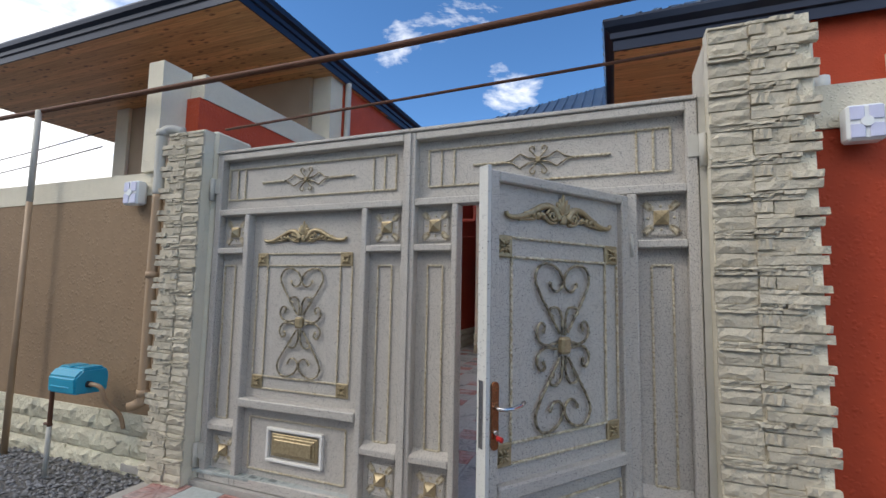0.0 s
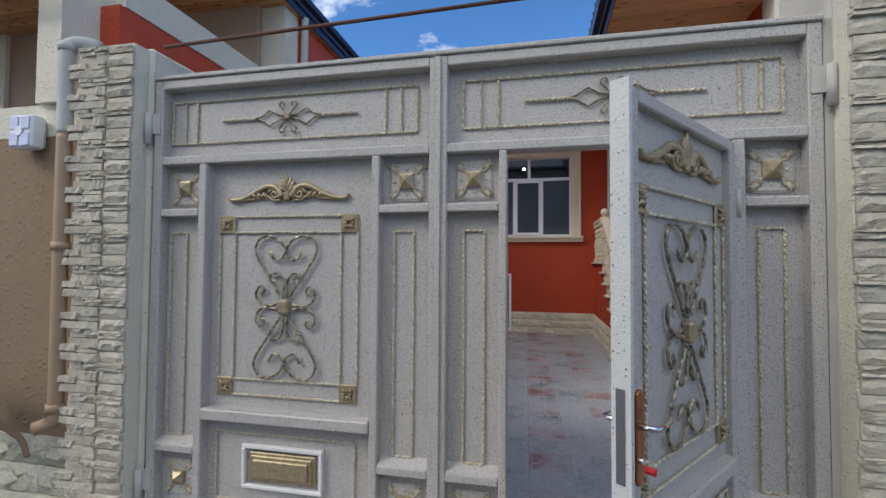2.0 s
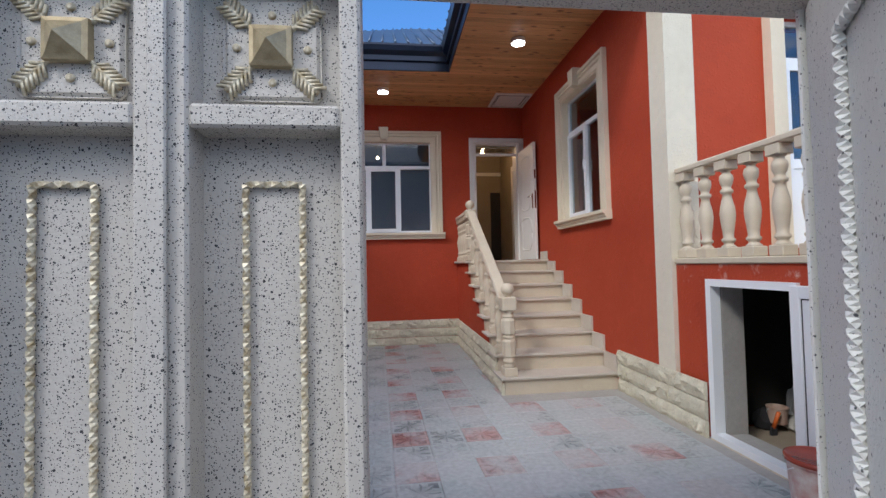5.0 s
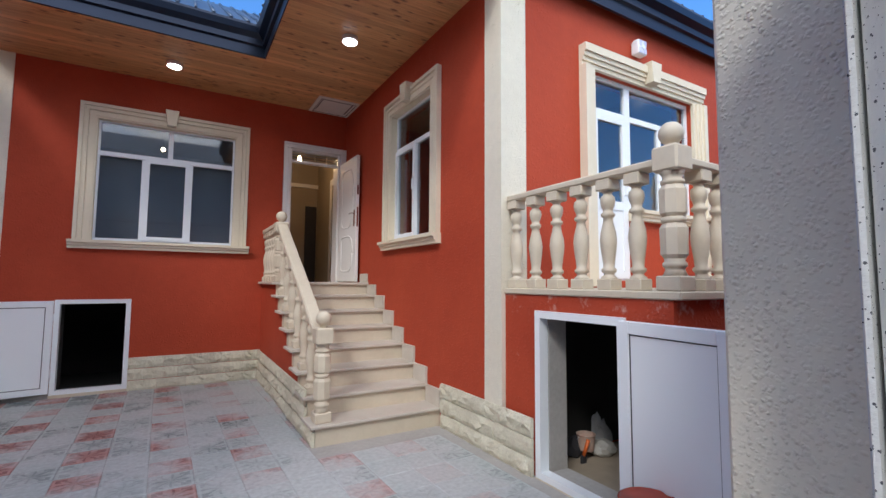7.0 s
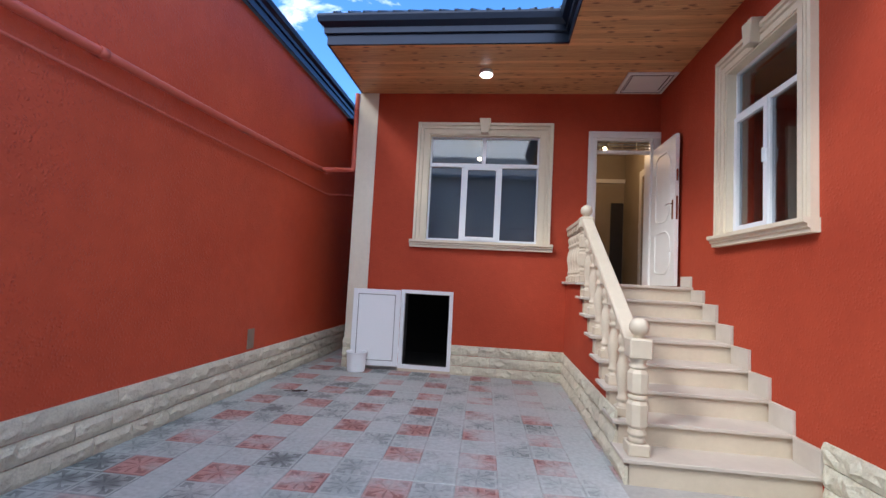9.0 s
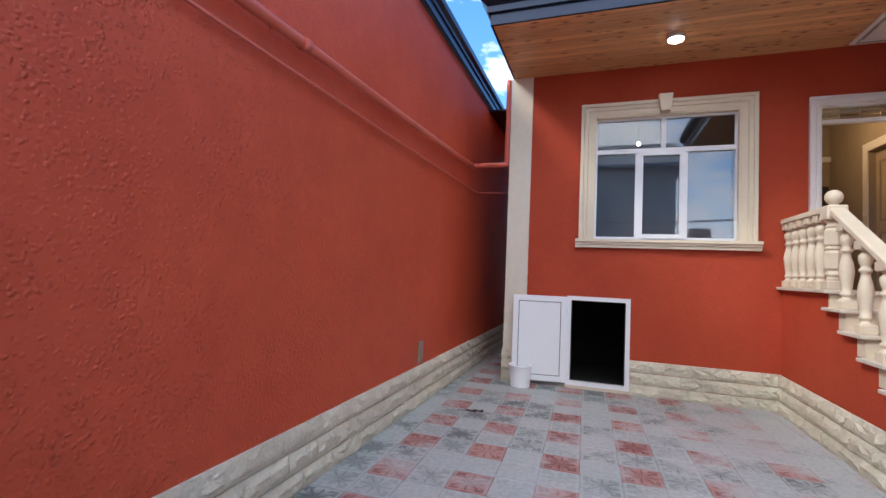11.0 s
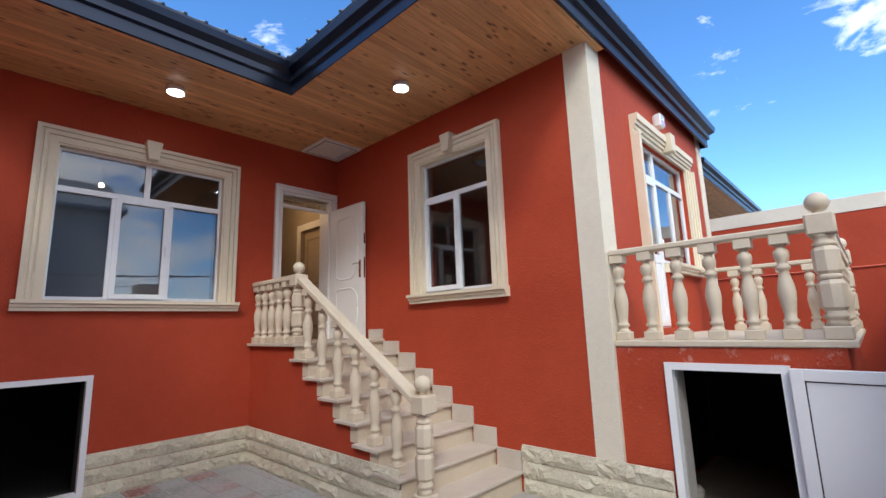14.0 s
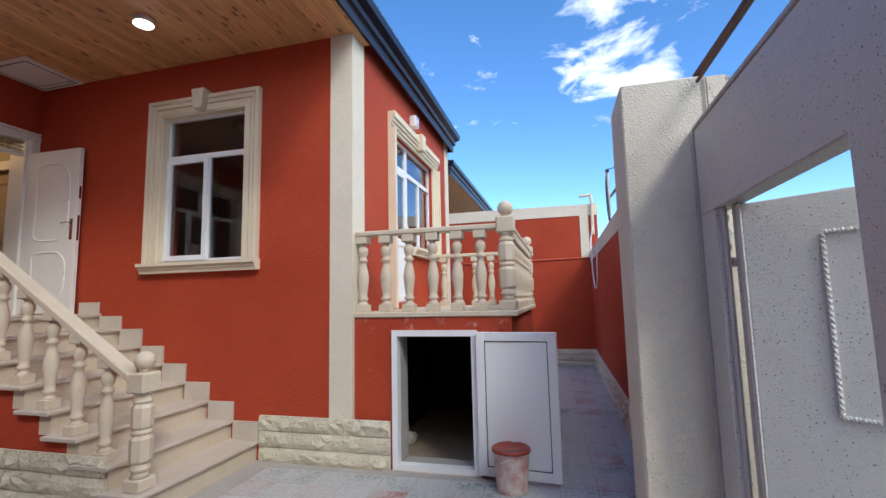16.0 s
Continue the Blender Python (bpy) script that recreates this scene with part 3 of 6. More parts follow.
# left neighbour wall with its pipe fascia, street walls, end wall
structure("wall_west", boxes((XL - 0.3, 6.30, -0.05, XL, 15.4, 4.42)), RED_ROUGH, "tall coarse red stucco wall of the neighbouring house")
structure("wall_west_low", boxes((XL - 0.25, YG + 0.26, -0.05, XL, 6.30, 3.26)), RED_ROUGH, "lower red stucco wall between the plots")
structure("wall_west_band", boxes((XL - 0.25, YG + 0.30, 3.262, XL + 0.01, 6.015, 3.50)), CREAM, "cream band on the red wall")
structure("wall_alley_end", boxes((XL, 15.5, -0.05, -2.83, 15.7, 4.4)), RED_ROUGH)
# Added cover, no known roof: it keeps skylight out of the passage.
structure("ceiling_alley", boxes((XL + 0.002, 12.1, 4.36, -3.05, 15.5, 4.38)), BLUE_METAL, "added dark sheet over the narrow passage that blocks the sky")
structure("wall_street_east", boxes((1.06, 3.82, -0.05, 8.2, 4.0, 2.37)), RED, "red stucco street wall")
structure("wall_street_east_band", boxes((1.06, 3.805, 2.372, 8.2, 4.012, 2.60)), CREAM, "cream stucco band on top of the street wall")
structure("wall_end", boxes((8.2, 3.82, -0.05, 8.4, 9.0, 3.42)), RED, "red stucco end wall of the side passage")
structure("wall_end_band", boxes((8.185, 3.80, 3.422, 8.42, 9.0, 3.68), (8.185, 4.012, 2.45, 8.199, 4.20, 3.42)), CREAM, "cream stucco band along the end wall")
structure("wall_street_west", boxes((-9.0, 3.74, -0.1, -3.43, 3.98, 2.33)), BROWN, "brown stucco street wall")
structure("wall_street_west_band", boxes((-9.0, 3.735, 2.332, -3.43, 3.985, 2.54)), CREAM, "cream stucco band on top of the brown wall")
structure("wall_street_far", boxes((2.2, -9.3, -0.1, 14.0, -9.0, 2.6)), BROWN, "plain street wall opposite the gate")
structure("building_opposite", boxes((-16.0, -18.0, -0.1, 2.2, -9.0, 7.6)), material("grey_render", (0.33, 0.32, 0.315), 0.9, scale=0.8, bump=0.3), "plain grey building opposite the gate")
structure("roof_opposite", prism(bmesh.new(), [(-18.6, 7.6), (-8.4, 7.6), (-8.4, 7.75), (-13.5, 10.2), (-18.6, 7.75)], "x", -16.5, 2.7), ROOF)

# soffits and roofs
ceil = boxes((-2.85, 9.54, SOF, 0.14, YB + 0.25, SOF + 0.05))
structure("ceiling_north", ceil, WOOD_X, "varnished knotty pine soffit over the yard")
structure("ceiling_east", boxes((0.142, 6.575, SOF, XR + 0.25, YB + 0.25, SOF + 0.052)), WOOD_X, "varnished knotty pine soffit over the stair")


def fascia_profile():
    """Outward offset and height of the stepped sheet fascia with its gutter lip."""
    return [(0.0, 0.0), (0.0, 0.11), (0.035, 0.125), (0.035, 0.19), (0.10, 0.235), (0.115, 0.30), (0.105, 0.33), (0.055, 0.33), (0.05, 0.26), (-0.03, 0.26), (-0.03, 0.0)]


def fascia(name, line, z, k_out=1.0, k_up=1.0):
    """Sweeps the fascia along a line of (x, y) corners; the outside is on the right hand."""
    bm = bmesh.new()
    n = len(line)
    rings = []
    for i, p in enumerate(line):
        p = Vector(p)
        ds = []
        if i:
            ds.append((p - Vector(line[i - 1])).normalized())
        if i < n - 1:
            ds.append((Vector(line[i + 1]) - p).normalized())
        ns = [Vector((d.y, -d.x)) for d in ds]
        m = sum(ns, Vector((0, 0)))
        m = m / (m.length_squared / len(ns)) if len(ns) > 1 else ns[0]
        rings.append([bm.verts.new((p.x + m.x * o * k_out, p.y + m.y * o * k_out, z + h * k_up)) for o, h in fascia_profile()])
    k = len(rings[0])
    for a, b in zip(rings, rings[1:]):
        for j in range(k):
            bm.faces.new((a[j], b[j], b[(j + 1) % k], a[(j + 1) % k]))
    bm.faces.new(rings[0])
    bm.faces.new(rings[-1][::-1])
    return structure(name, bm, BLUE_METAL, "dark blue folded sheet-metal fascia and gutter")


fascia("fascia_yard", [(-2.88, 15.3), (-2.88, 9.505), (0.13, 9.505), (0.13, 6.54), (5.79, 6.54), (5.79, 12.0)], SOF + 0.002, 1.0, 1.08)


def roof_sheet(name, corners, n_hat, label):
    """A sloping metal roof: a slab with rolled seams running up the slope. corners: eave a, eave b, top b, top a."""
    a, b, c, d = [Vector(p) for p in corners]
    bm = bmesh.new()
    nrm = (b - a).cross(d - a).normalized()
    if nrm.z < 0:
        nrm = -nrm
    lo = [bm.verts.new(p) for p in (a, b, c, d)]
    hi = [bm.verts.new(p + nrm * 0.02) for p in (a, b, c, d)]
    bm.faces.new(lo)
    bm.faces.new(hi)
    for i in range(4):
        bm.faces.new((lo[i], lo[(i + 1) % 4], hi[(i + 1) % 4], hi[i]))
    for i in range(1, n_hat):
        f = i / n_hat
        p = a.lerp(b, f)
        # straight up the slope until the edge d-c or the side edges
        up = nrm.cross((b - a).normalized())
        if up.z < 0:
            up = -up
        top = (c - b).dot(up)
        la, lb = (d - a).dot((b - a).normalized()), (c - b).dot((b - a).normalized())
        s = (b - a).length
        u = f * s
        k = 1.0
        if la > 0 and u < la:
            k = min(k, u / la)
        if lb < 0 and u > s + lb:
            k = min(k, (s - u) / -lb)
        q = p + up * top * k
        if (q - p).length > 0.05:
            tube(bm, [p + nrm * 0.03, q + nrm * 0.03], 0.022, 4)
    return structure(name, bm, ROOF, label)


RL = "blue-grey ribbed metal roof"
roof_sheet("roof_north_south", [(-2.96, 9.41, ROOF_Z - 0.03), (2.4, 9.41, ROOF_Z - 0.03), (2.4, 12.3, 6.5), (-0.2, 12.3, 6.5)], 28, RL)
roof_sheet("roof_north_west", [(-2.96, 15.3, ROOF_Z - 0.03), (-2.96, 9.41, ROOF_Z - 0.03), (-0.2, 12.3, 6.5), (-0.2, 15.3, 6.5)], 28, RL)
roof_sheet("roof_east_west", [(0.02, 12.3, ROOF_Z - 0.03), (0.02, 6.46, ROOF_Z - 0.03), (2.9, 9.34, 6.5), (2.9, 12.3, 6.5)], 28, RL)
roof_sheet("roof_east_south", [(0.02, 6.46, ROOF_Z - 0.03), (5.83, 6.46, ROOF_Z - 0.03), (2.95, 9.34, 6.5), (2.9, 9.34, 6.5)], 28, RL)
roof_sheet("roof_east_east", [(5.83, 6.46, ROOF_Z - 0.03), (5.83, 12.3, ROOF_Z - 0.03), (2.95, 12.3, 6.5), (2.95, 9.34, 6.5)], 28, RL)

# neighbour on the west: eaves, soffit, recessed balcony, columns
fascia("fascia_neighbour", [(-9.6, 4.30), (-3.44, 4.30), (-3.44, 15.6)], 4.42, 0.6, 0.75)
structure("ceiling_neighbour", boxes((-9.6, 4.32, 4.425, -3.455, 7.6, 4.445)), WOOD_X, "varnished pine soffit of the neighbouring house")
structure("wall_neighbour_front", boxes((-7.4, 5.95, -0.05, -3.81, 6.15, 4.42), (-9.4, 7.4, -0.05, -7.7, 7.6, 3.2)), TAN, "tan plaster wall of the neighbouring house")
structure("column_neighbour", boxes((-3.80, 6.02, 3.262, -3.505, 6.298, 4.42)), CREAM, "cream column of the neighbouring house")
structure("column_neighbour_street", boxes((-3.85, 3.70, 2.542, -3.66, 3.988, 3.56)), CREAM, "cream stucco end pier of the party wall")
structure("column_neighbour_west", boxes((-7.7, 5.90, -0.05, -7.402, 6.16, 4.42)), CREAM, "cream column of the neighbouring house")
structure("roof_neighbour", boxes((-9.6, 4.33, 4.62, -3.46, 15.5, 4.66)), ROOF, RL)

# ---- stone pieces ----
def rough_mesh(seed, nx, nz, depth, mat, name, rim_depth=0.35, spread=(0.55, 1.35), end_depth=None, gap=0.0075):
    """A unit stone, x 0..1, z 0..1, its broken face towards -y."""
    rng = random.Random(seed)
    bm = bmesh.new()
    grid = []
    for j in range(nz + 1):
        row = []
        for i in range(nx + 1):
            edge = i in (0, nx) or j in (0, nz)
            y = -rim_depth * depth * rng.uniform(0.8, 1.2) if edge else -depth * rng.uniform(*spread)
            if end_depth and i in (0, nx) and 0 < j < nz:
                y = -end_depth * depth * rng.uniform(0.85, 1.15)
            x = i / nx + (0 if i in (0, nx) else rng.uniform(-0.3, 0.3) / nx)
            z = j / nz + (0 if j in (0, nz) else rng.uniform(-0.3, 0.3) / nz)
            row.append(bm.verts.new((x * (1 - 2 * gap) + gap, y * (1 + rng.uniform(-0.15, 0.15)), z * 0.95 + 0.025)))
        grid.append(row)
    for j in range(nz):
        for i in range(nx):
            bm.faces.new((grid[j][i], grid[j][i + 1], grid[j + 1][i + 1], grid[j + 1][i]))
    rim = grid[0] + [r[-1] for r in grid[1:]] + grid[-1][-2::-1] + [r[0] for r in grid[-2:0:-1]]
    back = [bm.verts.new((v.co.x, 0.05, v.co.z)) for v in rim]
    for i in range(len(rim)):
        k = (i + 1) % len(rim)
        bm.faces.new((rim[k], rim[i], back[i], back[k]))
    return mesh_of(bm, name, mat)


PLINTH_MESHES = [rough_mesh(i, 5, 3, 1.0, PLINTH, "stone", rim_depth=0.5, spread=(0.6, 1.5), end_depth=0.85, gap=0.002) for i in range(10)]
SLAB_MESHES = [rough_mesh(50 + i, 6, 1, 1.0, VENEER, "slab", 0.86, (0.8, 1.1)) for i in range(8)]
ROUGH_MESHES = [rough_mesh(80 + i, 5, 2, 1.0, VENEER, "slab", 0.6, (0.7, 1.25)) for i in range(6)]
rs = random.Random(5)


def plinth(name, start, angle, length, label, height=0.46, rows=3, thick=0.035, z0=0.055, mean=0.36, top=None, meshes=None):
    """Courses of split stone along a line; the face looks to the right hand of the direction... angle in degrees, the face towards local -y."""
    base = new(name)
    base.matrix_basis = pose(*start, z0, 0, 0, angle) if len(start) == 2 else pose(*start, 0, 0, angle)
    tagged(base, label, kind="structure")
    h = height / rows
    for r in range(rows):
        u = 0.0
        first = True
        lim = length if top is None else top(r)
        while u < lim - 0.01:
            w = mean * rs.uniform(0.8, 1.2) * (0.5 if first and r % 2 else 1)
            first = False
            if lim - (u + w) < 0.12:
                w = lim - u
            shared("stone", rs.choice(meshes or PLINTH_MESHES), base, Matrix.Translation((u, 0, r * h)) @ Matrix.Diagonal((w, thick, h, 1)))
            u += w
    return base


def plinth_all():
    lab = "pale cream split-stone plinth course"
    # facing +x: direction -y ... local x along +y means face -y local = +x world
    plinth("plinth_west", (XL, 3.98), 90, 11.0, lab)
    plinth("plinth_north", (-1.235, YB), 0, 1.655, lab)
    plinth("plinth_stair", (0.405, YB), -90, YB - 7.70, lab, top=lambda r: (3.30, 3.0, 2.98)[r])
    plinth("plinth_east", (XR, 7.66), -90, 7.66 - 6.27, lab)
    plinth("plinth_pilaster", (-2.91, YB - 0.01), 0, 0.33, lab, mean=0.3)
    plinth("plinth_end", (8.2, 6.2), -90, 2.2, lab, height=0.39)
    plinth("plinth_street", (8.2, 4.0), 180, 7.12, lab, height=0.39)
    plinth("plinth_street_west", (-7.6, 3.74), 0, 4.18, "weathered cream split-stone plinth of the street wall", height=0.54, z0=-0.1)


# ---- mouldings ----
def window_trim(th, x0, x1, z0, z1, key=True, depth=0.06, w=0.175):
    """Grooved stone surround on a wall whose face is local y = 0, opening x0..x1, z0..z1, room behind +y."""
    prof = [(0.0, 0.0), (0.0, 0.75), (0.06, 0.75), (0.06, 0.5), (0.075, 0.5), (0.08, 0.85), (0.11, 0.85), (0.115, 0.6), (0.13, 0.6), (0.135, 1.0), (w, 1.0), (w, 0.0)]

    def ring(k, bm):
        pts = []
        for o, d in prof:
            x, z = ((x0 - o, z0), (x0 - o, z1 + o), (x1 + o, z1 + o), (x1 + o, z0))[k]
            pts.append(bm.verts.new((x, -d * depth, z)))
        return pts

    for k, name in enumerate(("jamb", "lintel", "jamb")):
        bm = bmesh.new()
        a, b = ring(k, bm), ring(k + 1, bm)
        for q in range(len(a)):
            r = (q + 1) % len(a)
            bm.faces.new((a[q], a[r], b[r], b[q]))
        bm.faces.new(a)
        bm.faces.new(b[::-1])
        part(name, bm, TRIM, th)
    # reveals
    part("reveal", boxes((x0 - 0.004, -0.03, z0, x0 + 0.02, 0.12, z1), (x1 - 0.02, -0.03, z0, x1 + 0.004, 0.12, z1), (x0 + 0.02, -0.03, z1 - 0.02, x1 - 0.02, 0.12, z1 + 0.004)), TRIM, th)
    if key:
        c = (x0 + x1) / 2
        bm = prism(bmesh.new(), [(c - 0.055, z1 - 0.0), (c + 0.055, z1 - 0.0), (c + 0.085, z1 + w + 0.05), (c - 0.085, z1 + w + 0.05)], "y", -0.13, 0.0)
        part("keystone", bevelled(bm, 0.006), TRIM, th)


def sill(th, x0, x1, z):
    bm = bmesh.new()
    prof = [(0.0, 0.015), (-0.07, 0.015), (-0.07, 0.045), (-0.09, 0.055), (-0.09, 0.08), (-0.12, 0.09), (-0.12, 0.125), (0.06, 0.125), (0.06, 0.015)]
    prism(bm, prof, "x", x0, x1)
    for v in bm.verts:
        v.co.z += z
    part("window_sill", bm, TRIM, th)


def pane(th, x0, x1, z0, z1, y):
    p = part("pane", boxes((x0, y, z0, x1, y + 0.006, z1)), GLASS, th)
    p.visible_shadow = False


def pvc_frame(th, x0, x1, z0, z1, y, w=0.045, d=0.05, name="frame", parent=None):
    bm = boxes((x0, y, z0, x0 + w, y + d, z1), (x1 - w, y, z0, x1, y + d, z1), (x0 + w, y, z0, x1 - w, y + d, z0 + w), (x0 + w, y, z1 - w, x1 - w, y + d, z1))
    return part(name, bm, PVC, parent or th, "white plastic frame" if name == "frame" else "")


def back_window():
    th = thing("window", "closed white three-part plastic window in a cream stone surround", "window", (0, YB, 0))
    x0, x1, z0, z1 = BW
    window_trim(th, x0, x1, z0, z1)
    sill(th, x0 - 0.215, x1 + 0.215, z0 - 0.125)
    pvc_frame(th, x0, x1, z0, z1, 0.06)
    part("transom", boxes((x0 + 0.045, 0.06, 3.245, x1 - 0.045, 0.11, 3.305)), PVC, th)
    part("mullion", boxes(((x0 + x1) / 2 - 0.03, 0.06, 3.30, (x0 + x1) / 2 + 0.03, 0.11, z1 - 0.045)), PVC, th)
    for mx in (-1.18, -0.615):
        part("mullion", boxes((mx - 0.03, 0.06, z0 + 0.045, mx + 0.03, 0.11, 3.24)), PVC, th)
    sash = pvc_frame(th, -1.17, -0.625, z0 + 0.03, 3.26, 0.045, 0.055, 0.03, "sash")
    part("sash_handle", bevelled(boxes((-0.655, 0.02, 2.62, -0.635, 0.045, 2.74)), 0.004), PVC, sash)
    c = (x0 + x1) / 2
    for a, b, lo, hi in ((x0, c, 3.28, z1), (c, x1, 3.28, z1), (x0, -1.18, z0, 3.26), (-1.18, -0.615, z0, 3.26), (-0.615, x1, z0, 3.26)):
        pane(th, a + 0.03, b - 0.03, lo + 0.02, hi - 0.03, 0.08)


def side_window():
    th = thing("window", "closed white two-part plastic window in a cream stone surround", "window", (XR, 0, 0), rz=-90)
    # local x runs to -y of the world
    y0, y1, z0, z1 = RW
    x0, x1 = -y1, -y0
    window_trim(th, x0, x1, z0, z1)
    sill(th, x0 - 0.19, x1 + 0.19, z0 - 0.125)
    pvc_frame(th, x0, x1, z0, z1, 0.06)
    part("transom", boxes((x0 + 0.045, 0.06, 3.27, x1 - 0.045, 0.11, 3.325)), PVC, th)
    c = (x0 + x1) / 2
    part("mullion", boxes((c - 0.03, 0.06, z0 + 0.045, c + 0.03, 0.11, 3.27)), PVC, th)
    sash = pvc_frame(th, x0 + 0.02, c + 0.02, z0 + 0.03, 3.285, 0.04, 0.055, 0.035, "sash")
    part("sash_handle", bevelled(boxes((c - 0.02, 0.015, 2.70, c, 0.04, 2.83)), 0.004), PVC, sash)
    pane(th, x0 + 0.03, x1 - 0.03, 3.30, z1 - 0.03, 0.08)
    pane(th, x0 + 0.04, c - 0.02, z0 + 0.04, 3.27, 0.07)
    pane(th, c + 0.02, x1 - 0.03, z0 + 0.03, 3.29, 0.08)


def balcony_door():
    th = thing("balcony_door", "closed white plastic balcony door and window in a cream surround", "door", (0, YF, 0))
    x0, xm, x1, z0, zw, z1 = FD[0], FD[1], FW[1], FD[2], FW[2], FD[3]
    for name, b in (("jamb", (x0 - 0.20, z0 - 0.06, x0, z1)), ("jamb", (x1, zw - 0.1, x1 + 0.20, z1)), ("lintel", (x0 - 0.20, z1, x1 + 0.20, z1 + 0.215))):
        a0, c0, a1, c1 = b
        bm = bmesh.new()
        for k, d in enumerate((0.035, 0.055, 0.075, 0.095)):
            t = k * 0.045
            if name == "lintel":
                box(bm, a0, -d, c0 + t, a1, 0, c0 + t + 0.045 if k < 3 else c1)
            elif a0 < x0:
                box(bm, a1 - t - (0.045 if k < 3 else 0.065), -d, c0, a1 - t, 0, c1)
            else:
                box(bm, a0 + t, -d, c0, a0 + t + (0.045 if k < 3 else 0.065), 0, c1)
        part(name, bm, TRIM, th)
    c = (x0 + x1) / 2
    part("keystone", bevelled(prism(bmesh.new(), [(c - 0.065, z1 + 0.02), (c + 0.065, z1 + 0.02), (c + 0.09, z1 + 0.255), (c - 0.09, z1 + 0.255)], "y", -0.15, 0.0), 0.006), TRIM, th)
    sill(th, xm - 0.02, x1 + 0.22, zw - 0.125)
    pvc_frame(th, x0, xm, z0, z1, 0.05)
    pvc_frame(th, xm, x1, zw, z1, 0.05)
    part("transom", boxes((x0 + 0.045, 0.05, 3.34, xm - 0.045, 0.10, 3.40), (xm + 0.045, 0.05, 3.34, x1 - 0.045, 0.10, 3.40)), PVC, th)
    leaf = pvc_frame(th, x0 + 0.03, xm - 0.03, z0 + 0.02, 3.35, 0.035, 0.075, 0.04, "door_leaf")
    part("lower_panel", boxes((x0 + 0.10, 0.05, z0 + 0.09, xm - 0.10, 0.07, z0 + 0.75)), PVC, leaf)
    part("mid_rail", boxes((x0 + 0.10, 0.037, z0 + 0.75, xm - 0.10, 0.073, z0 + 0.84)), PVC, leaf)
    part("door_handle", bevelled(boxes((xm - 0.085, 0.0, 2.50, xm - 0.055, 0.035, 2.62)), 0.005), PVC, leaf)
    m = (xm + x1) / 2
    part("mullion", boxes((m - 0.03, 0.05, zw + 0.045, m + 0.03, 0.10, 3.34)), PVC, th)
    pane(th, x0 + 0.10, xm - 0.10, z0 + 0.84, 3.28, 0.055)
    pane(th, x0 + 0.04, xm - 0.04, 3.39, z1 - 0.04, 0.07)
    pane(th, xm + 0.04, m - 0.02, zw + 0.04, 3.35, 0.07)
    pane(th, m + 0.02, x1 - 0.04, zw + 0.04, 3.35, 0.07)
    pane(th, xm + 0.04, x1 - 0.04, 3.39, z1 - 0.04, 0.07)


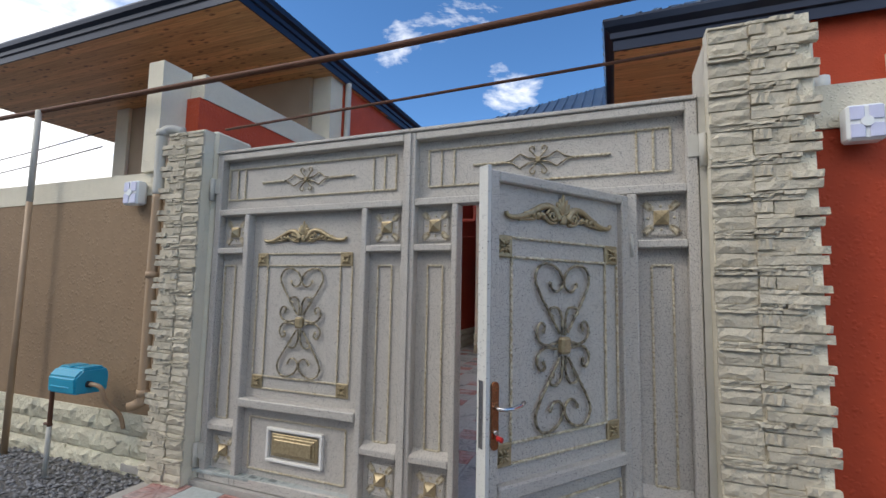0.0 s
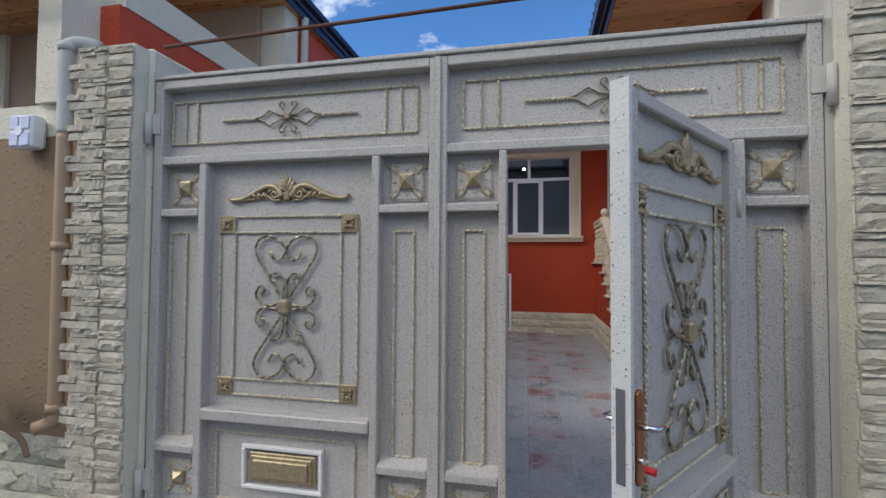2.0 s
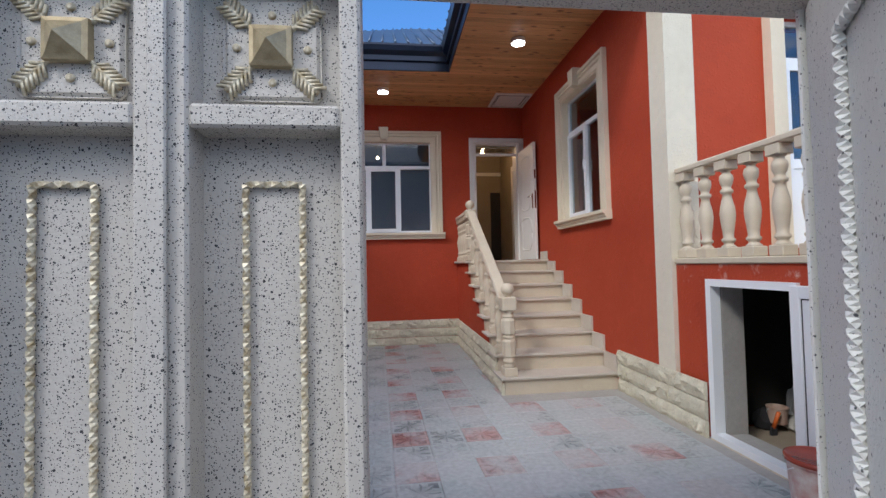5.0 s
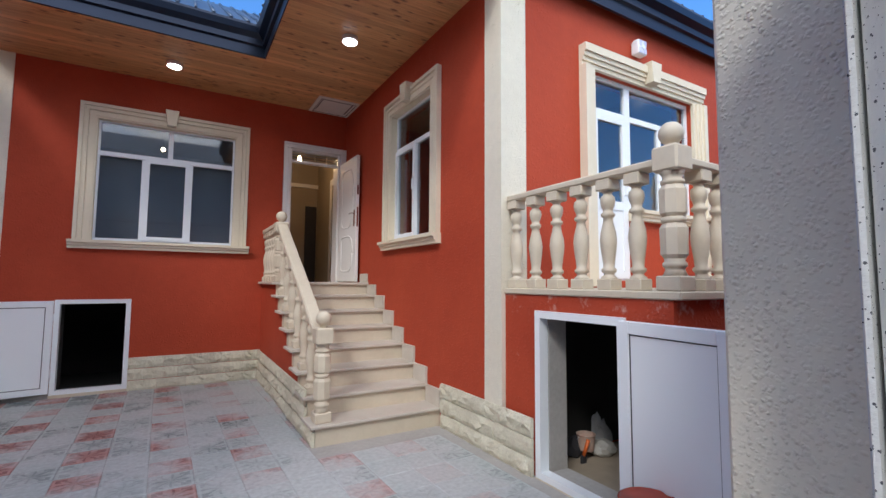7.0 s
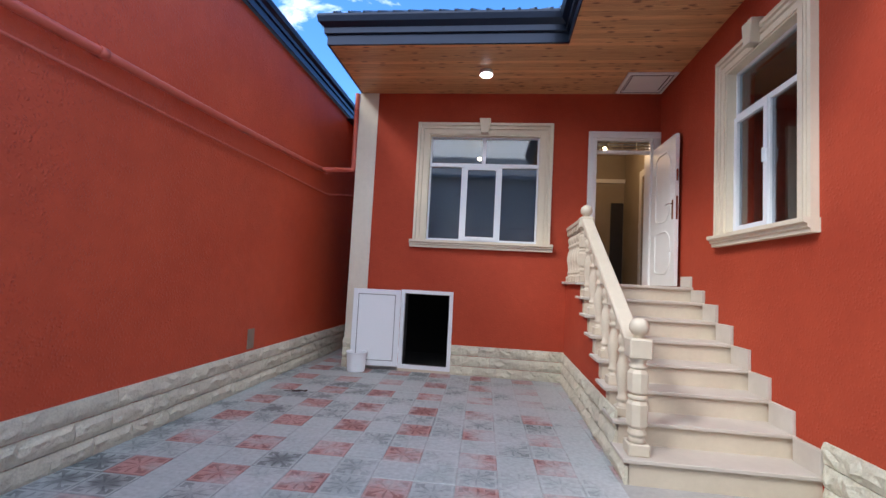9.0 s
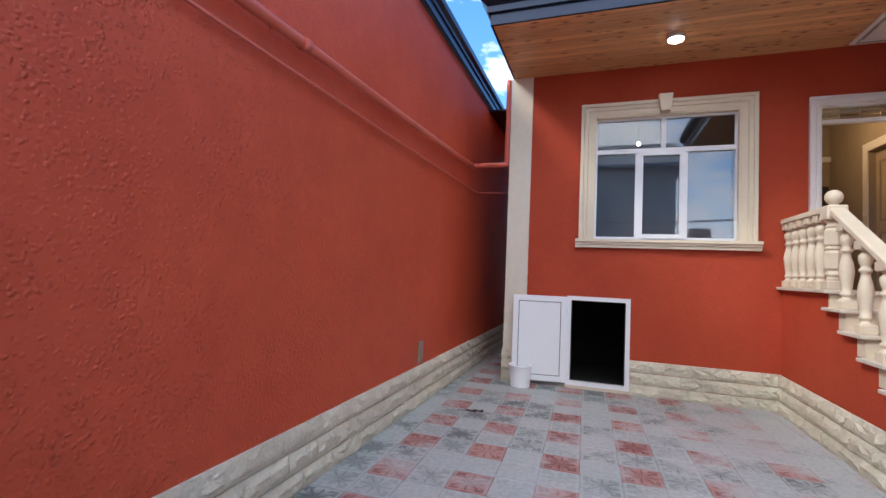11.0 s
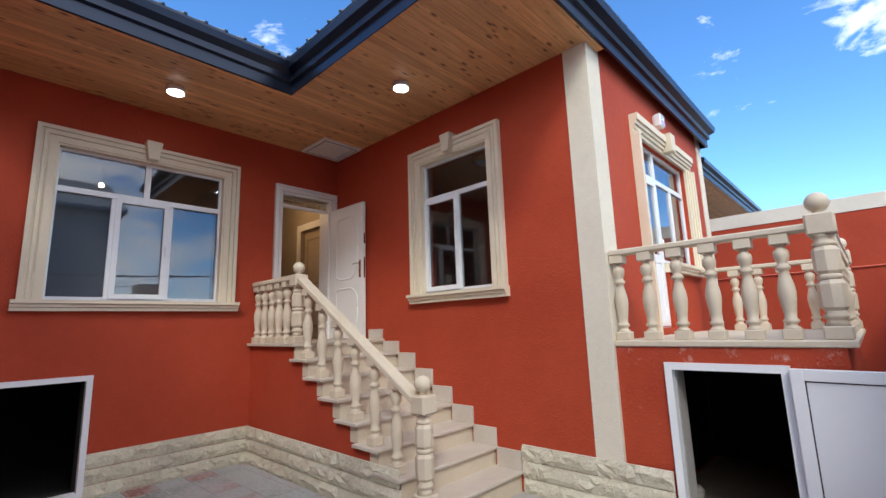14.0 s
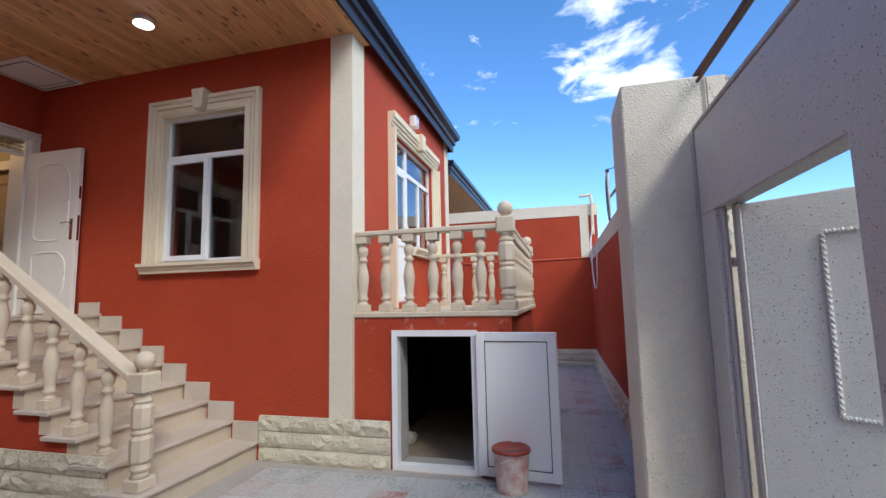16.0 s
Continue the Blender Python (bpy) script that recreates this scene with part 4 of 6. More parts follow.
def front_door():
    th = thing("front_door", "open white panelled entrance door under a slatted fanlight", "door", (0, YB, 0))
    x0, x1, z0, z1 = BD
    for name, a0, a1 in (("door_jamb", x0 - 0.10, x0), ("door_jamb", x1, x1 + 0.10)):
        bm = boxes((a0, -0.05, z0, a0 + 0.035, 0, z1), (a0 + 0.035, -0.03, z0, a0 + 0.065, 0, z1), (a0 + 0.065, -0.045, z0, a1, 0, z1))
        part(name, bm, WHITE, th)
    part("door_lintel", boxes((x0 - 0.10, -0.055, z1, x1 + 0.10, 0, z1 + 0.035), (x0 - 0.10, -0.035, z1 + 0.035, x1 + 0.10, 0, z1 + 0.06), (x0 - 0.10, -0.05, z1 + 0.06, x1 + 0.10, 0, z1 + 0.09)), WHITE, th)
    part("lining", boxes((x0, 0.0, z0, x0 + 0.03, 0.252, z1), (x1 - 0.03, 0.0, z0, x1, 0.252, z1), (x0 + 0.03, 0.0, z1 - 0.03, x1 - 0.03, 0.252, z1), (x0 + 0.03, 0.02, 3.50, x1 - 0.03, 0.10, 3.54)), WHITE, th)
    grille = part("grille", boxes(*[(x0 + 0.03, 0.03, 3.56 + 0.045 * k, x1 - 0.03, 0.05, 3.57 + 0.045 * k) for k in range(4)], *[(x0 + 0.2 + 0.2 * k, 0.032, 3.54, x0 + 0.212 + 0.2 * k, 0.048, 3.71) for k in range(3)]), GOLD, th)
    pane(th, x0 + 0.03, x1 - 0.03, 3.54, 3.71, 0.07)
    # the leaf, hinged at x1, swung out over the landing
    leaf = tagged(new("door_leaf"), "")
    leaf.parent = th
    leaf.matrix_basis = pose(x1 + 0.02, -0.03, z0 + 0.01, 0, 0, 180 + 91)
    W, H = 0.82, 1.97
    slab = bevelled(boxes((0, -0.025, 0, W, 0.025, H)), 0.004)
    part("slab", slab, WHITE, leaf)
    for zz0, zz1 in ((0.16, 0.72), (0.86, 1.80)):
        for side in (-1, 1):
            pts = []
            for k in range(41):
                f = k / 40 * 2 * math.pi
                ex, ez = math.cos(f), math.sin(f)
                ex = math.copysign(abs(ex) ** 0.45, ex)
                ez = math.copysign(abs(ez) ** 0.45, ez)
                bulge = 0.025 * math.cos(3 * f)
                pts.append((W / 2 + (0.26 + bulge) * ex, side * 0.026, (zz0 + zz1) / 2 + (zz1 - zz0) / 2 * ez))
            part("moulding", tube(bmesh.new(), pts, 0.011, 6), WHITE, leaf)
    for side in (-1, 1):
        part("lock_plate", bevelled(boxes((W - 0.09, side * 0.027 - 0.004, 0.86, W - 0.05, side * 0.027 + 0.004, 1.11)), 0.002), COPPER, leaf)
        part("door_handle", tube(bmesh.new(), [(W - 0.07, side * 0.03, 1.06), (W - 0.07, side * 0.07, 1.06), (W - 0.10, side * 0.075, 1.062), (W - 0.18, side * 0.07, 1.055)], 0.009, 8), CHROME, leaf)
    part("edge_plate", boxes((W - 0.001, -0.012, 0.85, W + 0.002, 0.012, 1.15), (W - 0.001, -0.012, 1.35, W + 0.002, 0.012, 1.5)), COPPER, leaf)


def cellar_door(hole, kind):
    x0, x1, z0, z1 = hole
    if kind == "north":
        th = thing("cellar_door", "open white plastic cellar hatch door folded back against the wall", "hatch door", (0, YB, 0))
        ang, depth, W = 180 + 8, 0.05, 0.715
    else:
        th = thing("cellar_door", "open white plastic cellar door leaning back past the balcony base", "cellar door", (1.735, 0, 0), rz=-90)
        x0, x1 = -x1, -x0
        ang, W = 5, 0.70
    o = 0.045
    part("door_frame", boxes((x0 - o, -0.025, z0 - 0.02, x0 + 0.01, 0.06, z1 + o), (x1 - 0.01, -0.025, z0 - 0.02, x1 + o, 0.06, z1 + o), (x0 + 0.01, -0.025, z1 - 0.01, x1 - 0.01, 0.06, z1 + o), (x0 + 0.01, -0.025, z0 - 0.02, x1 - 0.01, 0.06, z0 + 0.03)), PVC, th)
    leaf = new("door_leaf")
    leaf.parent = th
    H = z1 - z0 + 0.02
    hx = x0 - o if kind == "north" else x1 + o
    leaf.matrix_basis = pose(hx, -0.05, z0 + 0.01, 0, 0, ang if kind == "north" else -ang)
    s = 1
    w = 0.075
    part("stile_frame", bevelled(boxes((0, -0.03, 0, w, 0.03, H), (W - w, -0.03, 0, W, 0.03, H), (w, -0.03, 0, W - w, 0.03, w), (w, -0.03, H - w, W - w, 0.03, H)), 0.004), PVC, leaf)
    part("panel", boxes((w, -0.015, w, W - w, 0.015, H - w)), PVC, leaf)
    part("threshold", boxes((x0 - 0.05, -0.03, -0.005, x1 + 0.05, 0.10, z0 - 0.021)), LIME, th, "pale stone threshold")
    part("gasket", boxes(*[(a, sy * 0.0165 - 0.0008, b, c, sy * 0.0165 + 0.0008, d) for sy in (-1, 1) for a, b, c, d in ((w, w, w + 0.008, H - w), (W - w - 0.008, w, W - w, H - w), (w + 0.008, H - w - 0.008, W - w - 0.008, H - w), (w + 0.008, w, W - w - 0.008, w + 0.008))]), DARK, leaf)
    for hz in (0.2, H - 0.25):
        part("hinge", tube(bmesh.new(), [(0.0, 0.0, hz), (0.0, 0.0, hz + 0.09)], 0.012, 8), PVC, leaf)


# ---- balusters, newels, rails ----
BAL_PROF = [(0.052, 0.075), (0.052, 0.085), (0.034, 0.10), (0.034, 0.112), (0.048, 0.125), (0.05, 0.14), (0.036, 0.155), (0.040, 0.20), (0.052, 0.29), (0.056, 0.345), (0.050, 0.40), (0.036, 0.46), (0.030, 0.50), (0.045, 0.512), (0.047, 0.53), (0.032, 0.545), (0.034, 0.565), (0.044, 0.585), (0.050, 0.62), (0.046, 0.65), (0.030, 0.665), (0.03, 0.68), (0.05, 0.695)]


def lathe_profile_mesh(height):
    k = height / 0.77
    bm = bmesh.new()
    lathe(bm, [(r, z * k) for r, z in BAL_PROF], seg=14)
    return bm


def baluster(parent_label, group, height):
    th = thing("baluster", parent_label, "baluster", group=group)
    k = height / 0.77
    part("shaft", lathe_profile_mesh(height), LIME, th)
    part("base", bevelled(boxes((-0.058, -0.058, 0, 0.058, 0.058, 0.076 * k)), 0.006), LIME, th)
    part("cap", bevelled(boxes((-0.058, -0.058, 0.694 * k, 0.058, 0.058, height)), 0.006), LIME, th)
    return th


def newel(height, label, group="newel posts of the balustrades"):
    """An octagonal turned newel with a ball; the height is that of the body without the ball."""
    th = thing("newel_post", label, "newel post", group=group)
    k = height / 0.86
    part("base", bevelled(boxes((-0.078, -0.078, 0, 0.078, 0.078, 0.09 * k)), 0.008), LIME, th)
    bm = bmesh.new()
    prof = [(0.07, 0.09), (0.055, 0.12), (0.055, 0.135), (0.068, 0.145), (0.068, 0.165), (0.055, 0.175), (0.06, 0.19)]
    lathe(bm, [(r, z * k) for r, z in prof], seg=16)
    part("lower_collar", bm, LIME, th)
    bm = bmesh.new()
    lathe(bm, [(r, z * k) for r, z in [(0.058, 0.19), (0.077, 0.215), (0.08, 0.37), (0.062, 0.40)]], seg=8)
    for f in bm.faces:
        f.smooth = False
    part("lower_block", bm, LIME, th)
    bm = bmesh.new()
    lathe(bm, [(r, z * k) for r, z in [(0.058, 0.398), (0.07, 0.41), (0.07, 0.43), (0.056, 0.44)]], seg=16)
    part("middle_collar", bm, LIME, th)
    bm = bmesh.new()
    lathe(bm, [(r, z * k) for r, z in [(0.06, 0.438), (0.077, 0.46), (0.078, 0.60), (0.06, 0.63)]], seg=8)
    for f in bm.faces:
        f.smooth = False
    part("upper_block", bm, LIME, th)
    bm = bmesh.new()
    lathe(bm, [(r, z * k) for r, z in [(0.056, 0.628), (0.068, 0.64), (0.068, 0.655), (0.052, 0.665), (0.06, 0.69), (0.075, 0.71)]], seg=16)
    part("upper_collar", bm, LIME, th)
    part("head", bevelled(boxes((-0.083, -0.083, 0.708 * k, 0.083, 0.083, height)), 0.012), LIME, th)
    bm = bmesh.new()
    lathe(bm, [(0.04, height), (0.035, height + 0.018)] + [(0.072 * math.sin(a), height + 0.083 - 0.072 * math.cos(a)) for a in [math.pi * (0.17 + 0.82 * i / 12) for i in range(13)]], seg=20)
    part("ball", bm, LIME, th)
    return th


def place(th, x, y, z, rz=0):
    th.matrix_basis = pose(x, y, z, 0, 0, rz)
    return th


TREADS = 7


def tread_y(i):
    return 7.70 + 0.304 * i


def tread_z(i):
    return 0.265 + 0.185 * i


def stair():
    st = thing("staircase", "pale limestone staircase of eight steps with a red stucco side", "staircase", (0, 0, 0))
    x0 = 0.42
    for i in range(7):
        z = tread_z(i)
        y = tread_y(i)
        y1 = tread_y(i + 1)
        last = i == 7
        part("riser", boxes((x0, y, z - (0.29 if i == 0 else 0.185), XR, y + 0.03, z - 0.03)), LIME, st)
        part("tread", bevelled(boxes((x0 - 0.06, y - 0.035, z - 0.03, XR - 0.002, y1 + 0.03 if i < 6 else y1 + 0.03, z)), 0.005), TREAD, st, "pale marble tread")
        # white skirting block against the wall
        part("skirting_block", bevelled(boxes((XR - 0.032, y - 0.03, z + 0.0, XR - 0.002, y1 - 0.036, z + (0.18 if i < 6 else 0.14))), 0.003), TREAD, st)
    yl = tread_y(7)
    part("riser", boxes((x0, yl, 1.35, XR, yl + 0.03, LANDING - 0.03)), LIME, st)
    part("landing_slab", bevelled(boxes((x0 - 0.06, yl - 0.035, LANDING - 0.035, XR - 0.002, YB - 0.002, LANDING)), 0.005), TREAD, st, "pale marble landing slab")
    part("skirting_block", bevelled(boxes((XR - 0.022, yl, LANDING, XR - 0.002, yl + 0.30, LANDING + 0.13)), 0.003), TREAD, st)
    # stepped side wall in red, closed below the steps
    pts = [(tread_y(0) + 0.032, -0.04)]
    for i in range(8):
        top = (tread_z(i) if i < 7 else LANDING) - 0.037
        pts += [(tread_y(i) + 0.032, top), (tread_y(i + 1) + 0.031 if i < 7 else YB - 0.002, top)]
    pts.append((YB - 0.002, -0.04))
    part("side_wall", prism(bmesh.new(), pts, "x", x0, XR - 0.034), RED, st, "red stucco side of the stair")
    # end pieces of the steps, limestone
    for i in range(7):
        part("step_cheek", boxes((x0 - 0.008, tread_y(i) + 0.0, tread_z(i) - (0.29 if i == 0 else 0.185), x0 - 0.001, tread_y(i) + 0.12, tread_z(i) - 0.032)), LIME, st)
    # balusters on the treads
    proto = baluster("turned pale limestone baluster standing on a stair tread", "balusters of the stair", 0.78)
    xs = 0.47
    for i in range(1, 7):
        place(proto if i == 1 else copy_thing(proto, Matrix()), xs, tread_y(i) + 0.12, tread_z(i))
    n1 = place(newel(0.86, "turned limestone newel post with a ball on the bottom step"), xs + 0.02, tread_y(0) + 0.10, tread_z(0))
    n2 = place(newel(0.80, "turned limestone newel post with a ball on the stair landing"), xs, tread_y(7) + 0.05, LANDING)
    # sloping rail
    rail = thing("stair_handrail", "smooth pale limestone sloping handrail between two newel posts", "handrail", (0, 0, 0))
    ya, yb = tread_y(0) + 0.15, tread_y(7) + 0.0
    za, zb = 1.04, 2.262
    bm = prism(bmesh.new(), [(ya, za), (yb, zb), (yb, zb + 0.075), (ya, za + 0.075)], "x", xs - 0.065, xs + 0.065)
    part("rail", bevelled(bm, 0.012), LIME, rail)
    lp = baluster("turned pale limestone baluster on the stair landing", "balusters of the landing", 0.74)
    for k in range(5):
        place(lp if k == 0 else copy_thing(lp, Matrix()), xs - 0.0, 10.14 + 0.197 * k, LANDING)
    r2 = thing("landing_handrail", "pale limestone handrail of the stair landing", "handrail", (0, 0, 0))
    part("rail", bevelled(boxes((xs - 0.07, tread_y(7) + 0.10, LANDING + 0.74, xs + 0.07, YB - 0.002, LANDING + 0.80)), 0.01), LIME, r2)


def balcony():
    x, yc = 1.81, 5.15
    proto = baluster("turned pale limestone baluster of the balcony", "balusters of the balcony", 0.75)
    ys = [6.585, 6.343, 6.103, 5.86, 5.62, 5.395]
    for i, y in enumerate(ys):
        place(proto if i == 0 else copy_thing(proto, Matrix()), x, y, 1.512)
    for k in range(12):
        place(copy_thing(proto, Matrix()), x + 0.27 + 0.205 * k, yc, 1.512)
    for k in range(5):
        place(copy_thing(proto, Matrix()), 4.50, 5.45 + 0.25 * k, 1.512)
    place(newel(0.86, "turned limestone newel with a ball on the balcony corner"), x, yc, 1.512)
    place(newel(0.86, "turned limestone newel with a ball on the outer balcony end"), 4.50, yc, 1.512)
    r = thing("balcony_handrail", "pale limestone handrail round the balcony", "handrail", (0, 0, 0))
    z = 1.512 + 0.75
    part("rail", bevelled(boxes((x - 0.065, yc + 0.07, z, x + 0.065, YF - 0.014, z + 0.05)), 0.01), LIME, r)
    part("rail", bevelled(boxes((x + 0.07, yc - 0.065, z, 4.43, yc + 0.065, z + 0.05)), 0.01), LIME, r)
    part("rail", bevelled(boxes((4.435, yc + 0.07, z, 4.565, YF - 0.014, z + 0.05)), 0.01), LIME, r)


# ---- the gate ----
def rope(bm, a, b, r=0.0078):
    a, b = Vector(a), Vector(b)
    n = max(2, int((b - a).length / 0.009))
    return tube(bm, [a.lerp(b, i / n) for i in range(n + 1)], r, 3, twist=150.0, smooth=False)


def curve(pts, step=0.010):
    """Catmull-Rom through the points, evenly stepped."""
    P = [Vector(p) for p in pts]
    P = [P[0] * 2 - P[1]] + P + [P[-1] * 2 - P[-2]]
    out = []
    for i in range(1, len(P) - 2):
        n = max(2, int((P[i + 1] - P[i]).length / step))
        for k in range(n):
            t = k / n
            out.append(0.5 * (2 * P[i] + (P[i + 1] - P[i - 1]) * t + (2 * P[i - 1] - 5 * P[i] + 4 * P[i + 1] - P[i + 2]) * t * t + (3 * P[i] - P[i - 1] - 3 * P[i + 1] + P[i + 2]) * t ** 3))
    out.append(P[-2])
    return out


HEART = [(0.03, 0.06), (0.09, 0.15), (0.165, 0.26), (0.193, 0.33), (0.165, 0.39), (0.10, 0.405), (0.03, 0.37), (0.004, 0.31), (0.035, 0.27), (0.075, 0.275), (0.095, 0.305)]
CURL_UP = [(0.012, 0.05), (0.012, 0.13), (0.04, 0.185), (0.09, 0.185), (0.10, 0.155), (0.08, 0.145)]
CURL_SIDE = [(0.045, 0.015), (0.12, 0.005), (0.17, 0.03), (0.185, 0.075), (0.16, 0.115), (0.13, 0.10), (0.14, 0.075)]


def leaf_tip(bm, p, size=0.02):
    for a in range(5):
        d = Vector((math.cos(a * 1.2566 + 0.4), 0, math.sin(a * 1.2566 + 0.4)))
        q = Vector((-d.z, 0, d.x))
        o = Vector((0, -0.006, 0))
        v = [bm.verts.new(Vector(p) + w) for w in (o, d * size, q * size * 0.35 + d * size * 0.3, q * -size * 0.35 + d * size * 0.3)]
        bm.faces.new((v[0], v[2], v[1]))
        bm.faces.new((v[0], v[1], v[3]))


def scrollwork(parent, cx, cz, y):
    obs = part("scrollwork_hub", None or bevelled(prism(bmesh.new(), [(cx - 0.032, cz - 0.042), (cx + 0.032, cz - 0.042), (cx + 0.032, cz + 0.042), (cx - 0.032, cz + 0.042)], "y", y - 0.045, y), 0.012), GOLD, parent, "small gilt boss")
    for sx in (-1, 1):
        for sz in (-1, 1):
            for pts, nm in ((HEART, "heart_scroll"), (CURL_UP, "inner_curl"), (CURL_SIDE, "side_curl")):
                bm = bmesh.new()
                path = curve([(cx + sx * u, y - 0.018, cz + sz * v) for u, v in pts])
                tube(bm, path, 0.0078, 4, twist=110.0, smooth=False)
                leaf_tip(bm, path[-1])
                part(nm, bm, SCROLL, parent, flat=False)


def crest(parent, cx, cz, y, mat=None):
    """A gilt cast crest: a shell between two long leaf scrolls."""
    mat = mat or GOLD
    for k in range(7):
        a = math.radians(-66 + 22 * k)
        L = 0.10 if k == 3 else 0.085 - 0.008 * abs(k - 3)
        tip = Vector((cx + math.sin(a) * L, y - 0.02, cz + 0.045 + math.cos(a) * L))
        bm = tube(bmesh.new(), [Vector((cx, y - 0.012, cz + 0.03)).lerp(tip, i / 5) for i in range(6)], 0.013, 6, taper=[0.5, 0.8, 1.0, 1.1, 0.8, 0.3])
        part("shell_lobe", bm, mat, parent)
    part("crest_knop", bevelled(boxes((cx - 0.02, y - 0.03, cz - 0.015, cx + 0.02, y, cz + 0.035)), 0.008), mat, parent)
    for s in (-1, 1):
        arm = curve([(cx + s * u, y - 0.014, cz + v) for u, v in ((0.03, 0.005), (0.06, 0.05), (0.10, 0.068), (0.15, 0.06), (0.21, 0.03), (0.28, 0.0), (0.34, -0.008), (0.37, 0.0), (0.375, 0.015))])
        n = len(arm)
        part("leaf_scroll", tube(bmesh.new(), arm, 0.019, 8, taper=[1.1 - 0.55 * i / n for i in range(n)]), mat, parent)
        sp = [(cx + s * (0.078 + 0.038 * (1 - i / 22) * math.cos(0.55 * i)), y - 0.018, cz + 0.022 + 0.036 * (1 - i / 22) * math.sin(0.55 * i)) for i in range(20)]
        part("volute", tube(bmesh.new(), sp, 0.0085, 6), mat, parent)
        low = curve([(cx + s * u, y - 0.012, cz + v) for u, v in ((0.04, -0.012), (0.09, -0.01), (0.13, 0.012), (0.17, 0.015), (0.20, -0.002), (0.25, -0.006), (0.30, -0.014))])
        part("leaf_border", tube(bmesh.new(), low, 0.009, 6), mat, parent)
        for i in range(4):
            px = 0.13 + 0.035 * i
            b = tube(bmesh.new(), [(cx + s * px, y - 0.012, cz + 0.0), (cx + s * (px + 0.012), y - 0.02, cz + 0.02), (cx + s * (px + 0.03), y - 0.012, cz + 0.034 - 0.004 * i)], 0.012, 5, taper=[1, 1.1, 0.4])
            part("acanthus_leaf", b, mat, parent)


def plaque(parent, x, z, y, s=0.052):
    p = part("corner_plaque", bevelled(boxes((x - s, y - 0.014, z - s, x + s, y, z + s)), 0.005), GOLD, parent, "square gilt corner plaque with a flower")
    bm = bmesh.new()
    for k in range(8):
        a = math.pi / 4 * k
        L = s * (0.85 if k % 2 else 0.6)
        tube(bm, [(x + math.cos(a) * 0.008, y - 0.016, z + math.sin(a) * 0.008), (x + math.cos(a) * L * 0.6, y - 0.024, z + math.sin(a) * L * 0.6), (x + math.cos(a) * L, y - 0.014, z + math.sin(a) * L)], 0.007, 5, taper=[0.6, 1.1, 0.4])
    part("flower", bm, GOLD, p)


def boss_meshes():
    """A pressed square with a gilt pyramid, four arrow-feather leaves and rivets; centre at the origin, towards -y."""
    plate = mesh_of(bevelled(boxes((-0.095, -0.012, -0.105, 0.095, 0, 0.105)), 0.010), "boss_plate", GATE)
    bm = bmesh.new()
    a, b = 0.040, 0.026
    v = [bm.verts.new(p) for p in ((-a, -0.012, -a), (a, -0.012, -a), (a, -0.012, a), (-a, -0.012, a), (-a, -0.03, -a), (a, -0.03, -a), (a, -0.03, a), (-a, -0.03, a), (-b - 0.005, -0.034, -b - 0.005), (b + 0.005, -0.034, -b - 0.005), (b + 0.005, -0.034, b + 0.005), (-b - 0.005, -0.034, b + 0.005), (0, -0.062, 0))]
    for i in range(4):
        j = (i + 1) % 4
        bm.faces.new((v[i], v[j], v[4 + j], v[4 + i]))
        bm.faces.new((v[4 + i], v[4 + j], v[8 + j], v[8 + i]))
        bm.faces.new((v[8 + i], v[8 + j], v[12]))
    pyr = mesh_of(bm, "pyramid", GOLD)
    fea = []
    bm = bmesh.new()
    d = Vector((1, 0, 1)).normalized()
    q = Vector((-1, 0, 1)).normalized()
    for i in range(6):
        base = d * (0.062 + 0.010 * i)
        for s in (-1, 1):
            tube(bm, [Vector((base.x, -0.018, base.z)), Vector(((base + d * 0.016 + q * s * 0.020).x, -0.014, (base + d * 0.016 + q * s * 0.020).z))], 0.0038, 4)
    tube(bm, [Vector((d.x * 0.045, -0.016, d.z * 0.045)), Vector((d.x * 0.125, -0.016, d.z * 0.125))], 0.005, 5)
    feather = mesh_of(bm, "feather", ROPE)
    bm = bmesh.new()
    lathe(bm, [(0.009, 0.0), (0.008, 0.005), (0.004, 0.008)], seg=8)
    rivet = mesh_of(bm, "rivet", ROPE)
    return plate, pyr, feather, rivet


def boss(parent, x, z, y, meshes, kx=1.0, kz=1.0):
    plate, pyr, feather, rivet = meshes
    o = shared("boss", plate, parent, Matrix.Translation((x, y, z)) @ Matrix.Diagonal((kx, 1, kz, 1)), "pressed square boss with a gilt pyramid and feather leaves")
    shared("pyramid", pyr, o, Matrix())
    for k in range(4):
        shared("feather", feather, o, Matrix.Rotation(math.pi / 2 * k, 4, "Y"))
        a = math.pi / 2 * k
        shared("rivet", rivet, o, Matrix.Translation((0.068 * math.cos(a), -0.011, 0.068 * math.sin(a))) @ Matrix.Rotation(math.pi / 2, 4, "X"))


def rope_rect(parent, x0, x1, z0, z1, y):
    for a, b in (((x0, z0), (x1, z0)), ((x0, z1), (x1, z1)), ((x0, z0), (x0, z1)), ((x1, z0), (x1, z1))):
        part("rope_moulding", rope(bmesh.new(), (a[0], y - 0.008, a[1]), (b[0], y - 0.008, b[1])), ROPE, parent, flat=False)


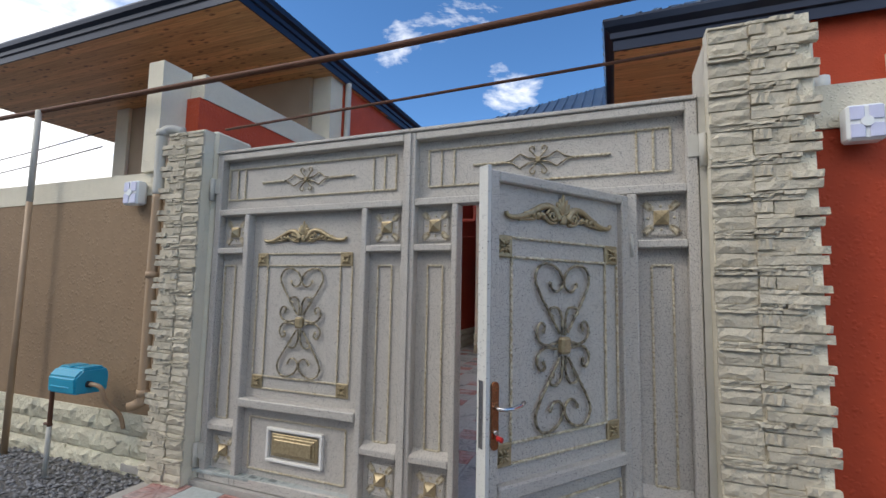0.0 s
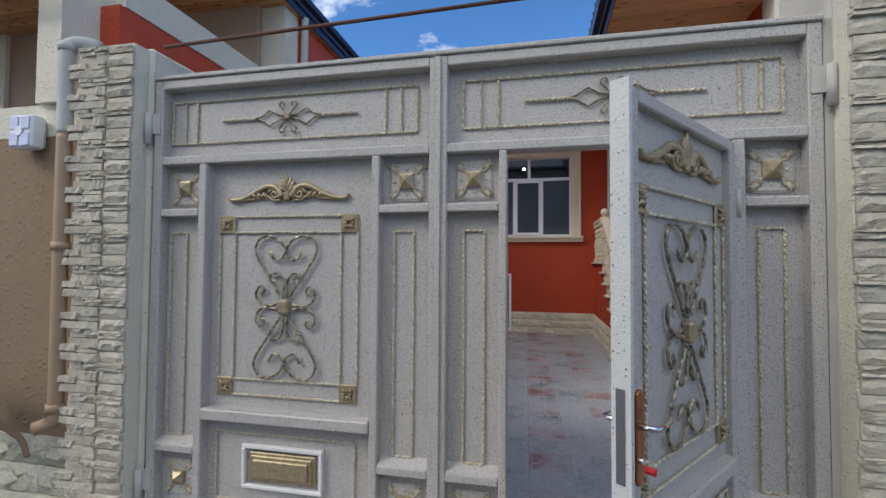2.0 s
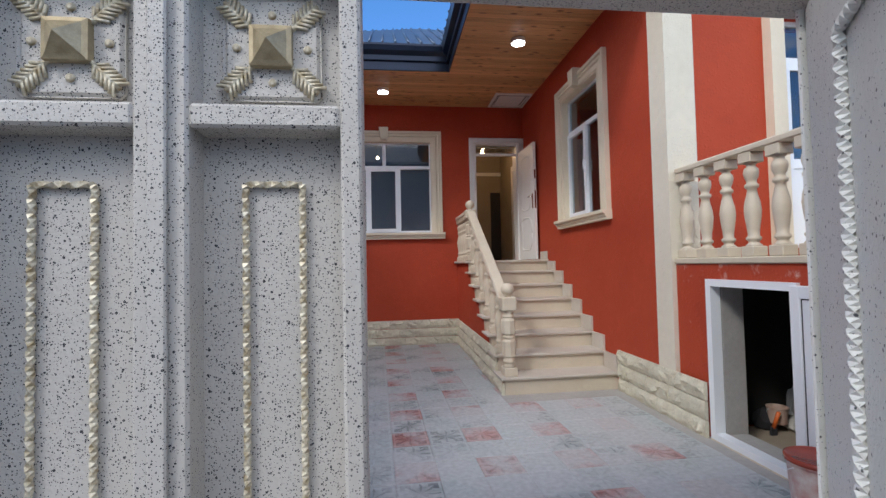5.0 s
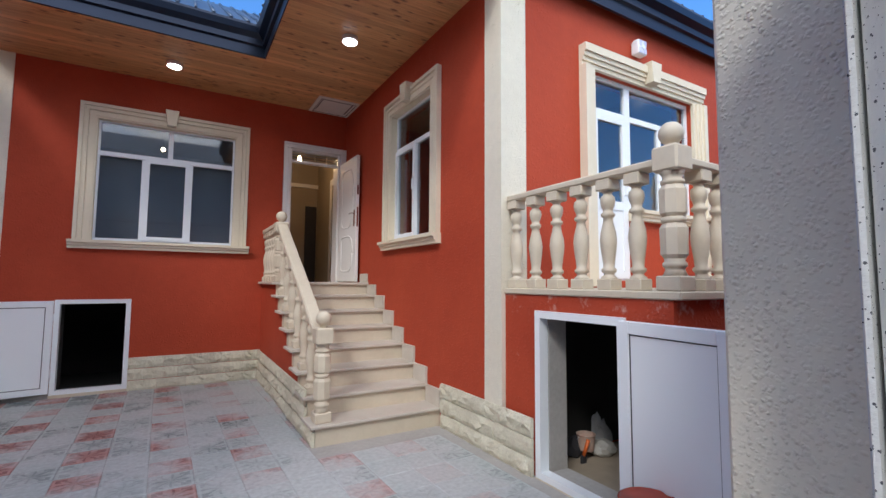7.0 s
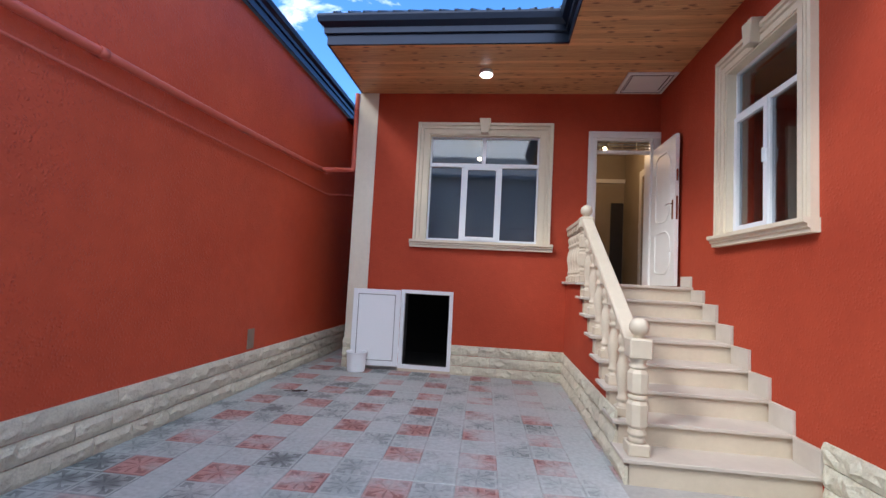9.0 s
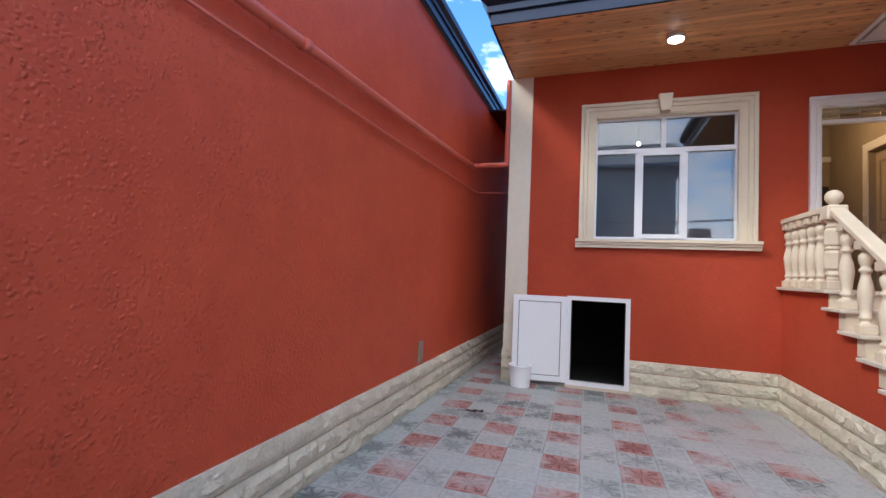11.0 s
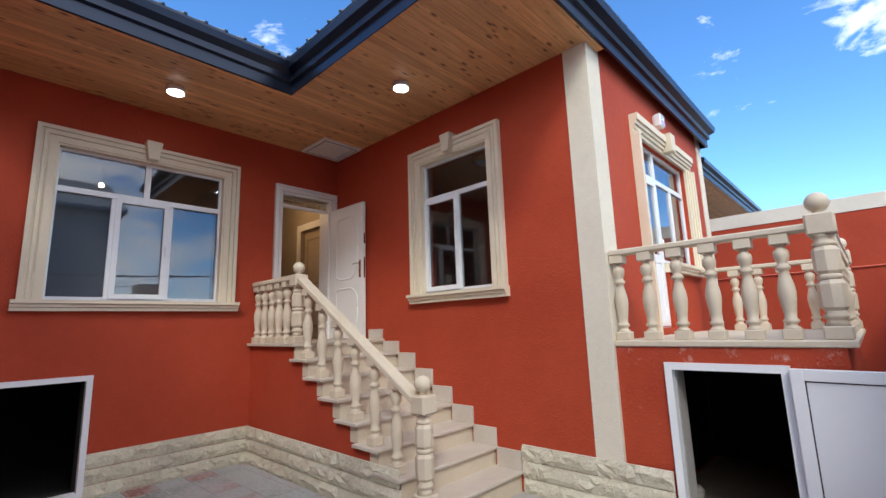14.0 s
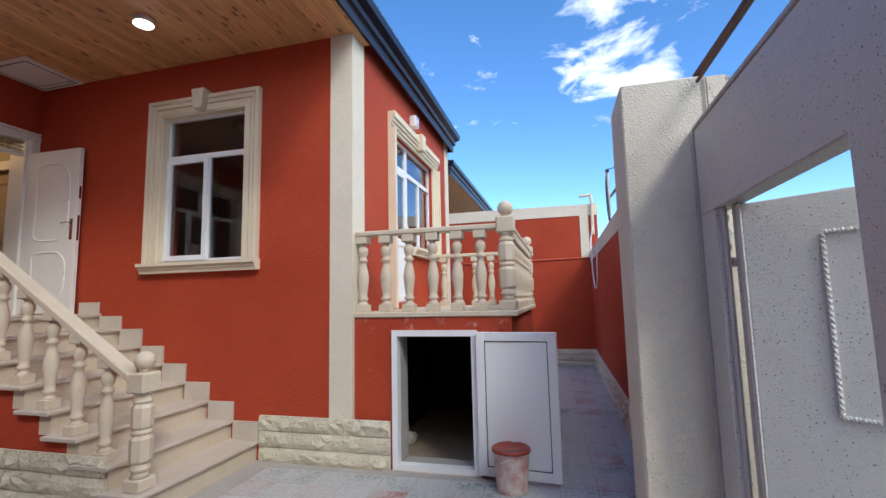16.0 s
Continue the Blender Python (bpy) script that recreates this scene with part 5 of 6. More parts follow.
def main_panel(parent, cx, y, cut=0.86):
    """Rope border with corner plaques, scrollwork and crest round the axis cx."""
    xo, xi = 0.435, 0.335
    for z in (0.765, 0.855, 1.705, 1.797):
        part("rope_moulding", rope(bmesh.new(), (cx - xi, y - 0.008, z), (cx + xi, y - 0.008, z)), ROPE, parent, flat=False)
    for s in (-1, 1):
        for x in (xo, xi):
            part("rope_moulding", rope(bmesh.new(), (cx + s * x, y - 0.008, cut if s < 0 and x == xo else 0.86), (cx + s * x, y - 0.008, 1.70)), ROPE, parent, flat=False)
        for z in (0.81, 1.752):
            plaque(parent, cx + s * (xo + xi) / 2, z, y)
    scrollwork(parent, cx, 1.278, y)
    crest(parent, cx, 1.903, y)


def lower_panel(parent, cx, y):
    rope_rect(parent, cx - 0.43, cx + 0.43, 0.165, 0.545, y)
    x0, x1, z0, z1 = cx - 0.25, cx + 0.25, 0.245, 0.49
    part("cartouche_frame", bevelled(boxes((x0, y - 0.03, z0, x1, y, z0 + 0.022), (x0, y - 0.03, z1 - 0.022, x1, y, z1), (x0, y - 0.03, z0 + 0.022, x0 + 0.022, y, z1 - 0.022), (x1 - 0.022, y - 0.03, z0 + 0.022, x1, y, z1 - 0.022)), 0.004), WHITE, parent, "white painted frame")
    bm = bmesh.new()
    for k, (m, d) in enumerate(((0.045, 0.02), (0.062, 0.032), (0.082, 0.046))):
        box(bm, x0 + m, y - d, z0 + m * 0.9, x1 - m, y, z1 - m * 0.9)
    part("cartouche", bevelled(bm, 0.005), GOLD, parent, "stepped gilt cartouche")


def spear(parent, cx, z, y):
    for s in (-1, 1):
        part("twisted_bar", rope(bmesh.new(), (cx + s * 0.21, y - 0.012, z), (cx + s * 0.43, y - 0.012, z), 0.0095), ROPE, parent, flat=False)
        bm = bmesh.new()
        for v in (-1, 1):
            tube(bm, [(cx + s * 0.21, y - 0.012, z), (cx + s * 0.17, y - 0.012, z + v * 0.01), (cx + s * 0.115, y - 0.012, z + v * 0.048), (cx + s * 0.06, y - 0.012, z + v * 0.015), (cx + s * 0.01, y - 0.012, z + v * 0.006)], 0.0055, 6)
        part("spear_loop", bm, SCROLL, parent)
        for v in (-1, 1):
            path = curve([(cx + s * a, y - 0.014, z + v * b) for a, b in ((0.005, 0.01), (0.03, 0.04), (0.055, 0.07), (0.04, 0.09), (0.022, 0.08), (0.028, 0.065))], 0.006)
            part("small_curl", tube(bmesh.new(), path, 0.005, 6), SCROLL, parent)
    part("binding", bevelled(boxes((cx - 0.014, y - 0.03, z - 0.016, cx + 0.014, y, z + 0.016)), 0.004), GOLD, parent)


def gate():
    y, d = YG, 0.10
    yp = y + 0.07
    BM = boss_meshes()
    for side in ("left", "right"):
        if side == "left":
            th = thing("gate_leaf", "closed speckled grey steel gate leaf with gilt bosses and scrollwork", "gate")
            xa, xb = GX0, GXM - 0.004
        else:
            th = thing("gate_leaf", "speckled grey steel gate leaf with a wicket opening and gilt bosses", "gate")
            xa, xb = GXM + 0.004, GX1
        top = 2.58
        ia, ib = (xa + 0.06, xb - 0.047) if side == "left" else (xa + 0.04, xb - 0.06)
        part("stile", bevelled(boxes((xa, y, 0.035, ia, y + d, 2.625)), 0.006), GATE, th)
        part("stile", bevelled(boxes((ib, y, 0.035, xb, y + d, 2.625)), 0.006), GATE, th)
        part("top_rail", bevelled(boxes((ia, y, 2.57, ib, y + d, 2.625)), 0.006), GATE, th)
        part("top_cap", bevelled(boxes((xa - 0.002, y - 0.012, 2.627, xb + 0.002, y + d + 0.012, 2.652)), 0.005), GATE, th)
        part("upper_rail", bevelled(boxes((ia, y, 2.11, ib, y + d, 2.16)), 0.006), GATE, th)
        cols = ((-2.65, -2.60, d), (-1.575, -1.53, d)) if side == "left" else ((-0.89, -0.85, d), (0.176, 0.23, 0.05))
        for c in cols:
            part("inner_post", bevelled(boxes((c[0], y, 0.035, c[1], y + c[2], 2.11)), 0.006), GATE, th)
        strips = ((ia, -2.65), (-1.53, ib)) if side == "left" else ((ia, -0.89), (0.23, ib))
        for a, b in strips:
            dd = 0.068 if a == 0.23 else d
            for z0, z1, nm in ((1.80, 1.845, "strip_rail"), (0.42, 0.465, "strip_rail"), (0.035, 0.10, "bottom_rail")):
                part(nm, bevelled(boxes((a, y, z0, b, y + dd, z1)), 0.006), GATE, th)
            part("ledge", prism(bmesh.new(), [(y + 0.002, 0.466), (yp, 0.466), (yp, 0.50)], "x", a + 0.002, b - 0.002), GATE, th)
            c = (a + b) / 2
            kx = min(1.0, (b - a) / 0.23)
            boss(th, c, 1.975, yp, BM, kx)
            boss(th, c, 0.26, yp, BM, kx)
            rc = {-2.65: -2.828, -1.256: -1.407}.get(round(b, 3), c)
            rope_rect(th, rc - 0.054, rc + 0.054, 0.50, 1.705, yp)
            part("panel", boxes((a, yp, 0.10, b, yp + 0.004, 2.11)), GATE, th)
        part("panel", boxes((ia, yp, 2.16, ib, yp + 0.004, 2.57)), GATE, th)
        # top ornament
        if side == "left":
            rx0, rx1, vs, cx = -2.888, -1.338, (-2.80, -2.72, -1.52, -1.43), -2.112
        else:
            rx0, rx1, vs, cx = -1.085, 0.415, (-0.99, -0.90, 0.235, 0.325), -0.335
        rope_rect(th, rx0, rx1, 2.248, 2.503, yp)
        for v in vs:
            part("rope_moulding", rope(bmesh.new(), (v, yp - 0.008, 2.255), (v, yp - 0.008, 2.495)), ROPE, th, flat=False)
        spear(th, cx, 2.375, yp)
        if side == "left":
            part("middle_rail", bevelled(boxes((-2.60, y - 0.012, 0.625, -1.575, y + d, 0.69)), 0.008), GATE, th)
            part("bottom_rail", bevelled(boxes((-2.60, y, 0.035, -1.575, y + d, 0.11)), 0.006), GATE, th)
            part("panel", boxes((-2.60, yp, 0.11, -1.575, yp + 0.004, 2.11)), GATE, th)
            main_panel(th, -2.107, yp)
            lower_panel(th, -2.108, yp)
            for hz in (2.33, 0.22):
                part("hinge", tube(bmesh.new(), [(GX0 - 0.02, y - 0.02, hz - 0.09), (GX0 - 0.02, y - 0.02, hz + 0.09)], 0.02, 10), GREY_PIPE, th)
                part("hinge_plate", boxes((GX0 - 0.01, y - 0.008, hz - 0.03, GX0 + 0.05, y - 0.001, hz + 0.09)), GREY_PIPE, th)
            part("meeting_strip", bevelled(boxes((GXM - 0.02, y - 0.014, 0.03, GXM + 0.012, y - 0.002, 2.62)), 0.003), GATE, th)
            part("back_sheet", boxes((xa + 0.01, y + d, 0.05, xb - 0.01, y + d + 0.004, 2.62)), GATE_BACK, th)
        else:
            part("stop_strip", boxes((0.128, y + 0.042, 0.08, 0.1755, y + 0.050, 2.10)), GATE_BACK, th)
            part("wicket_sill", bevelled(boxes((-0.845, y, 0.035, 0.176, y + d, 0.075)), 0.004), GATE, th)
            for hz in (2.33, 0.22):
                part("hinge", tube(bmesh.new(), [(GX1 + 0.02, y - 0.02, hz - 0.09), (GX1 + 0.02, y - 0.02, hz + 0.09)], 0.02, 10), GREY_PIPE, th)
                part("hinge_plate", boxes((GX1 - 0.05, y - 0.008, hz - 0.03, GX1 + 0.01, y - 0.001, hz + 0.09)), GREY_PIPE, th)
            part("back_sheet", boxes((xa + 0.01, y + d, 0.05, -0.85, y + d + 0.004, 2.62), (0.245, yp + 0.006, 0.05, 0.30, yp + 0.010, 2.108), (0.30, yp + 0.006, 0.05, 0.304, y + d, 2.108), (0.30, y + d, 0.05, xb - 0.01, y + d + 0.004, 2.108), (-0.85, y + d, 2.115, xb - 0.01, y + d + 0.004, 2.62)), GATE_BACK, th)
    # wicket door, hinged on its right, swung out to the street
    wd = thing("wicket_door", "open speckled grey steel wicket door with gilt crest and iron scrolls", "door", (0.185, YG + 0.005, 0.0), rz=53.2)
    # local x runs from -1.0 (free edge) to 0 (hinge); face looks to -y
    W = 1.0
    part("stile", bevelled(boxes((-W, 0, 0.075, -W + 0.055, 0.05, 2.10)), 0.006), GATE, wd)
    part("stile", bevelled(boxes((-0.055, 0, 0.075, 0, 0.05, 2.10)), 0.006), GATE, wd)
    part("top_rail", bevelled(boxes((-W + 0.055, 0, 2.05, -0.055, 0.05, 2.10)), 0.006), GATE, wd)
    part("middle_rail", bevelled(boxes((-W + 0.055, -0.012, 0.625, -0.055, 0.05, 0.69)), 0.008), GATE, wd)
    part("bottom_rail", bevelled(boxes((-W + 0.055, 0, 0.075, -0.055, 0.05, 0.14)), 0.006), GATE, wd)
    yq = 0.035
    part("panel", boxes((-W + 0.055, yq, 0.14, -0.055, yq + 0.004, 2.05)), GATE, wd)
    main_panel(wd, -0.515, yq, 1.36)
    lower_panel(wd, -0.5, yq)
    part("back_sheet", boxes((-W + 0.004, 0.052, 0.08, -0.004, 0.056, 2.095)), GATE_BACK, wd)
    for a, b in (((-0.70, 1.14), (-0.30, 1.14)), ((-0.70, 1.92), (-0.30, 1.92)), ((-0.70, 1.14), (-0.70, 1.92)), ((-0.30, 1.14), (-0.30, 1.92))):
        part("rope_moulding", rope(bmesh.new(), (a[0], 0.064, a[1]), (b[0], 0.064, b[1]), 0.011), GATE_BACK, wd, flat=False)
    part("striker_edge", boxes((-W - 0.022, -0.006, 0.075, -W - 0.002, 0.058, 2.115)), GATE_BACK, wd)
    part("lock_body", boxes((-W - 0.025, 0.012, 0.86, -W - 0.0225, 0.042, 1.15)), CHROME, wd, "steel lock face plate")
    for s, yy in ((-1, -0.001), (1, 0.057)):
        bm = bmesh.new()
        for v in range(1):
            prism(bm, [(-W + 0.028 + 0.022 * math.cos(t), 1.0 + 0.022 * math.sin(t) + (0.125 if math.sin(t) > 0 else -0.125)) for t in [2 * math.pi * k / 16 + 0.01 for k in range(16)]], "y", yy, yy + s * 0.009)
        lp = part("lock_plate", bevelled(bm, 0.002), COPPER, wd, "copper-toned lock plate")
        part("door_handle", tube(bmesh.new(), [(-W + 0.028, yy, 1.035), (-W + 0.028, yy + s * 0.045, 1.035), (-W + 0.04, yy + s * 0.055, 1.035), (-W + 0.09, yy + s * 0.055, 1.033), (-W + 0.14, yy + s * 0.05, 1.04), (-W + 0.165, yy + s * 0.045, 1.05)], 0.0095, 10), CHROME, lp)
        part("key_cylinder", tube(bmesh.new(), [(-W + 0.028, yy, 0.93), (-W + 0.028, yy + s * 0.02, 0.93)], 0.011, 10), CHROME, lp)
    part("key", bevelled(boxes((-W + 0.018, -0.055, 0.905, -W + 0.040, -0.025, 0.915), (-W + 0.024, -0.058, 0.898, -W + 0.034, -0.022, 0.92)), 0.002), material("red_key_plastic", (0.5, 0.02, 0.02), 0.35), wd, "small red key")
    for hz in (0.35, 1.75):
        part("hinge", tube(bmesh.new(), [(0.008, -0.012, hz), (0.008, -0.012, hz + 0.13)], 0.011, 8), GREY_PIPE, wd)


# ---- gate posts with stacked stone ----
def stacked(name, x0, x1, z_top, face_y, label, teeth=0.0, seed=1, flip=False):
    """A plastered pier whose street face carries repeated courses of stacked slabs."""
    rng = random.Random(seed)
    th = tagged(new(name), label, kind="structure")
    W = x1 - x0
    course = 0.186
    n = int(math.ceil((z_top + 0.03) / course))
    pat = [  # u0, u1, v0, v1, depth
        (0.00, 0.455, 0.60, 1.00, 0.026), (0.00, 0.45, 0.24, 0.59, 0.022), (0.00, 0.45, 0.15, 0.23, 0.030), (0.00, 0.43, 0.08, 0.145, 0.024), (0.00, 0.42, 0.00, 0.07, 0.033),
        (0.44, 0.62, 0.68, 0.97, 0.033), (0.62, 0.99, 0.64, 0.98, 0.015), (0.46, 0.83, 0.52, 0.63, 0.026), (0.82, 1.00, 0.56, 0.76, 0.034),
        (0.45, 0.99, 0.27, 0.51, 0.032), (0.46, 0.72, 0.19, 0.26, 0.024), (0.72, 0.95, 0.14, 0.26, 0.027), (0.40, 0.66, 0.10, 0.18, 0.034), (0.43, 0.70, 0.00, 0.09, 0.024), (0.66, 0.93, 0.00, 0.13, 0.021)]
    for c in range(n):
        for k, (u0, u1, v0, v1, dp) in enumerate(pat):
            z0, z1 = -0.03 + course * (c + v0), -0.03 + course * (c + v1)
            if z0 > z_top - 0.03:
                continue
            z1 = min(z1, z_top)
            a, b = (u0, u1) if not flip else (1 - u1, 1 - u0)
            xa, xb = x0 + a * W + rng.uniform(-0.008, 0.008), x0 + b * W + rng.uniform(-0.008, 0.008)
            if teeth and k in (8, 9):
                if flip:
                    xa -= teeth
                else:
                    xb += teeth
            shared("slab", rng.choice(ROUGH_MESHES if k < 2 else SLAB_MESHES), th, Matrix.Translation((xa, face_y, z0)) @ Matrix.Rotation(rng.uniform(-0.012, 0.012), 4, "Y") @ Matrix.Diagonal((xb - xa, dp * rng.uniform(0.8, 1.2), z1 - z0, 1)))
    return th


def posts():
    structure("gate_pier_east", bevelled(prism(bmesh.new(), [(0.585, YG), (1.045, YG), (1.045, YG + 0.10), (1.12, YG + 0.10), (1.12, 4.22), (0.60, 4.22), (0.60, YG + 0.02), (0.585, YG + 0.02)], "z", -0.08, 2.99), 0.012), CREAM, "cream stucco gate pier")
    structure("gate_pier_west", bevelled(boxes((-3.43, YG, -0.08, -2.995, 4.12, 2.84)), 0.02), CREAM, "cream stucco gate pier")
    structure("gate_pier_front_east", boxes((0.585, 3.63, -0.08, 1.035, YG - 0.002, 2.97)), CREAM, "stucco backing of the stacked stone")
    structure("gate_pier_front_west", boxes((-3.42, 3.63, -0.08, -3.02, YG - 0.002, 2.82)), CREAM, "stucco backing of the stacked stone")
    stacked("stacked_stone_east", 0.585, 1.0, 2.98, 3.632, "stacked pale split-stone facing with ragged edge on the gate pier", 0.06, 3)
    stacked("stacked_stone_west", -3.42, -3.02, 2.83, 3.632, "stacked pale split-stone facing with ragged edge on the gate pier", 0.05, 4, True)
    structure("gate_jamb_east", boxes((0.55, YG + 0.01, -0.05, 0.598, YG + 0.11, 2.64)), GREY_PIPE)


# ---- lights, pipes, small things ----
def soffit_lamp(x, y):
    th = thing("ceiling_lamp", "round flat white ceiling lamp, lit, on the pine soffit", "lamp", (x, y, SOF), "ceiling lamps of the soffit")
    bm = bmesh.new()
    lathe(bm, [(0.085, -0.055), (0.092, -0.05), (0.092, -0.001)], seg=28)
    part("housing", bm, WHITE, th)
    bm = bmesh.new()
    lathe(bm, [(0.083, -0.060), (0.083, -0.0555)], seg=28)
    part("diffuser", bm, LED, th, "lit diffuser")


# Thin dark strips draw the dark lines on the hatch frame.
DARK_BEAD = material("dark_frame_line", (0.12, 0.10, 0.08), 0.5, scale=20)


def access_hatch():
    th = thing("ceiling_hatch", "white plastic access hatch in the pine soffit", "hatch", (1.36, 10.60, SOF), rz=0)
    o, i = 0.325, 0.25
    part("frame", bevelled(boxes((-o, -o, -0.028, -i, o, -0.001), (i, -o, -0.028, o, o, -0.001), (-i, -o, -0.028, i, -i, -0.001), (-i, i, -0.028, i, o, -0.001)), 0.008), WHITE, th)
    # Dark sheet behind the flap puts the gap's shade into the colour.
    part("shadow_gap", boxes((-i, -i, -0.006, i, i, -0.001)), DARK, th)
    part("frame_bead", bevelled(boxes((-i - 0.03, -i - 0.03, -0.034, -i - 0.02, i + 0.03, -0.027), (i + 0.02, -i - 0.03, -0.034, i + 0.03, i + 0.03, -0.027), (-i - 0.02, -i - 0.03, -0.034, i + 0.02, -i - 0.02, -0.027), (-i - 0.02, i + 0.02, -0.034, i + 0.02, i + 0.03, -0.027)), 0.002), DARK_BEAD, th)
    part("flap", bevelled(boxes((-i + 0.018, -i + 0.018, -0.022, i - 0.018, i - 0.018, -0.001)), 0.01), WHITE, th)


def wall_lamp(x, y, z, rz, label, s=1.0):
    th = thing("wall_lamp", label, "wall lamp", (x, y, z), rz=rz)
    part("back_plate", bevelled(boxes((-0.075 * s, -0.02, -0.09 * s, 0.075 * s, 0, 0.09 * s)), 0.008), WHITE, th)
    part("housing", bevelled(boxes((-0.09 * s, -0.105, -0.105 * s, 0.09 * s, -0.02, 0.105 * s)), 0.012), PVC, th)
    bm = bmesh.new()
    for a in (-1, 1):
        for b in (-1, 1):
            x0, x1 = sorted((a * 0.010 * s, a * 0.078 * s))
            z0, z1 = sorted((b * 0.012 * s, b * 0.092 * s))
            box(bm, x0, -0.112, z0, x1, -0.106, z1)
    part("diffuser", bevelled(bm, 0.003), material("milky_lamp_glass", (0.66, 0.68, 0.90), 0.2), th)
    bm = tube(bmesh.new(), [(0, -0.106, 0), (0, -0.116, 0)], 0.03 * s, 14)
    part("centre_boss", bm, PVC, th)


def bucket(x, y, label, mat_in, h=0.26, r=0.125, lid=None, drips=None):
    th = thing("bucket", label, "bucket", (x, y, YARD))
    bm = bmesh.new()
    lathe(bm, [(r * 0.83, 0.0), (r * 0.86, 0.004), (r * 0.863, 0.012), (r * 0.99, h * 0.90), (r, h * 0.928), (r * 1.06, h * 0.935), (r * 1.06, h * 0.99), (r * 1.0, h * 0.99), (r * 0.95, h * 0.9), (r * 0.82, 0.02)], seg=28)
    part("body", bm, mat_in, th)
    if lid:
        bm = bmesh.new()
        lathe(bm, [(r * 1.09, h * 0.975), (r * 1.09, h + 0.012), (r * 1.02, h + 0.018), (r * 0.99, h + 0.008), (0.01, h + 0.006)], seg=28)
        part("lid", bm, lid, th, "paint-smeared red lid")
    part("handle", tube(bmesh.new(), [(r * 1.07 * math.cos(a), r * 1.07 * math.sin(a) * 0.75, h * 0.90 - 0.07 * math.sin(a)) for a in [math.pi * k / 14 for k in range(15)]], 0.003, 6), PVC, th)
    return th


LEAF = material("dry_dark_leaf", (0.06, 0.045, 0.035), 0.8, scale=30.0)


def pipes():
    th = thing("gas_pipe", "red painted gas pipe along the neighbour's wall", "pipe")
    x = XL + 0.07
    part("thick_run", tube(bmesh.new(), curve([(x, 4.3, 2.86), (x, 6.5, 2.94), (x, 8.4, 3.005), (x, 10.0, 3.075), (x, 10.85, 3.125), (x + 0.04, 10.97, 3.135), (-3.2, 10.99, 3.14), (-2.97, 10.99, 3.14), (-2.935, 10.99, 3.18), (-2.935, 10.99, 3.5), (-2.935, 10.99, 4.38)], 0.08), 0.036, 12), PIPE_RED, th)
    part("thin_run", tube(bmesh.new(), [(x - 0.035, 4.3, 2.76), (x - 0.035, 8.0, 2.77), (x - 0.035, 11.25, 2.80), (x, 11.35, 2.80), (-2.87, 11.4, 2.80)], 0.011, 8), PIPE_RED, th)
    for y in (5.2, 6.7, 8.2, 9.7, 11.2):
        part("bracket", tube(bmesh.new(), [(XL, y, 2.94 + 0.04 * (y - 6.5)), (x, y, 2.935 + 0.04 * (y - 6.5))], 0.009, 6), PIPE_RED, th)
    part("coupling", tube(bmesh.new(), [(x, 6.90, 2.955), (x, 6.97, 2.957)], 0.044, 12), PIPE_RED, th)
    th = thing("overhead_pipe", "long rusty brown steel pipe crossing above the gate", "pipe")
    part("pipe", tube(bmesh.new(), [(-9.0, 3.6, 3.29), (-6.0, 3.6, 3.25), (-1.5, 3.6, 3.20), (0.4, 3.6, 3.22), (2.0, 3.6, 3.30), (7.0, 3.6, 3.6)], 0.024, 12), PIPE_RUST, th)
    th = thing("overhead_conduit", "thin rusty steel conduit from pier to pier above the gate", "pipe")
    part("pipe", tube(bmesh.new(), [(-2.96, 3.78, 2.86), (0.58, 3.78, 2.945)], 0.011, 8), PIPE_RUST, th)
    th = thing("pipe_post", "thin painted steel post carrying the overhead pipe", "post", (-5.22, 3.58, -0.08))
    part("upper_post", tube(bmesh.new(), [(0, 0, 2.40), (0, 0, 3.32)], 0.027, 12), GREY_PIPE, th)
    part("lower_post", tube(bmesh.new(), [(0, 0, 0), (0, 0, 2.40)], 0.027, 12), BROWN_PIPE, th)
    th = thing("drain_pipe", "plastic drain pipe, grey above and tan below, beside gate pier", "pipe", (-3.50, 3.62, 0))
    part("upper_pipe", tube(bmesh.new(), curve([(0.13, 0.10, 2.86), (0.05, 0.04, 2.87), (0.0, 0.0, 2.80), (0.0, 0.0, 2.4), (0.0, 0.0, 2.30)], 0.03), 0.042, 14), GREY_PIPE, th)
    part("lower_pipe", tube(bmesh.new(), curve([(0.0, 0.0, 2.30), (0.0, 0.0, 1.4), (0.0, 0.0, 0.66), (-0.01, -0.02, 0.58), (-0.07, -0.06, 0.55)], 0.03), 0.040, 14), BROWN_PIPE, th)
    for z in (2.83, 1.62, 0.66):
        part("pipe_collar", tube(bmesh.new(), [(0, 0, z - 0.025), (0, 0, z + 0.025)], 0.048, 14), GREY_PIPE if z > 2.3 else BROWN_PIPE, th)
    th = thing("meter_box", "cyan plastic gas meter cover on a short bent pipe", "meter box", (-4.04, 3.45, 0.76))
    bm = bmesh.new()
    prism(bm, [(-0.12, -0.10), (0.13, -0.11), (0.14, 0.03), (0.11, 0.09), (-0.07, 0.09), (-0.125, 0.03)], "x", -0.17, 0.17)
    part("cover", bevelled(bm, 0.014, 2), CYAN, th)
    part("cover_ridge", bevelled(boxes((-0.15, -0.05, 0.09, -0.02, 0.09, 0.102), (0.02, -0.05, 0.09, 0.15, 0.09, 0.102)), 0.004), CYAN, th)
    part("cover_lip", bevelled(boxes((-0.12, -0.130, -0.055, 0.10, -0.121, -0.043)), 0.003), CYAN, th)
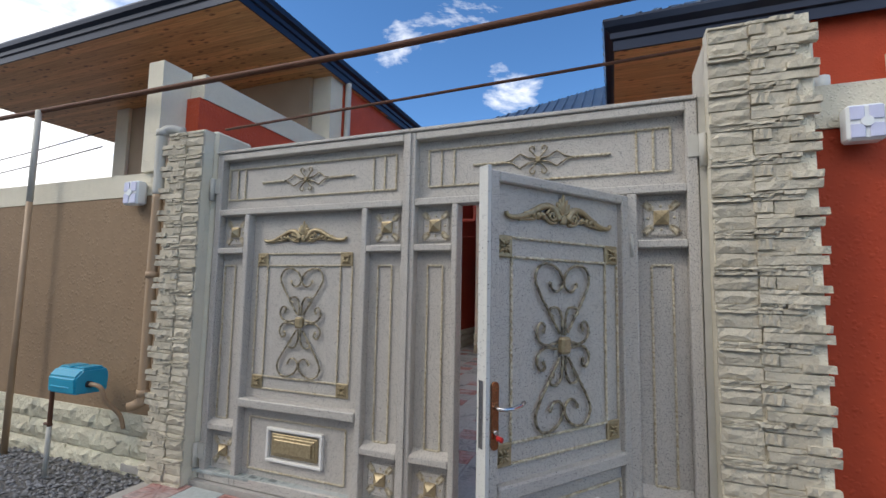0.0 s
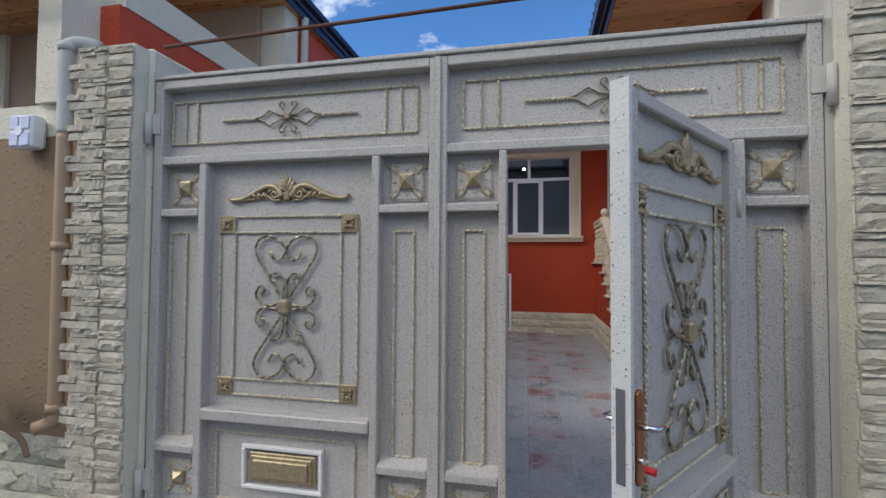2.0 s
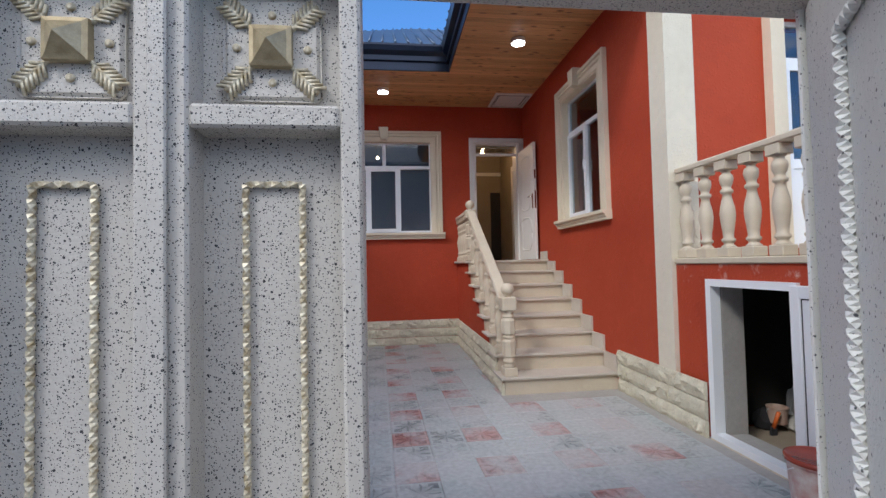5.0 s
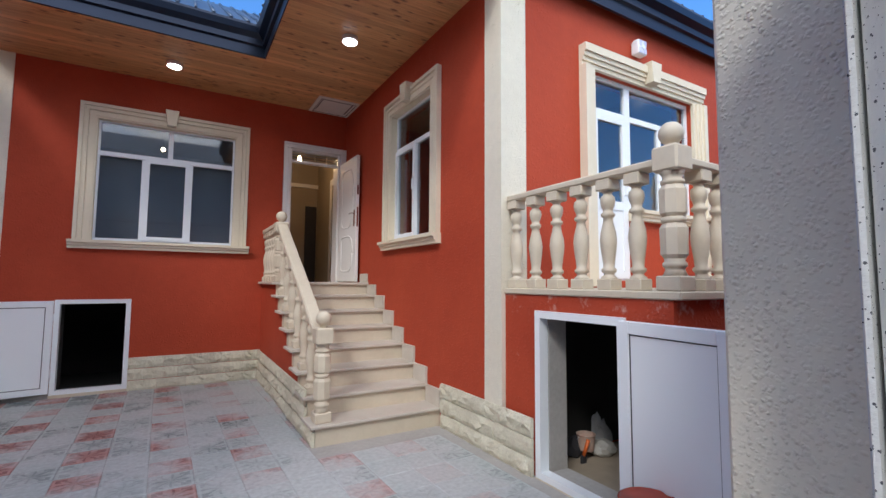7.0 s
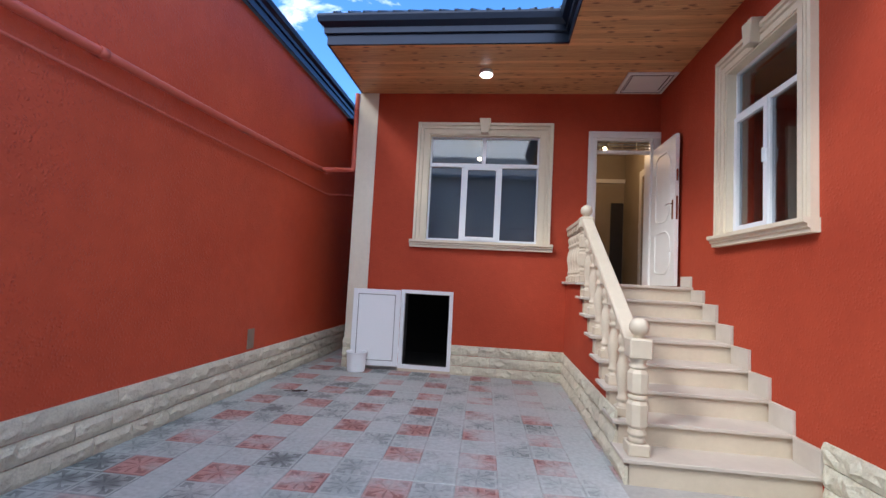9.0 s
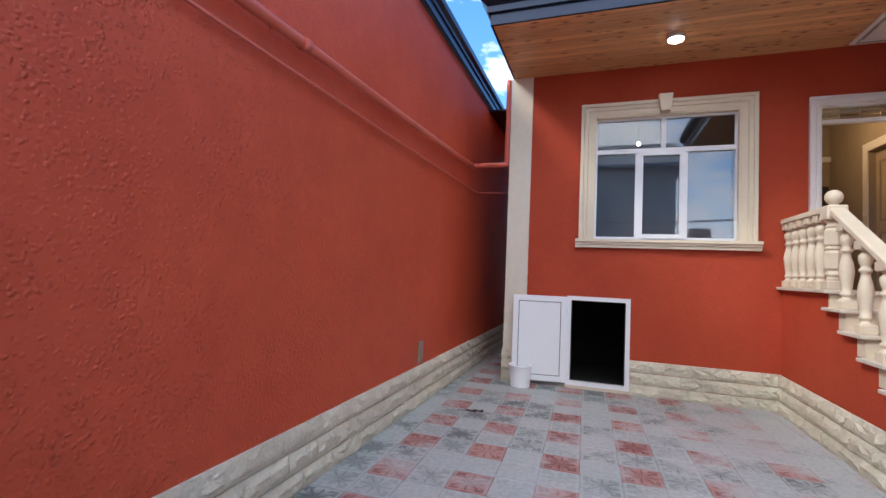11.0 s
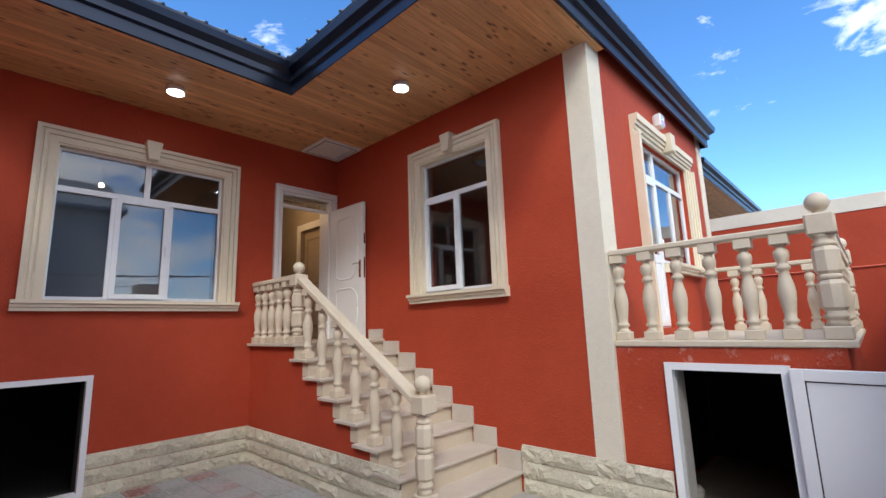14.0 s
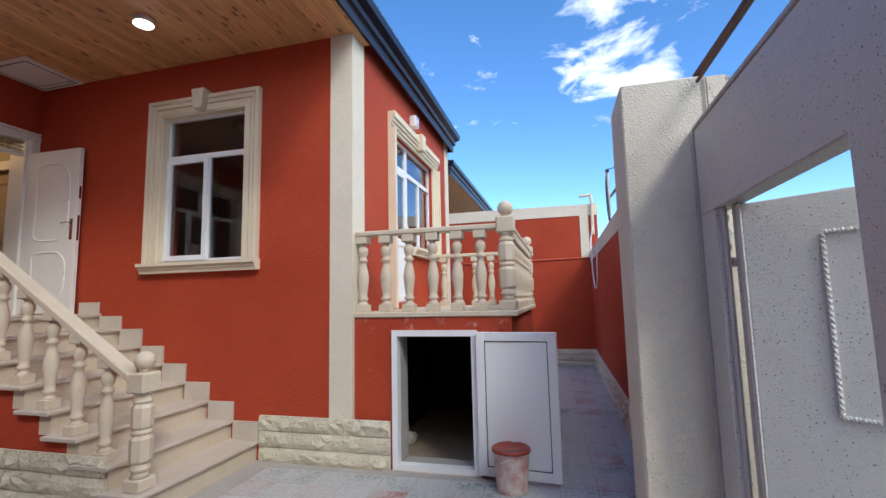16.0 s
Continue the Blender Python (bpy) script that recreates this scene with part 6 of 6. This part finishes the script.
    part("inlet_pipe", tube(bmesh.new(), curve([(-0.17, -0.05, 0.0), (-0.215, -0.05, 0.0), (-0.225, -0.05, -0.05), (-0.225, -0.05, -0.40)], 0.02), 0.017, 8), PIPE_RUST, th)
    part("inlet_stub", tube(bmesh.new(), [(-0.225, -0.05, -0.40), (-0.225, -0.05, -0.82)], 0.019, 8), GREY_PIPE, th)
    part("valve", tube(bmesh.new(), [(-0.29, -0.05, -0.385), (-0.20, -0.05, -0.385)], 0.012, 6), PIPE_RUST, th)
    part("outlet_pipe", tube(bmesh.new(), curve([(0.17, -0.02, -0.03), (0.27, -0.02, -0.03), (0.30, 0.0, -0.06), (0.30, 0.04, -0.16), (0.30, 0.16, -0.30), (0.30, 0.20, -0.42)], 0.02), 0.017, 8), BROWN_PIPE, th)
    part("nut", tube(bmesh.new(), [(0.165, -0.02, -0.03), (0.195, -0.02, -0.03)], 0.028, 6), DARK, th)
    # white hoses on the end wall and a cable mast
    th = thing("hose", "thin white hose hanging from the street wall", "hose")
    part("hose_line", tube(bmesh.new(), curve([(7.55, 3.98, 3.05), (7.5, 4.03, 2.7), (7.1, 4.05, 2.1), (6.6, 4.05, 1.75), (6.2, 4.04, 1.9), (6.1, 4.03, 2.3), (6.05, 3.99, 2.66)], 0.05), 0.012, 8), PVC, th)
    th = thing("downpipe", "pale plastic downpipe at the corner of the end wall", "pipe", (8.12, 3.93, 0.33))
    part("pipe", tube(bmesh.new(), curve([(0.0, 0.25, 3.52), (0, 0.06, 3.53), (0, 0, 3.47), (0, 0, 2.64)], 0.04), 0.035, 10), TRIM, th)
    th = thing("cable_mast", "grey steel mast with hanging black cables above the street wall", "mast", (4.9, 3.9, 2.60))
    part("pole", tube(bmesh.new(), [(0, 0, 0), (0, 0, 0.95)], 0.022, 8), GREY_PIPE, th)
    for k, (dx, sag) in enumerate(((0.10, 0.1), (-0.08, 0.05), (0.05, 0.2))):
        part("cable", tube(bmesh.new(), curve([(0, 0, 0.95), (dx, 0.02, 0.8), (dx * 1.1, 0.02, 0.4), (dx * 0.5, 0.0, 0.02)], 0.05), 0.007, 6), DARK, th)
    part("lead_in_cable", tube(bmesh.new(), curve([(0, 0, 0.96), (-0.3, -0.5, 1.05), (-1.5, -1.8, 1.6)], 0.15), 0.007, 6), DARK, th)
    part("insulator", tube(bmesh.new(), [(-0.04, 0, 0.93), (0.04, 0, 0.95)], 0.03, 8), DARK, th)
    th = thing("rain_pipe", "white plastic rain pipe beside the neighbour's column", "pipe", (XL + 0.05, 6.36, 3.51))
    part("pipe", tube(bmesh.new(), curve([(0, 0, 0), (0, 0, 0.70), (0, 0, 0.93)], 0.05), 0.045, 12), GREY_PIPE, th)
    th = thing("thin_pipe", "thin red painted pipe along the end wall", "pipe")
    part("pipe", tube(bmesh.new(), [(8.18, 4.02, 2.46), (8.18, 9.0, 2.40)], 0.014, 8), PIPE_RED, th)
    th = thing("siren", "small white alarm siren with a blue lens above the street wall", "siren", (1.20, 4.0, 2.62))
    part("base", tube(bmesh.new(), [(0, 0, 0.06), (0, 0, 0.15)], 0.045, 16), WHITE, th)
    part("lens", tube(bmesh.new(), [(0, 0, 0.0), (0, 0, 0.06)], 0.036, 16), material("blue_lens", (0.01, 0.04, 0.35), 0.1), th)
    th = thing("vent_cover", "small grey metal cover plate low on the neighbour's wall", "cover", (XL, 9.32, 0.66))
    part("plate", bevelled(boxes((0, -0.07, -0.12, 0.015, 0.07, 0.12)), 0.004), material("weathered_plate", (0.3, 0.22, 0.16), 0.7), th)


def yard_bits():
    th = thing("dry_leaf", "crumpled dark dry leaf lying on the paving tiles", "leaf", (-2.86, 9.36, YARD))
    rng = random.Random(21)
    for k, (dx, dy, rot) in enumerate(((0.0, 0.0, 0.3), (0.055, 0.02, 1.2), (-0.06, -0.012, 2.4))):
        bm = bmesh.new()
        ring = []
        for i in range(10):
            a = 2 * math.pi * i / 10
            r = 0.055 * (1.0 - 0.45 * abs(math.sin(a))) * rng.uniform(0.8, 1.2)
            ring.append(bm.verts.new((dx + r * math.cos(a + rot), dy + 0.6 * r * math.sin(a + rot), 0.006 + rng.uniform(0.0, 0.028))))
        mid = bm.verts.new((dx, dy, 0.008))
        for i in range(10):
            bm.faces.new((ring[i], ring[(i + 1) % 10], mid))
        ob = part("blade", bm, LEAF, th)
        ob.modifiers.new("thick", "SOLIDIFY").thickness = 0.0015
    part("stalk", tube(bmesh.new(), [(-0.06, 0.0, 0.01), (-0.12, -0.03, 0.015), (-0.17, -0.025, 0.006)], 0.003, 5), LEAF, th)
    for z in (2.14, 1.73):
        th = thing("anchor_bolt", "small grey painted anchor bolt in the inner jamb of the gate", "bolt", (0.598, 3.875, z), "anchor bolts of the gate jamb", rz=90)
        part("shank", tube(bmesh.new(), [(0, 0, 0), (0, 0.030, 0)], 0.006, 8), CHROME, th)
        part("nut", tube(bmesh.new(), [(0, 0.010, 0), (0, 0.020, 0)], 0.013, 6, smooth=False), GREY_PIPE, th)


def power_lines():
    for i, (a, b) in enumerate((((-60, 14, 9.5), (-9, 6.5, 4.4)), ((-60, 14, 8.8), (-9, 6.5, 4.1)))):
        th = thing("power_line", "thin black overhead wire across the street", "wire", group="overhead wires")
        a, b = Vector(a), Vector(b)
        part("wire", tube(bmesh.new(), [a.lerp(b, k / 16) - Vector((0, 0, 1.2 * 4 * (k / 16) * (1 - k / 16))) for k in range(17)], 0.012, 5), DARK, th)


def interiors():
    # rooms behind the openings, so that the glass and the open door look into real depth
    structure("room_hall_floor", boxes((-2.58, YB + 0.25, LANDING - 0.1, 5.6, 15.2, LANDING - 0.01)), TREAD)
    structure("room_hall_ceiling", boxes((-2.58, YB + 0.25, 4.2, 5.6, 15.2, 4.25)), ROOM)
    structure("wall_hall_west", boxes((0.55, YB + 0.25, LANDING, 0.65, 15.2, 4.2)), ROOM, "cream plastered hall wall")
    structure("wall_hall_east", wall_y(bmesh.new(), YB + 0.25, 13.6, 1.92, 2.06, LANDING, 4.2, ((11.70, 12.48, LANDING, 3.50),)), ROOM, "cream plastered hall wall with a doorway")
    structure("wall_hall_end", boxes((0.65, 13.6, LANDING, 1.92, 13.7, 4.2)), ROOM, "cream plastered hall wall")
    structure("trim_hall", boxes((0.65, 13.56, 3.62, 1.92, 13.598, 3.70), (1.905, 12.48, LANDING, 1.919, 12.60, 3.62), (1.905, 11.58, 3.50, 1.919, 12.48, 3.62), (1.905, 11.58, LANDING, 1.919, 11.70, 3.50)), WHITE, "pale cornice and door casing of the hall")
    # Flat panel: the doorway's darkness is in its colour, with no opening behind.
    structure("wall_hall_door", boxes((1.655, 13.57, LANDING, 1.895, 13.597, 3.21)), DARK, "flat near-black panel drawn for the inner doorway at the end of the hall")
    th = thing("interior_door", "closed tan panelled door inside the hall", "door", (2.0, 11.702, LANDING))
    part("slab", bevelled(boxes((0.0, 0.0, 0.0, 0.04, 0.776, 1.95)), 0.003), material("tan_door_paint", (0.50, 0.40, 0.28), 0.5, scale=5.0), th)
    for z0, z1 in ((0.2, 0.80), (0.95, 1.8)):
        part("moulding", bevelled(boxes((-0.010, 0.12, z0, -0.001, 0.676, z0 + 0.03), (-0.010, 0.12, z1 - 0.03, -0.001, 0.676, z1), (-0.010, 0.12, z0 + 0.03, -0.001, 0.15, z1 - 0.03), (-0.010, 0.646, z0 + 0.03, -0.001, 0.676, z1 - 0.03)), 0.003), ROOM, th)
    structure("room_west_back", boxes((-2.55, 14.6, LANDING, 0.55, 14.7, 4.2)), ROOM_DARK)
    structure("room_west_blind", boxes((-1.75, YB + 0.27, 2.0, -0.05, YB + 0.285, 3.27)), ROOM_DARK, "dim blind behind the lower panes")
    structure("room_east_floor", boxes((XR + 0.25, YF + 0.25, LANDING - 0.1, 5.62, YB + 0.2, LANDING)), TREAD)
    structure("room_east_ceiling", boxes((XR + 0.25, YF + 0.25, 4.15, 5.62, YB + 0.2, 4.2)), ROOM_DARK)
    structure("room_east_wall", boxes((XR + 0.25, YB - 0.1, LANDING, 5.62, YB + 0.0, 4.15)), ROOM)
    structure("room_east_partition", boxes((4.7, YF + 0.25, LANDING, 4.8, YB - 0.1, 4.15)), ROOM)
    th = thing("ceiling_rose", "round beige plaster ceiling rose inside the room", "ceiling rose", (3.1, 8.7, 4.15))
    bm = bmesh.new()
    lathe(bm, [(0.45, 0.0), (0.44, -0.03), (0.36, -0.035), (0.33, -0.02), (0.18, -0.02), (0.15, -0.045), (0.05, -0.05)], seg=32)
    part("rose", bm, ROOM, th)
    for x, y, z in ((-1.035, 13.0, 3.91), (1.18, 12.15, 3.90)):
        th = thing("hanging_bulb", "lit warm bulb hanging from the ceiling indoors", "lamp", (x, y, z), "bulbs indoors")
        bm = bmesh.new()
        lathe(bm, [(0.035 * math.sin(a), -0.035 * math.cos(a)) for a in [math.pi * (0.05 + 0.9 * k / 8) for k in range(9)]], seg=12)
        part("bulb", bm, WARM_LED, th)
        part("cord", tube(bmesh.new(), [(0, 0, 0.03), (0, 0, 4.2 - z)], 0.004, 5), DARK, th)
    lamp = new("hall_light", bpy.data.lights.new("hall_light", "POINT"))
    lamp.data.energy, lamp.data.color, lamp.data.shadow_soft_size = 4, (1.0, 0.62, 0.30), 0.06
    lamp.location = (1.18, 12.15, 3.80)
    th = thing("light_switch", "small white light switch on the hall door casing", "light switch", (1.903, 12.54, 2.62))
    part("plate", bevelled(boxes((-0.010, -0.04, -0.04, 0.0, 0.04, 0.04)), 0.003), WHITE, th)
    part("rocker", bevelled(boxes((-0.014, -0.02, -0.028, -0.0105, 0.02, 0.028)), 0.001), PVC, th)
    # cellars, their walls near-black in place of shade
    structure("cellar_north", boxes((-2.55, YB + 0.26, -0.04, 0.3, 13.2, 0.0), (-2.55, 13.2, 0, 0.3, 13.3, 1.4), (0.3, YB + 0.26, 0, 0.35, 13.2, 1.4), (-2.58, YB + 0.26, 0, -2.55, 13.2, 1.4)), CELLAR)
    structure("reveal_cellar_east", boxes((1.80, 6.194, 0.10, 1.985, 6.2095, 1.295), (1.80, 5.4815, 0.10, 1.985, 5.497, 1.295), (1.80, 5.497, 1.28, 1.985, 6.194, 1.2945), (1.80, 5.497, 0.1005, 1.985, 6.194, 0.114)), CONCRETE, "raw plastered reveal of the cellar door")
    structure("reveal_cellar_north", boxes((-1.297, 11.065, 0.13, -1.2815, 11.255, 1.255), (-1.9895, 11.065, 0.13, -1.974, 11.255, 1.255), (-1.974, 11.065, 0.1305, -1.297, 11.255, 0.145), (-1.974, 11.065, 1.24, -1.297, 11.255, 1.2545)), CELLAR, "reveal of the cellar hatch, coloured near-black as shade")
    structure("concrete_foot", boxes((-2.58, 10.985, -0.02, -2.04, YB - 0.001, 0.19)), CONCRETE, "bare concrete foot of the wall under the hatch leaf")
    structure("cellar_floor", boxes((1.98, 5.30, -0.02, 5.6, 6.62, 0.0), (2.0, 6.92, -0.02, 5.6, 10.9, 0.0)), CELLAR_FLOOR, "dusty concrete cellar floor")
    structure("cellar_walls", boxes((1.98, YF - 0.01, 0.0, 4.36, YF - 0.004, 1.46), (1.985, 5.301, 1.43, 4.36, 6.64, 1.46), (1.985, 5.301, 0, 4.36, 5.31, 1.43), (4.36, 5.31, 0, 4.368, 6.64, 1.43)), CELLAR, "cellar walls coloured near-black as unlit depth")


def cellar_things():
    th = thing("cement_sack", "slumped pale cement sack on the cellar floor", "sack", (2.70, 6.46, 0))
    bm = bmesh.new()
    bmesh.ops.create_icosphere(bm, subdivisions=3, radius=1.0)
    for v in bm.verts:
        n = noise.noise(v.co * 2.2) * 0.22
        v.co = Vector((v.co.x * 0.13 * (1 + n), v.co.y * 0.11 * (1 + n), max(v.co.z, -0.75) * 0.075 * (1 + n) + 0.057))
    part("sack", bm, material("sack_paper", (0.50, 0.48, 0.44), 0.9, bump=0.3), th)
    th = thing("plastic_sheet", "crumpled clear plastic bag against the cellar wall", "plastic bag", (2.78, 6.54, 0))
    bm = bmesh.new()
    bmesh.ops.create_icosphere(bm, subdivisions=3, radius=1.0)
    for v in bm.verts:
        n = noise.noise(v.co * 2.4) * 0.28
        v.co = Vector((v.co.x * (0.11 - 0.05 * v.co.z) * (1 + n) - 0.05 * v.co.z, v.co.y * 0.06 * (1 + n), (v.co.z + 0.9) * 0.17 * (1 + n)))
    part("bag", bm, material("grey_film", (0.30, 0.30, 0.30), 0.5, scale=9.0, bump=0.5, bump_scale=20), th)
    b = bucket(2.50, 6.47, "small paint tub with an orange brush handle in the cellar", material("tub_plastic", (0.55, 0.42, 0.34), 0.5, dark=(0.35, 0.1, 0.07), scale=9), 0.14, 0.08)
    th = thing("paint_brush", "orange-handled paint brush leaning in the cellar", "brush", (2.39, 6.40, 0))
    part("brush_handle", tube(bmesh.new(), [(0, 0, 0.06), (0.03, -0.03, 0.2)], 0.016, 8), material("orange_plastic", (0.75, 0.16, 0.03), 0.4), th)
    part("bristles", bevelled(boxes((-0.03, -0.012, 0.0, 0.03, 0.012, 0.07)), 0.004), DARK, th)
    th = thing("black_bag", "small dark rubble bag on the cellar floor", "bag", (2.44, 6.545, 0))
    bm = bmesh.new()
    bmesh.ops.create_icosphere(bm, subdivisions=2, radius=1.0)
    for v in bm.verts:
        n = noise.noise(v.co * 2.7) * 0.3
        v.co = Vector((v.co.x * 0.10 * (1 + n), v.co.y * 0.07 * (1 + n), max(v.co.z, -0.7) * 0.11 * (1 + n) + 0.08))
    part("bag", bm, DARK, th)


def neighbour_east():
    """The next house beyond the end wall: an eave with a pine soffit."""
    structure("soffit_next_house", boxes((8.62, 7.3, 4.78, 18.0, 12.0, 4.80)), WOOD_X, "pine soffit of the next house")
    structure("wall_next_house", boxes((9.4, 8.6, 0.0, 18.0, 11.8, 4.78)), TAN)
    fascia("fascia_next_house", [(8.6, 12.0), (8.6, 7.28), (18.0, 7.28)], 4.80)


back_window()
side_window()
balcony_door()
front_door()
cellar_door(BC, "north")
cellar_door(RC, "east")
stair()
balcony()
gate()
posts()
soffit_lamp(-0.865, 10.24)
soffit_lamp(0.90, 8.47)
access_hatch()
wall_lamp(-3.86, 3.732, 2.34, 0, "square white wall lamp on the brown street wall")
wall_lamp(1.25, 3.766, 2.39, 0, "square white wall lamp with milky panes on the red wall", 0.85)
wall_lamp(3.585, YF + 0.002, 4.15, 0, "small white wall lamp above the balcony door", 0.8)
pipes()
yard_bits()
power_lines()
interiors()
cellar_things()
neighbour_east()
bucket(-2.60, 10.72, "white plastic bucket with a wire handle beside the hatch", PVC, 0.29, 0.15)
bucket(1.50, 5.14, "white bucket smeared with red paint beside the cellar door", material("paint_smeared_plastic", (0.66, 0.62, 0.58), 0.45, dark=(0.42, 0.10, 0.07), scale=9.0, mix=0.9), 0.32, 0.145, lid=material("red_paint_skin", (0.40, 0.07, 0.04), 0.25, dark=(0.20, 0.03, 0.02), scale=6.0))

# ---- gravel ----
def pebbles():
    rng = random.Random(11)
    verts, faces = [], []
    for i in range(9000):
        x, y = rng.uniform(-7.5, -3.3), rng.uniform(1.8, 3.70)
        if x > -3.46 and y > 3.26:
            continue
        s = rng.uniform(0.010, 0.026)
        z = -0.058 + rng.uniform(0, 0.022)
        a = rng.uniform(0, math.pi)
        k = len(verts)
        for dx, dy, dz in ((1, 0, 0), (0.1, 0.8, 0.15), (-0.9, 0.1, 0), (0, -0.75, 0.1), (0.1, 0.1, 0.65), (0, 0, -0.5)):
            dx, dy, dz = dx * rng.uniform(0.7, 1.2), dy * rng.uniform(0.7, 1.2), dz * rng.uniform(0.7, 1.2)
            verts.append((x + s * (dx * math.cos(a) - dy * math.sin(a)), y + s * (dx * math.sin(a) + dy * math.cos(a)), z + s * dz))
        faces += [(k, k + 1, k + 4), (k + 1, k + 2, k + 4), (k + 2, k + 3, k + 4), (k + 3, k, k + 4), (k + 1, k, k + 5), (k + 2, k + 1, k + 5), (k + 3, k + 2, k + 5), (k, k + 3, k + 5)]
    me = bpy.data.meshes.new("gravel")
    me.from_pydata(verts, [], faces)
    me.materials.append(PEBBLE)
    tagged(new("gravel", me), "loose grey crushed stone before the brown wall", "gravel", kind="stuff")


pebbles()


# ---- pavement tiles ----
def tile_mesh(mat, name):
    bm = bmesh.new()
    s, h, c = 0.1585, 0.022, 0.003
    uvl = bm.loops.layers.uv.new("UVMap")
    lo = [bm.verts.new((x * s, y * s, -h)) for x, y in ((-1, -1), (1, -1), (1, 1), (-1, 1))]
    mid = [bm.verts.new((x * s, y * s, -c)) for x, y in ((-1, -1), (1, -1), (1, 1), (-1, 1))]
    top = [bm.verts.new((x * (s - c), y * (s - c), 0)) for x, y in ((-1, -1), (1, -1), (1, 1), (-1, 1))]
    bm.faces.new(top)
    for i in range(4):
        j = (i + 1) % 4
        bm.faces.new((lo[i], lo[j], mid[j], mid[i]))
        bm.faces.new((mid[i], mid[j], top[j], top[i]))
    for f in bm.faces:
        for l in f.loops:
            l[uvl].uv = (l.vert.co.x / (2 * s) + 0.5, l.vert.co.y / (2 * s) + 0.5)
    return mesh_of(bm, name, mat)


def tiles():
    pink, grey = tile_mesh(TILE_PINK, "tile"), tile_mesh(TILE_GREY, "tile")
    yard = tagged(new("pavement"), "patterned grey and pink cast paving tiles, dusty", kind="structure")
    px, py, ox, oy = 0.2975, 0.299, -0.69, 7.85
    turn = math.radians(1.5)
    cells = []
    for i in range(-11, 32):
        for j in range(-16, 26):
            x = ox + px * i * math.cos(turn) - py * j * math.sin(turn)
            y = oy + px * i * math.sin(turn) + py * j * math.cos(turn)
            if y < 3.9 or (y > YB + 0.05 and x > -2.9) or y > 15.3:
                continue
            if x < XL + 0.05:
                continue
            if x > XR - 0.02 and (y > 5.0 or x > 8.1):
                continue
            if x > 0.50 and y < 4.3 and x < 1.15:
                continue
            if x > 0.5 and y > 7.55:
                continue
            cells.append(((x - 0.2) ** 2 + (y - 6.3) ** 2, i, j, x, y))
    cells.sort()
    rng = random.Random(3)
    verts, faces, uvs, mats = [], [], [], []
    for n, (d, i, j, x, y) in enumerate(cells):
        is_pink = i % 2 == 0 and j % 2 == 0
        rot = Matrix.Rotation(turn + math.pi / 2 * rng.randrange(4), 4, "Z") @ Matrix.Rotation(rng.uniform(-0.008, 0.008), 4, "Z")
        m = Matrix.Translation((x, y, YARD + rng.uniform(-0.0015, 0.0015))) @ rot @ Matrix.Diagonal((px / 0.32, py / 0.32, 1, 1))
        src = pink if is_pink else grey
        if n < 300:
            shared("tile", src, yard, m)
        else:
            k = len(verts)
            verts += [tuple(m @ v.co) for v in src.vertices]
            for p in src.polygons:
                faces.append([k + v for v in p.vertices])
                mats.append(0 if is_pink else 1)
                uvs += [tuple(src.uv_layers[0].data[l].uv) for l in p.loop_indices]
    me = bpy.data.meshes.new("outer_tiles")
    me.from_pydata(verts, [], faces)
    layer = me.uv_layers.new(name="UVMap")
    for k, u in enumerate(uvs):
        layer.data[k].uv = u
    me.materials.append(TILE_PINK)
    me.materials.append(TILE_GREY)
    for p, k in zip(me.polygons, mats):
        p.material_index = k
    tagged(new("outer_tiles", me), "patterned paving tiles farther off", "paving", kind="stuff")
    # the strip before the gate
    strip = tagged(new("pavement_strip"), "patterned red and grey tiles before the gate", kind="structure")
    for i in range(13):
        shared("tile", (pink, grey)[i % 2], strip, pose(-3.12 + 0.325 * i, 3.52, 0.0 - 0.001))


plinth_all()
tiles()

# the street front stands a little deeper and lower than the yard's own grid
STREET = Vector((0.0, 0.037, -0.035))
STREET_NAMES = ("gate_leaf", "wicket_door", "gate_pier", "stacked_stone", "gate_jamb", "pavement_strip", "pavement_apron", "ground", "gravel", "plinth_street_west", "wall_street_west", "column_neighbour_street", "overhead", "pipe_post", "drain_pipe", "meter_box", "siren")
for ob in bpy.data.objects:
    if ob.parent is None and ob.name.startswith(STREET_NAMES):
        ob.location += STREET
    elif ob.parent is None and ob.name.startswith("wall_lamp") and ob.location.y < 4.0:
        ob.location += STREET
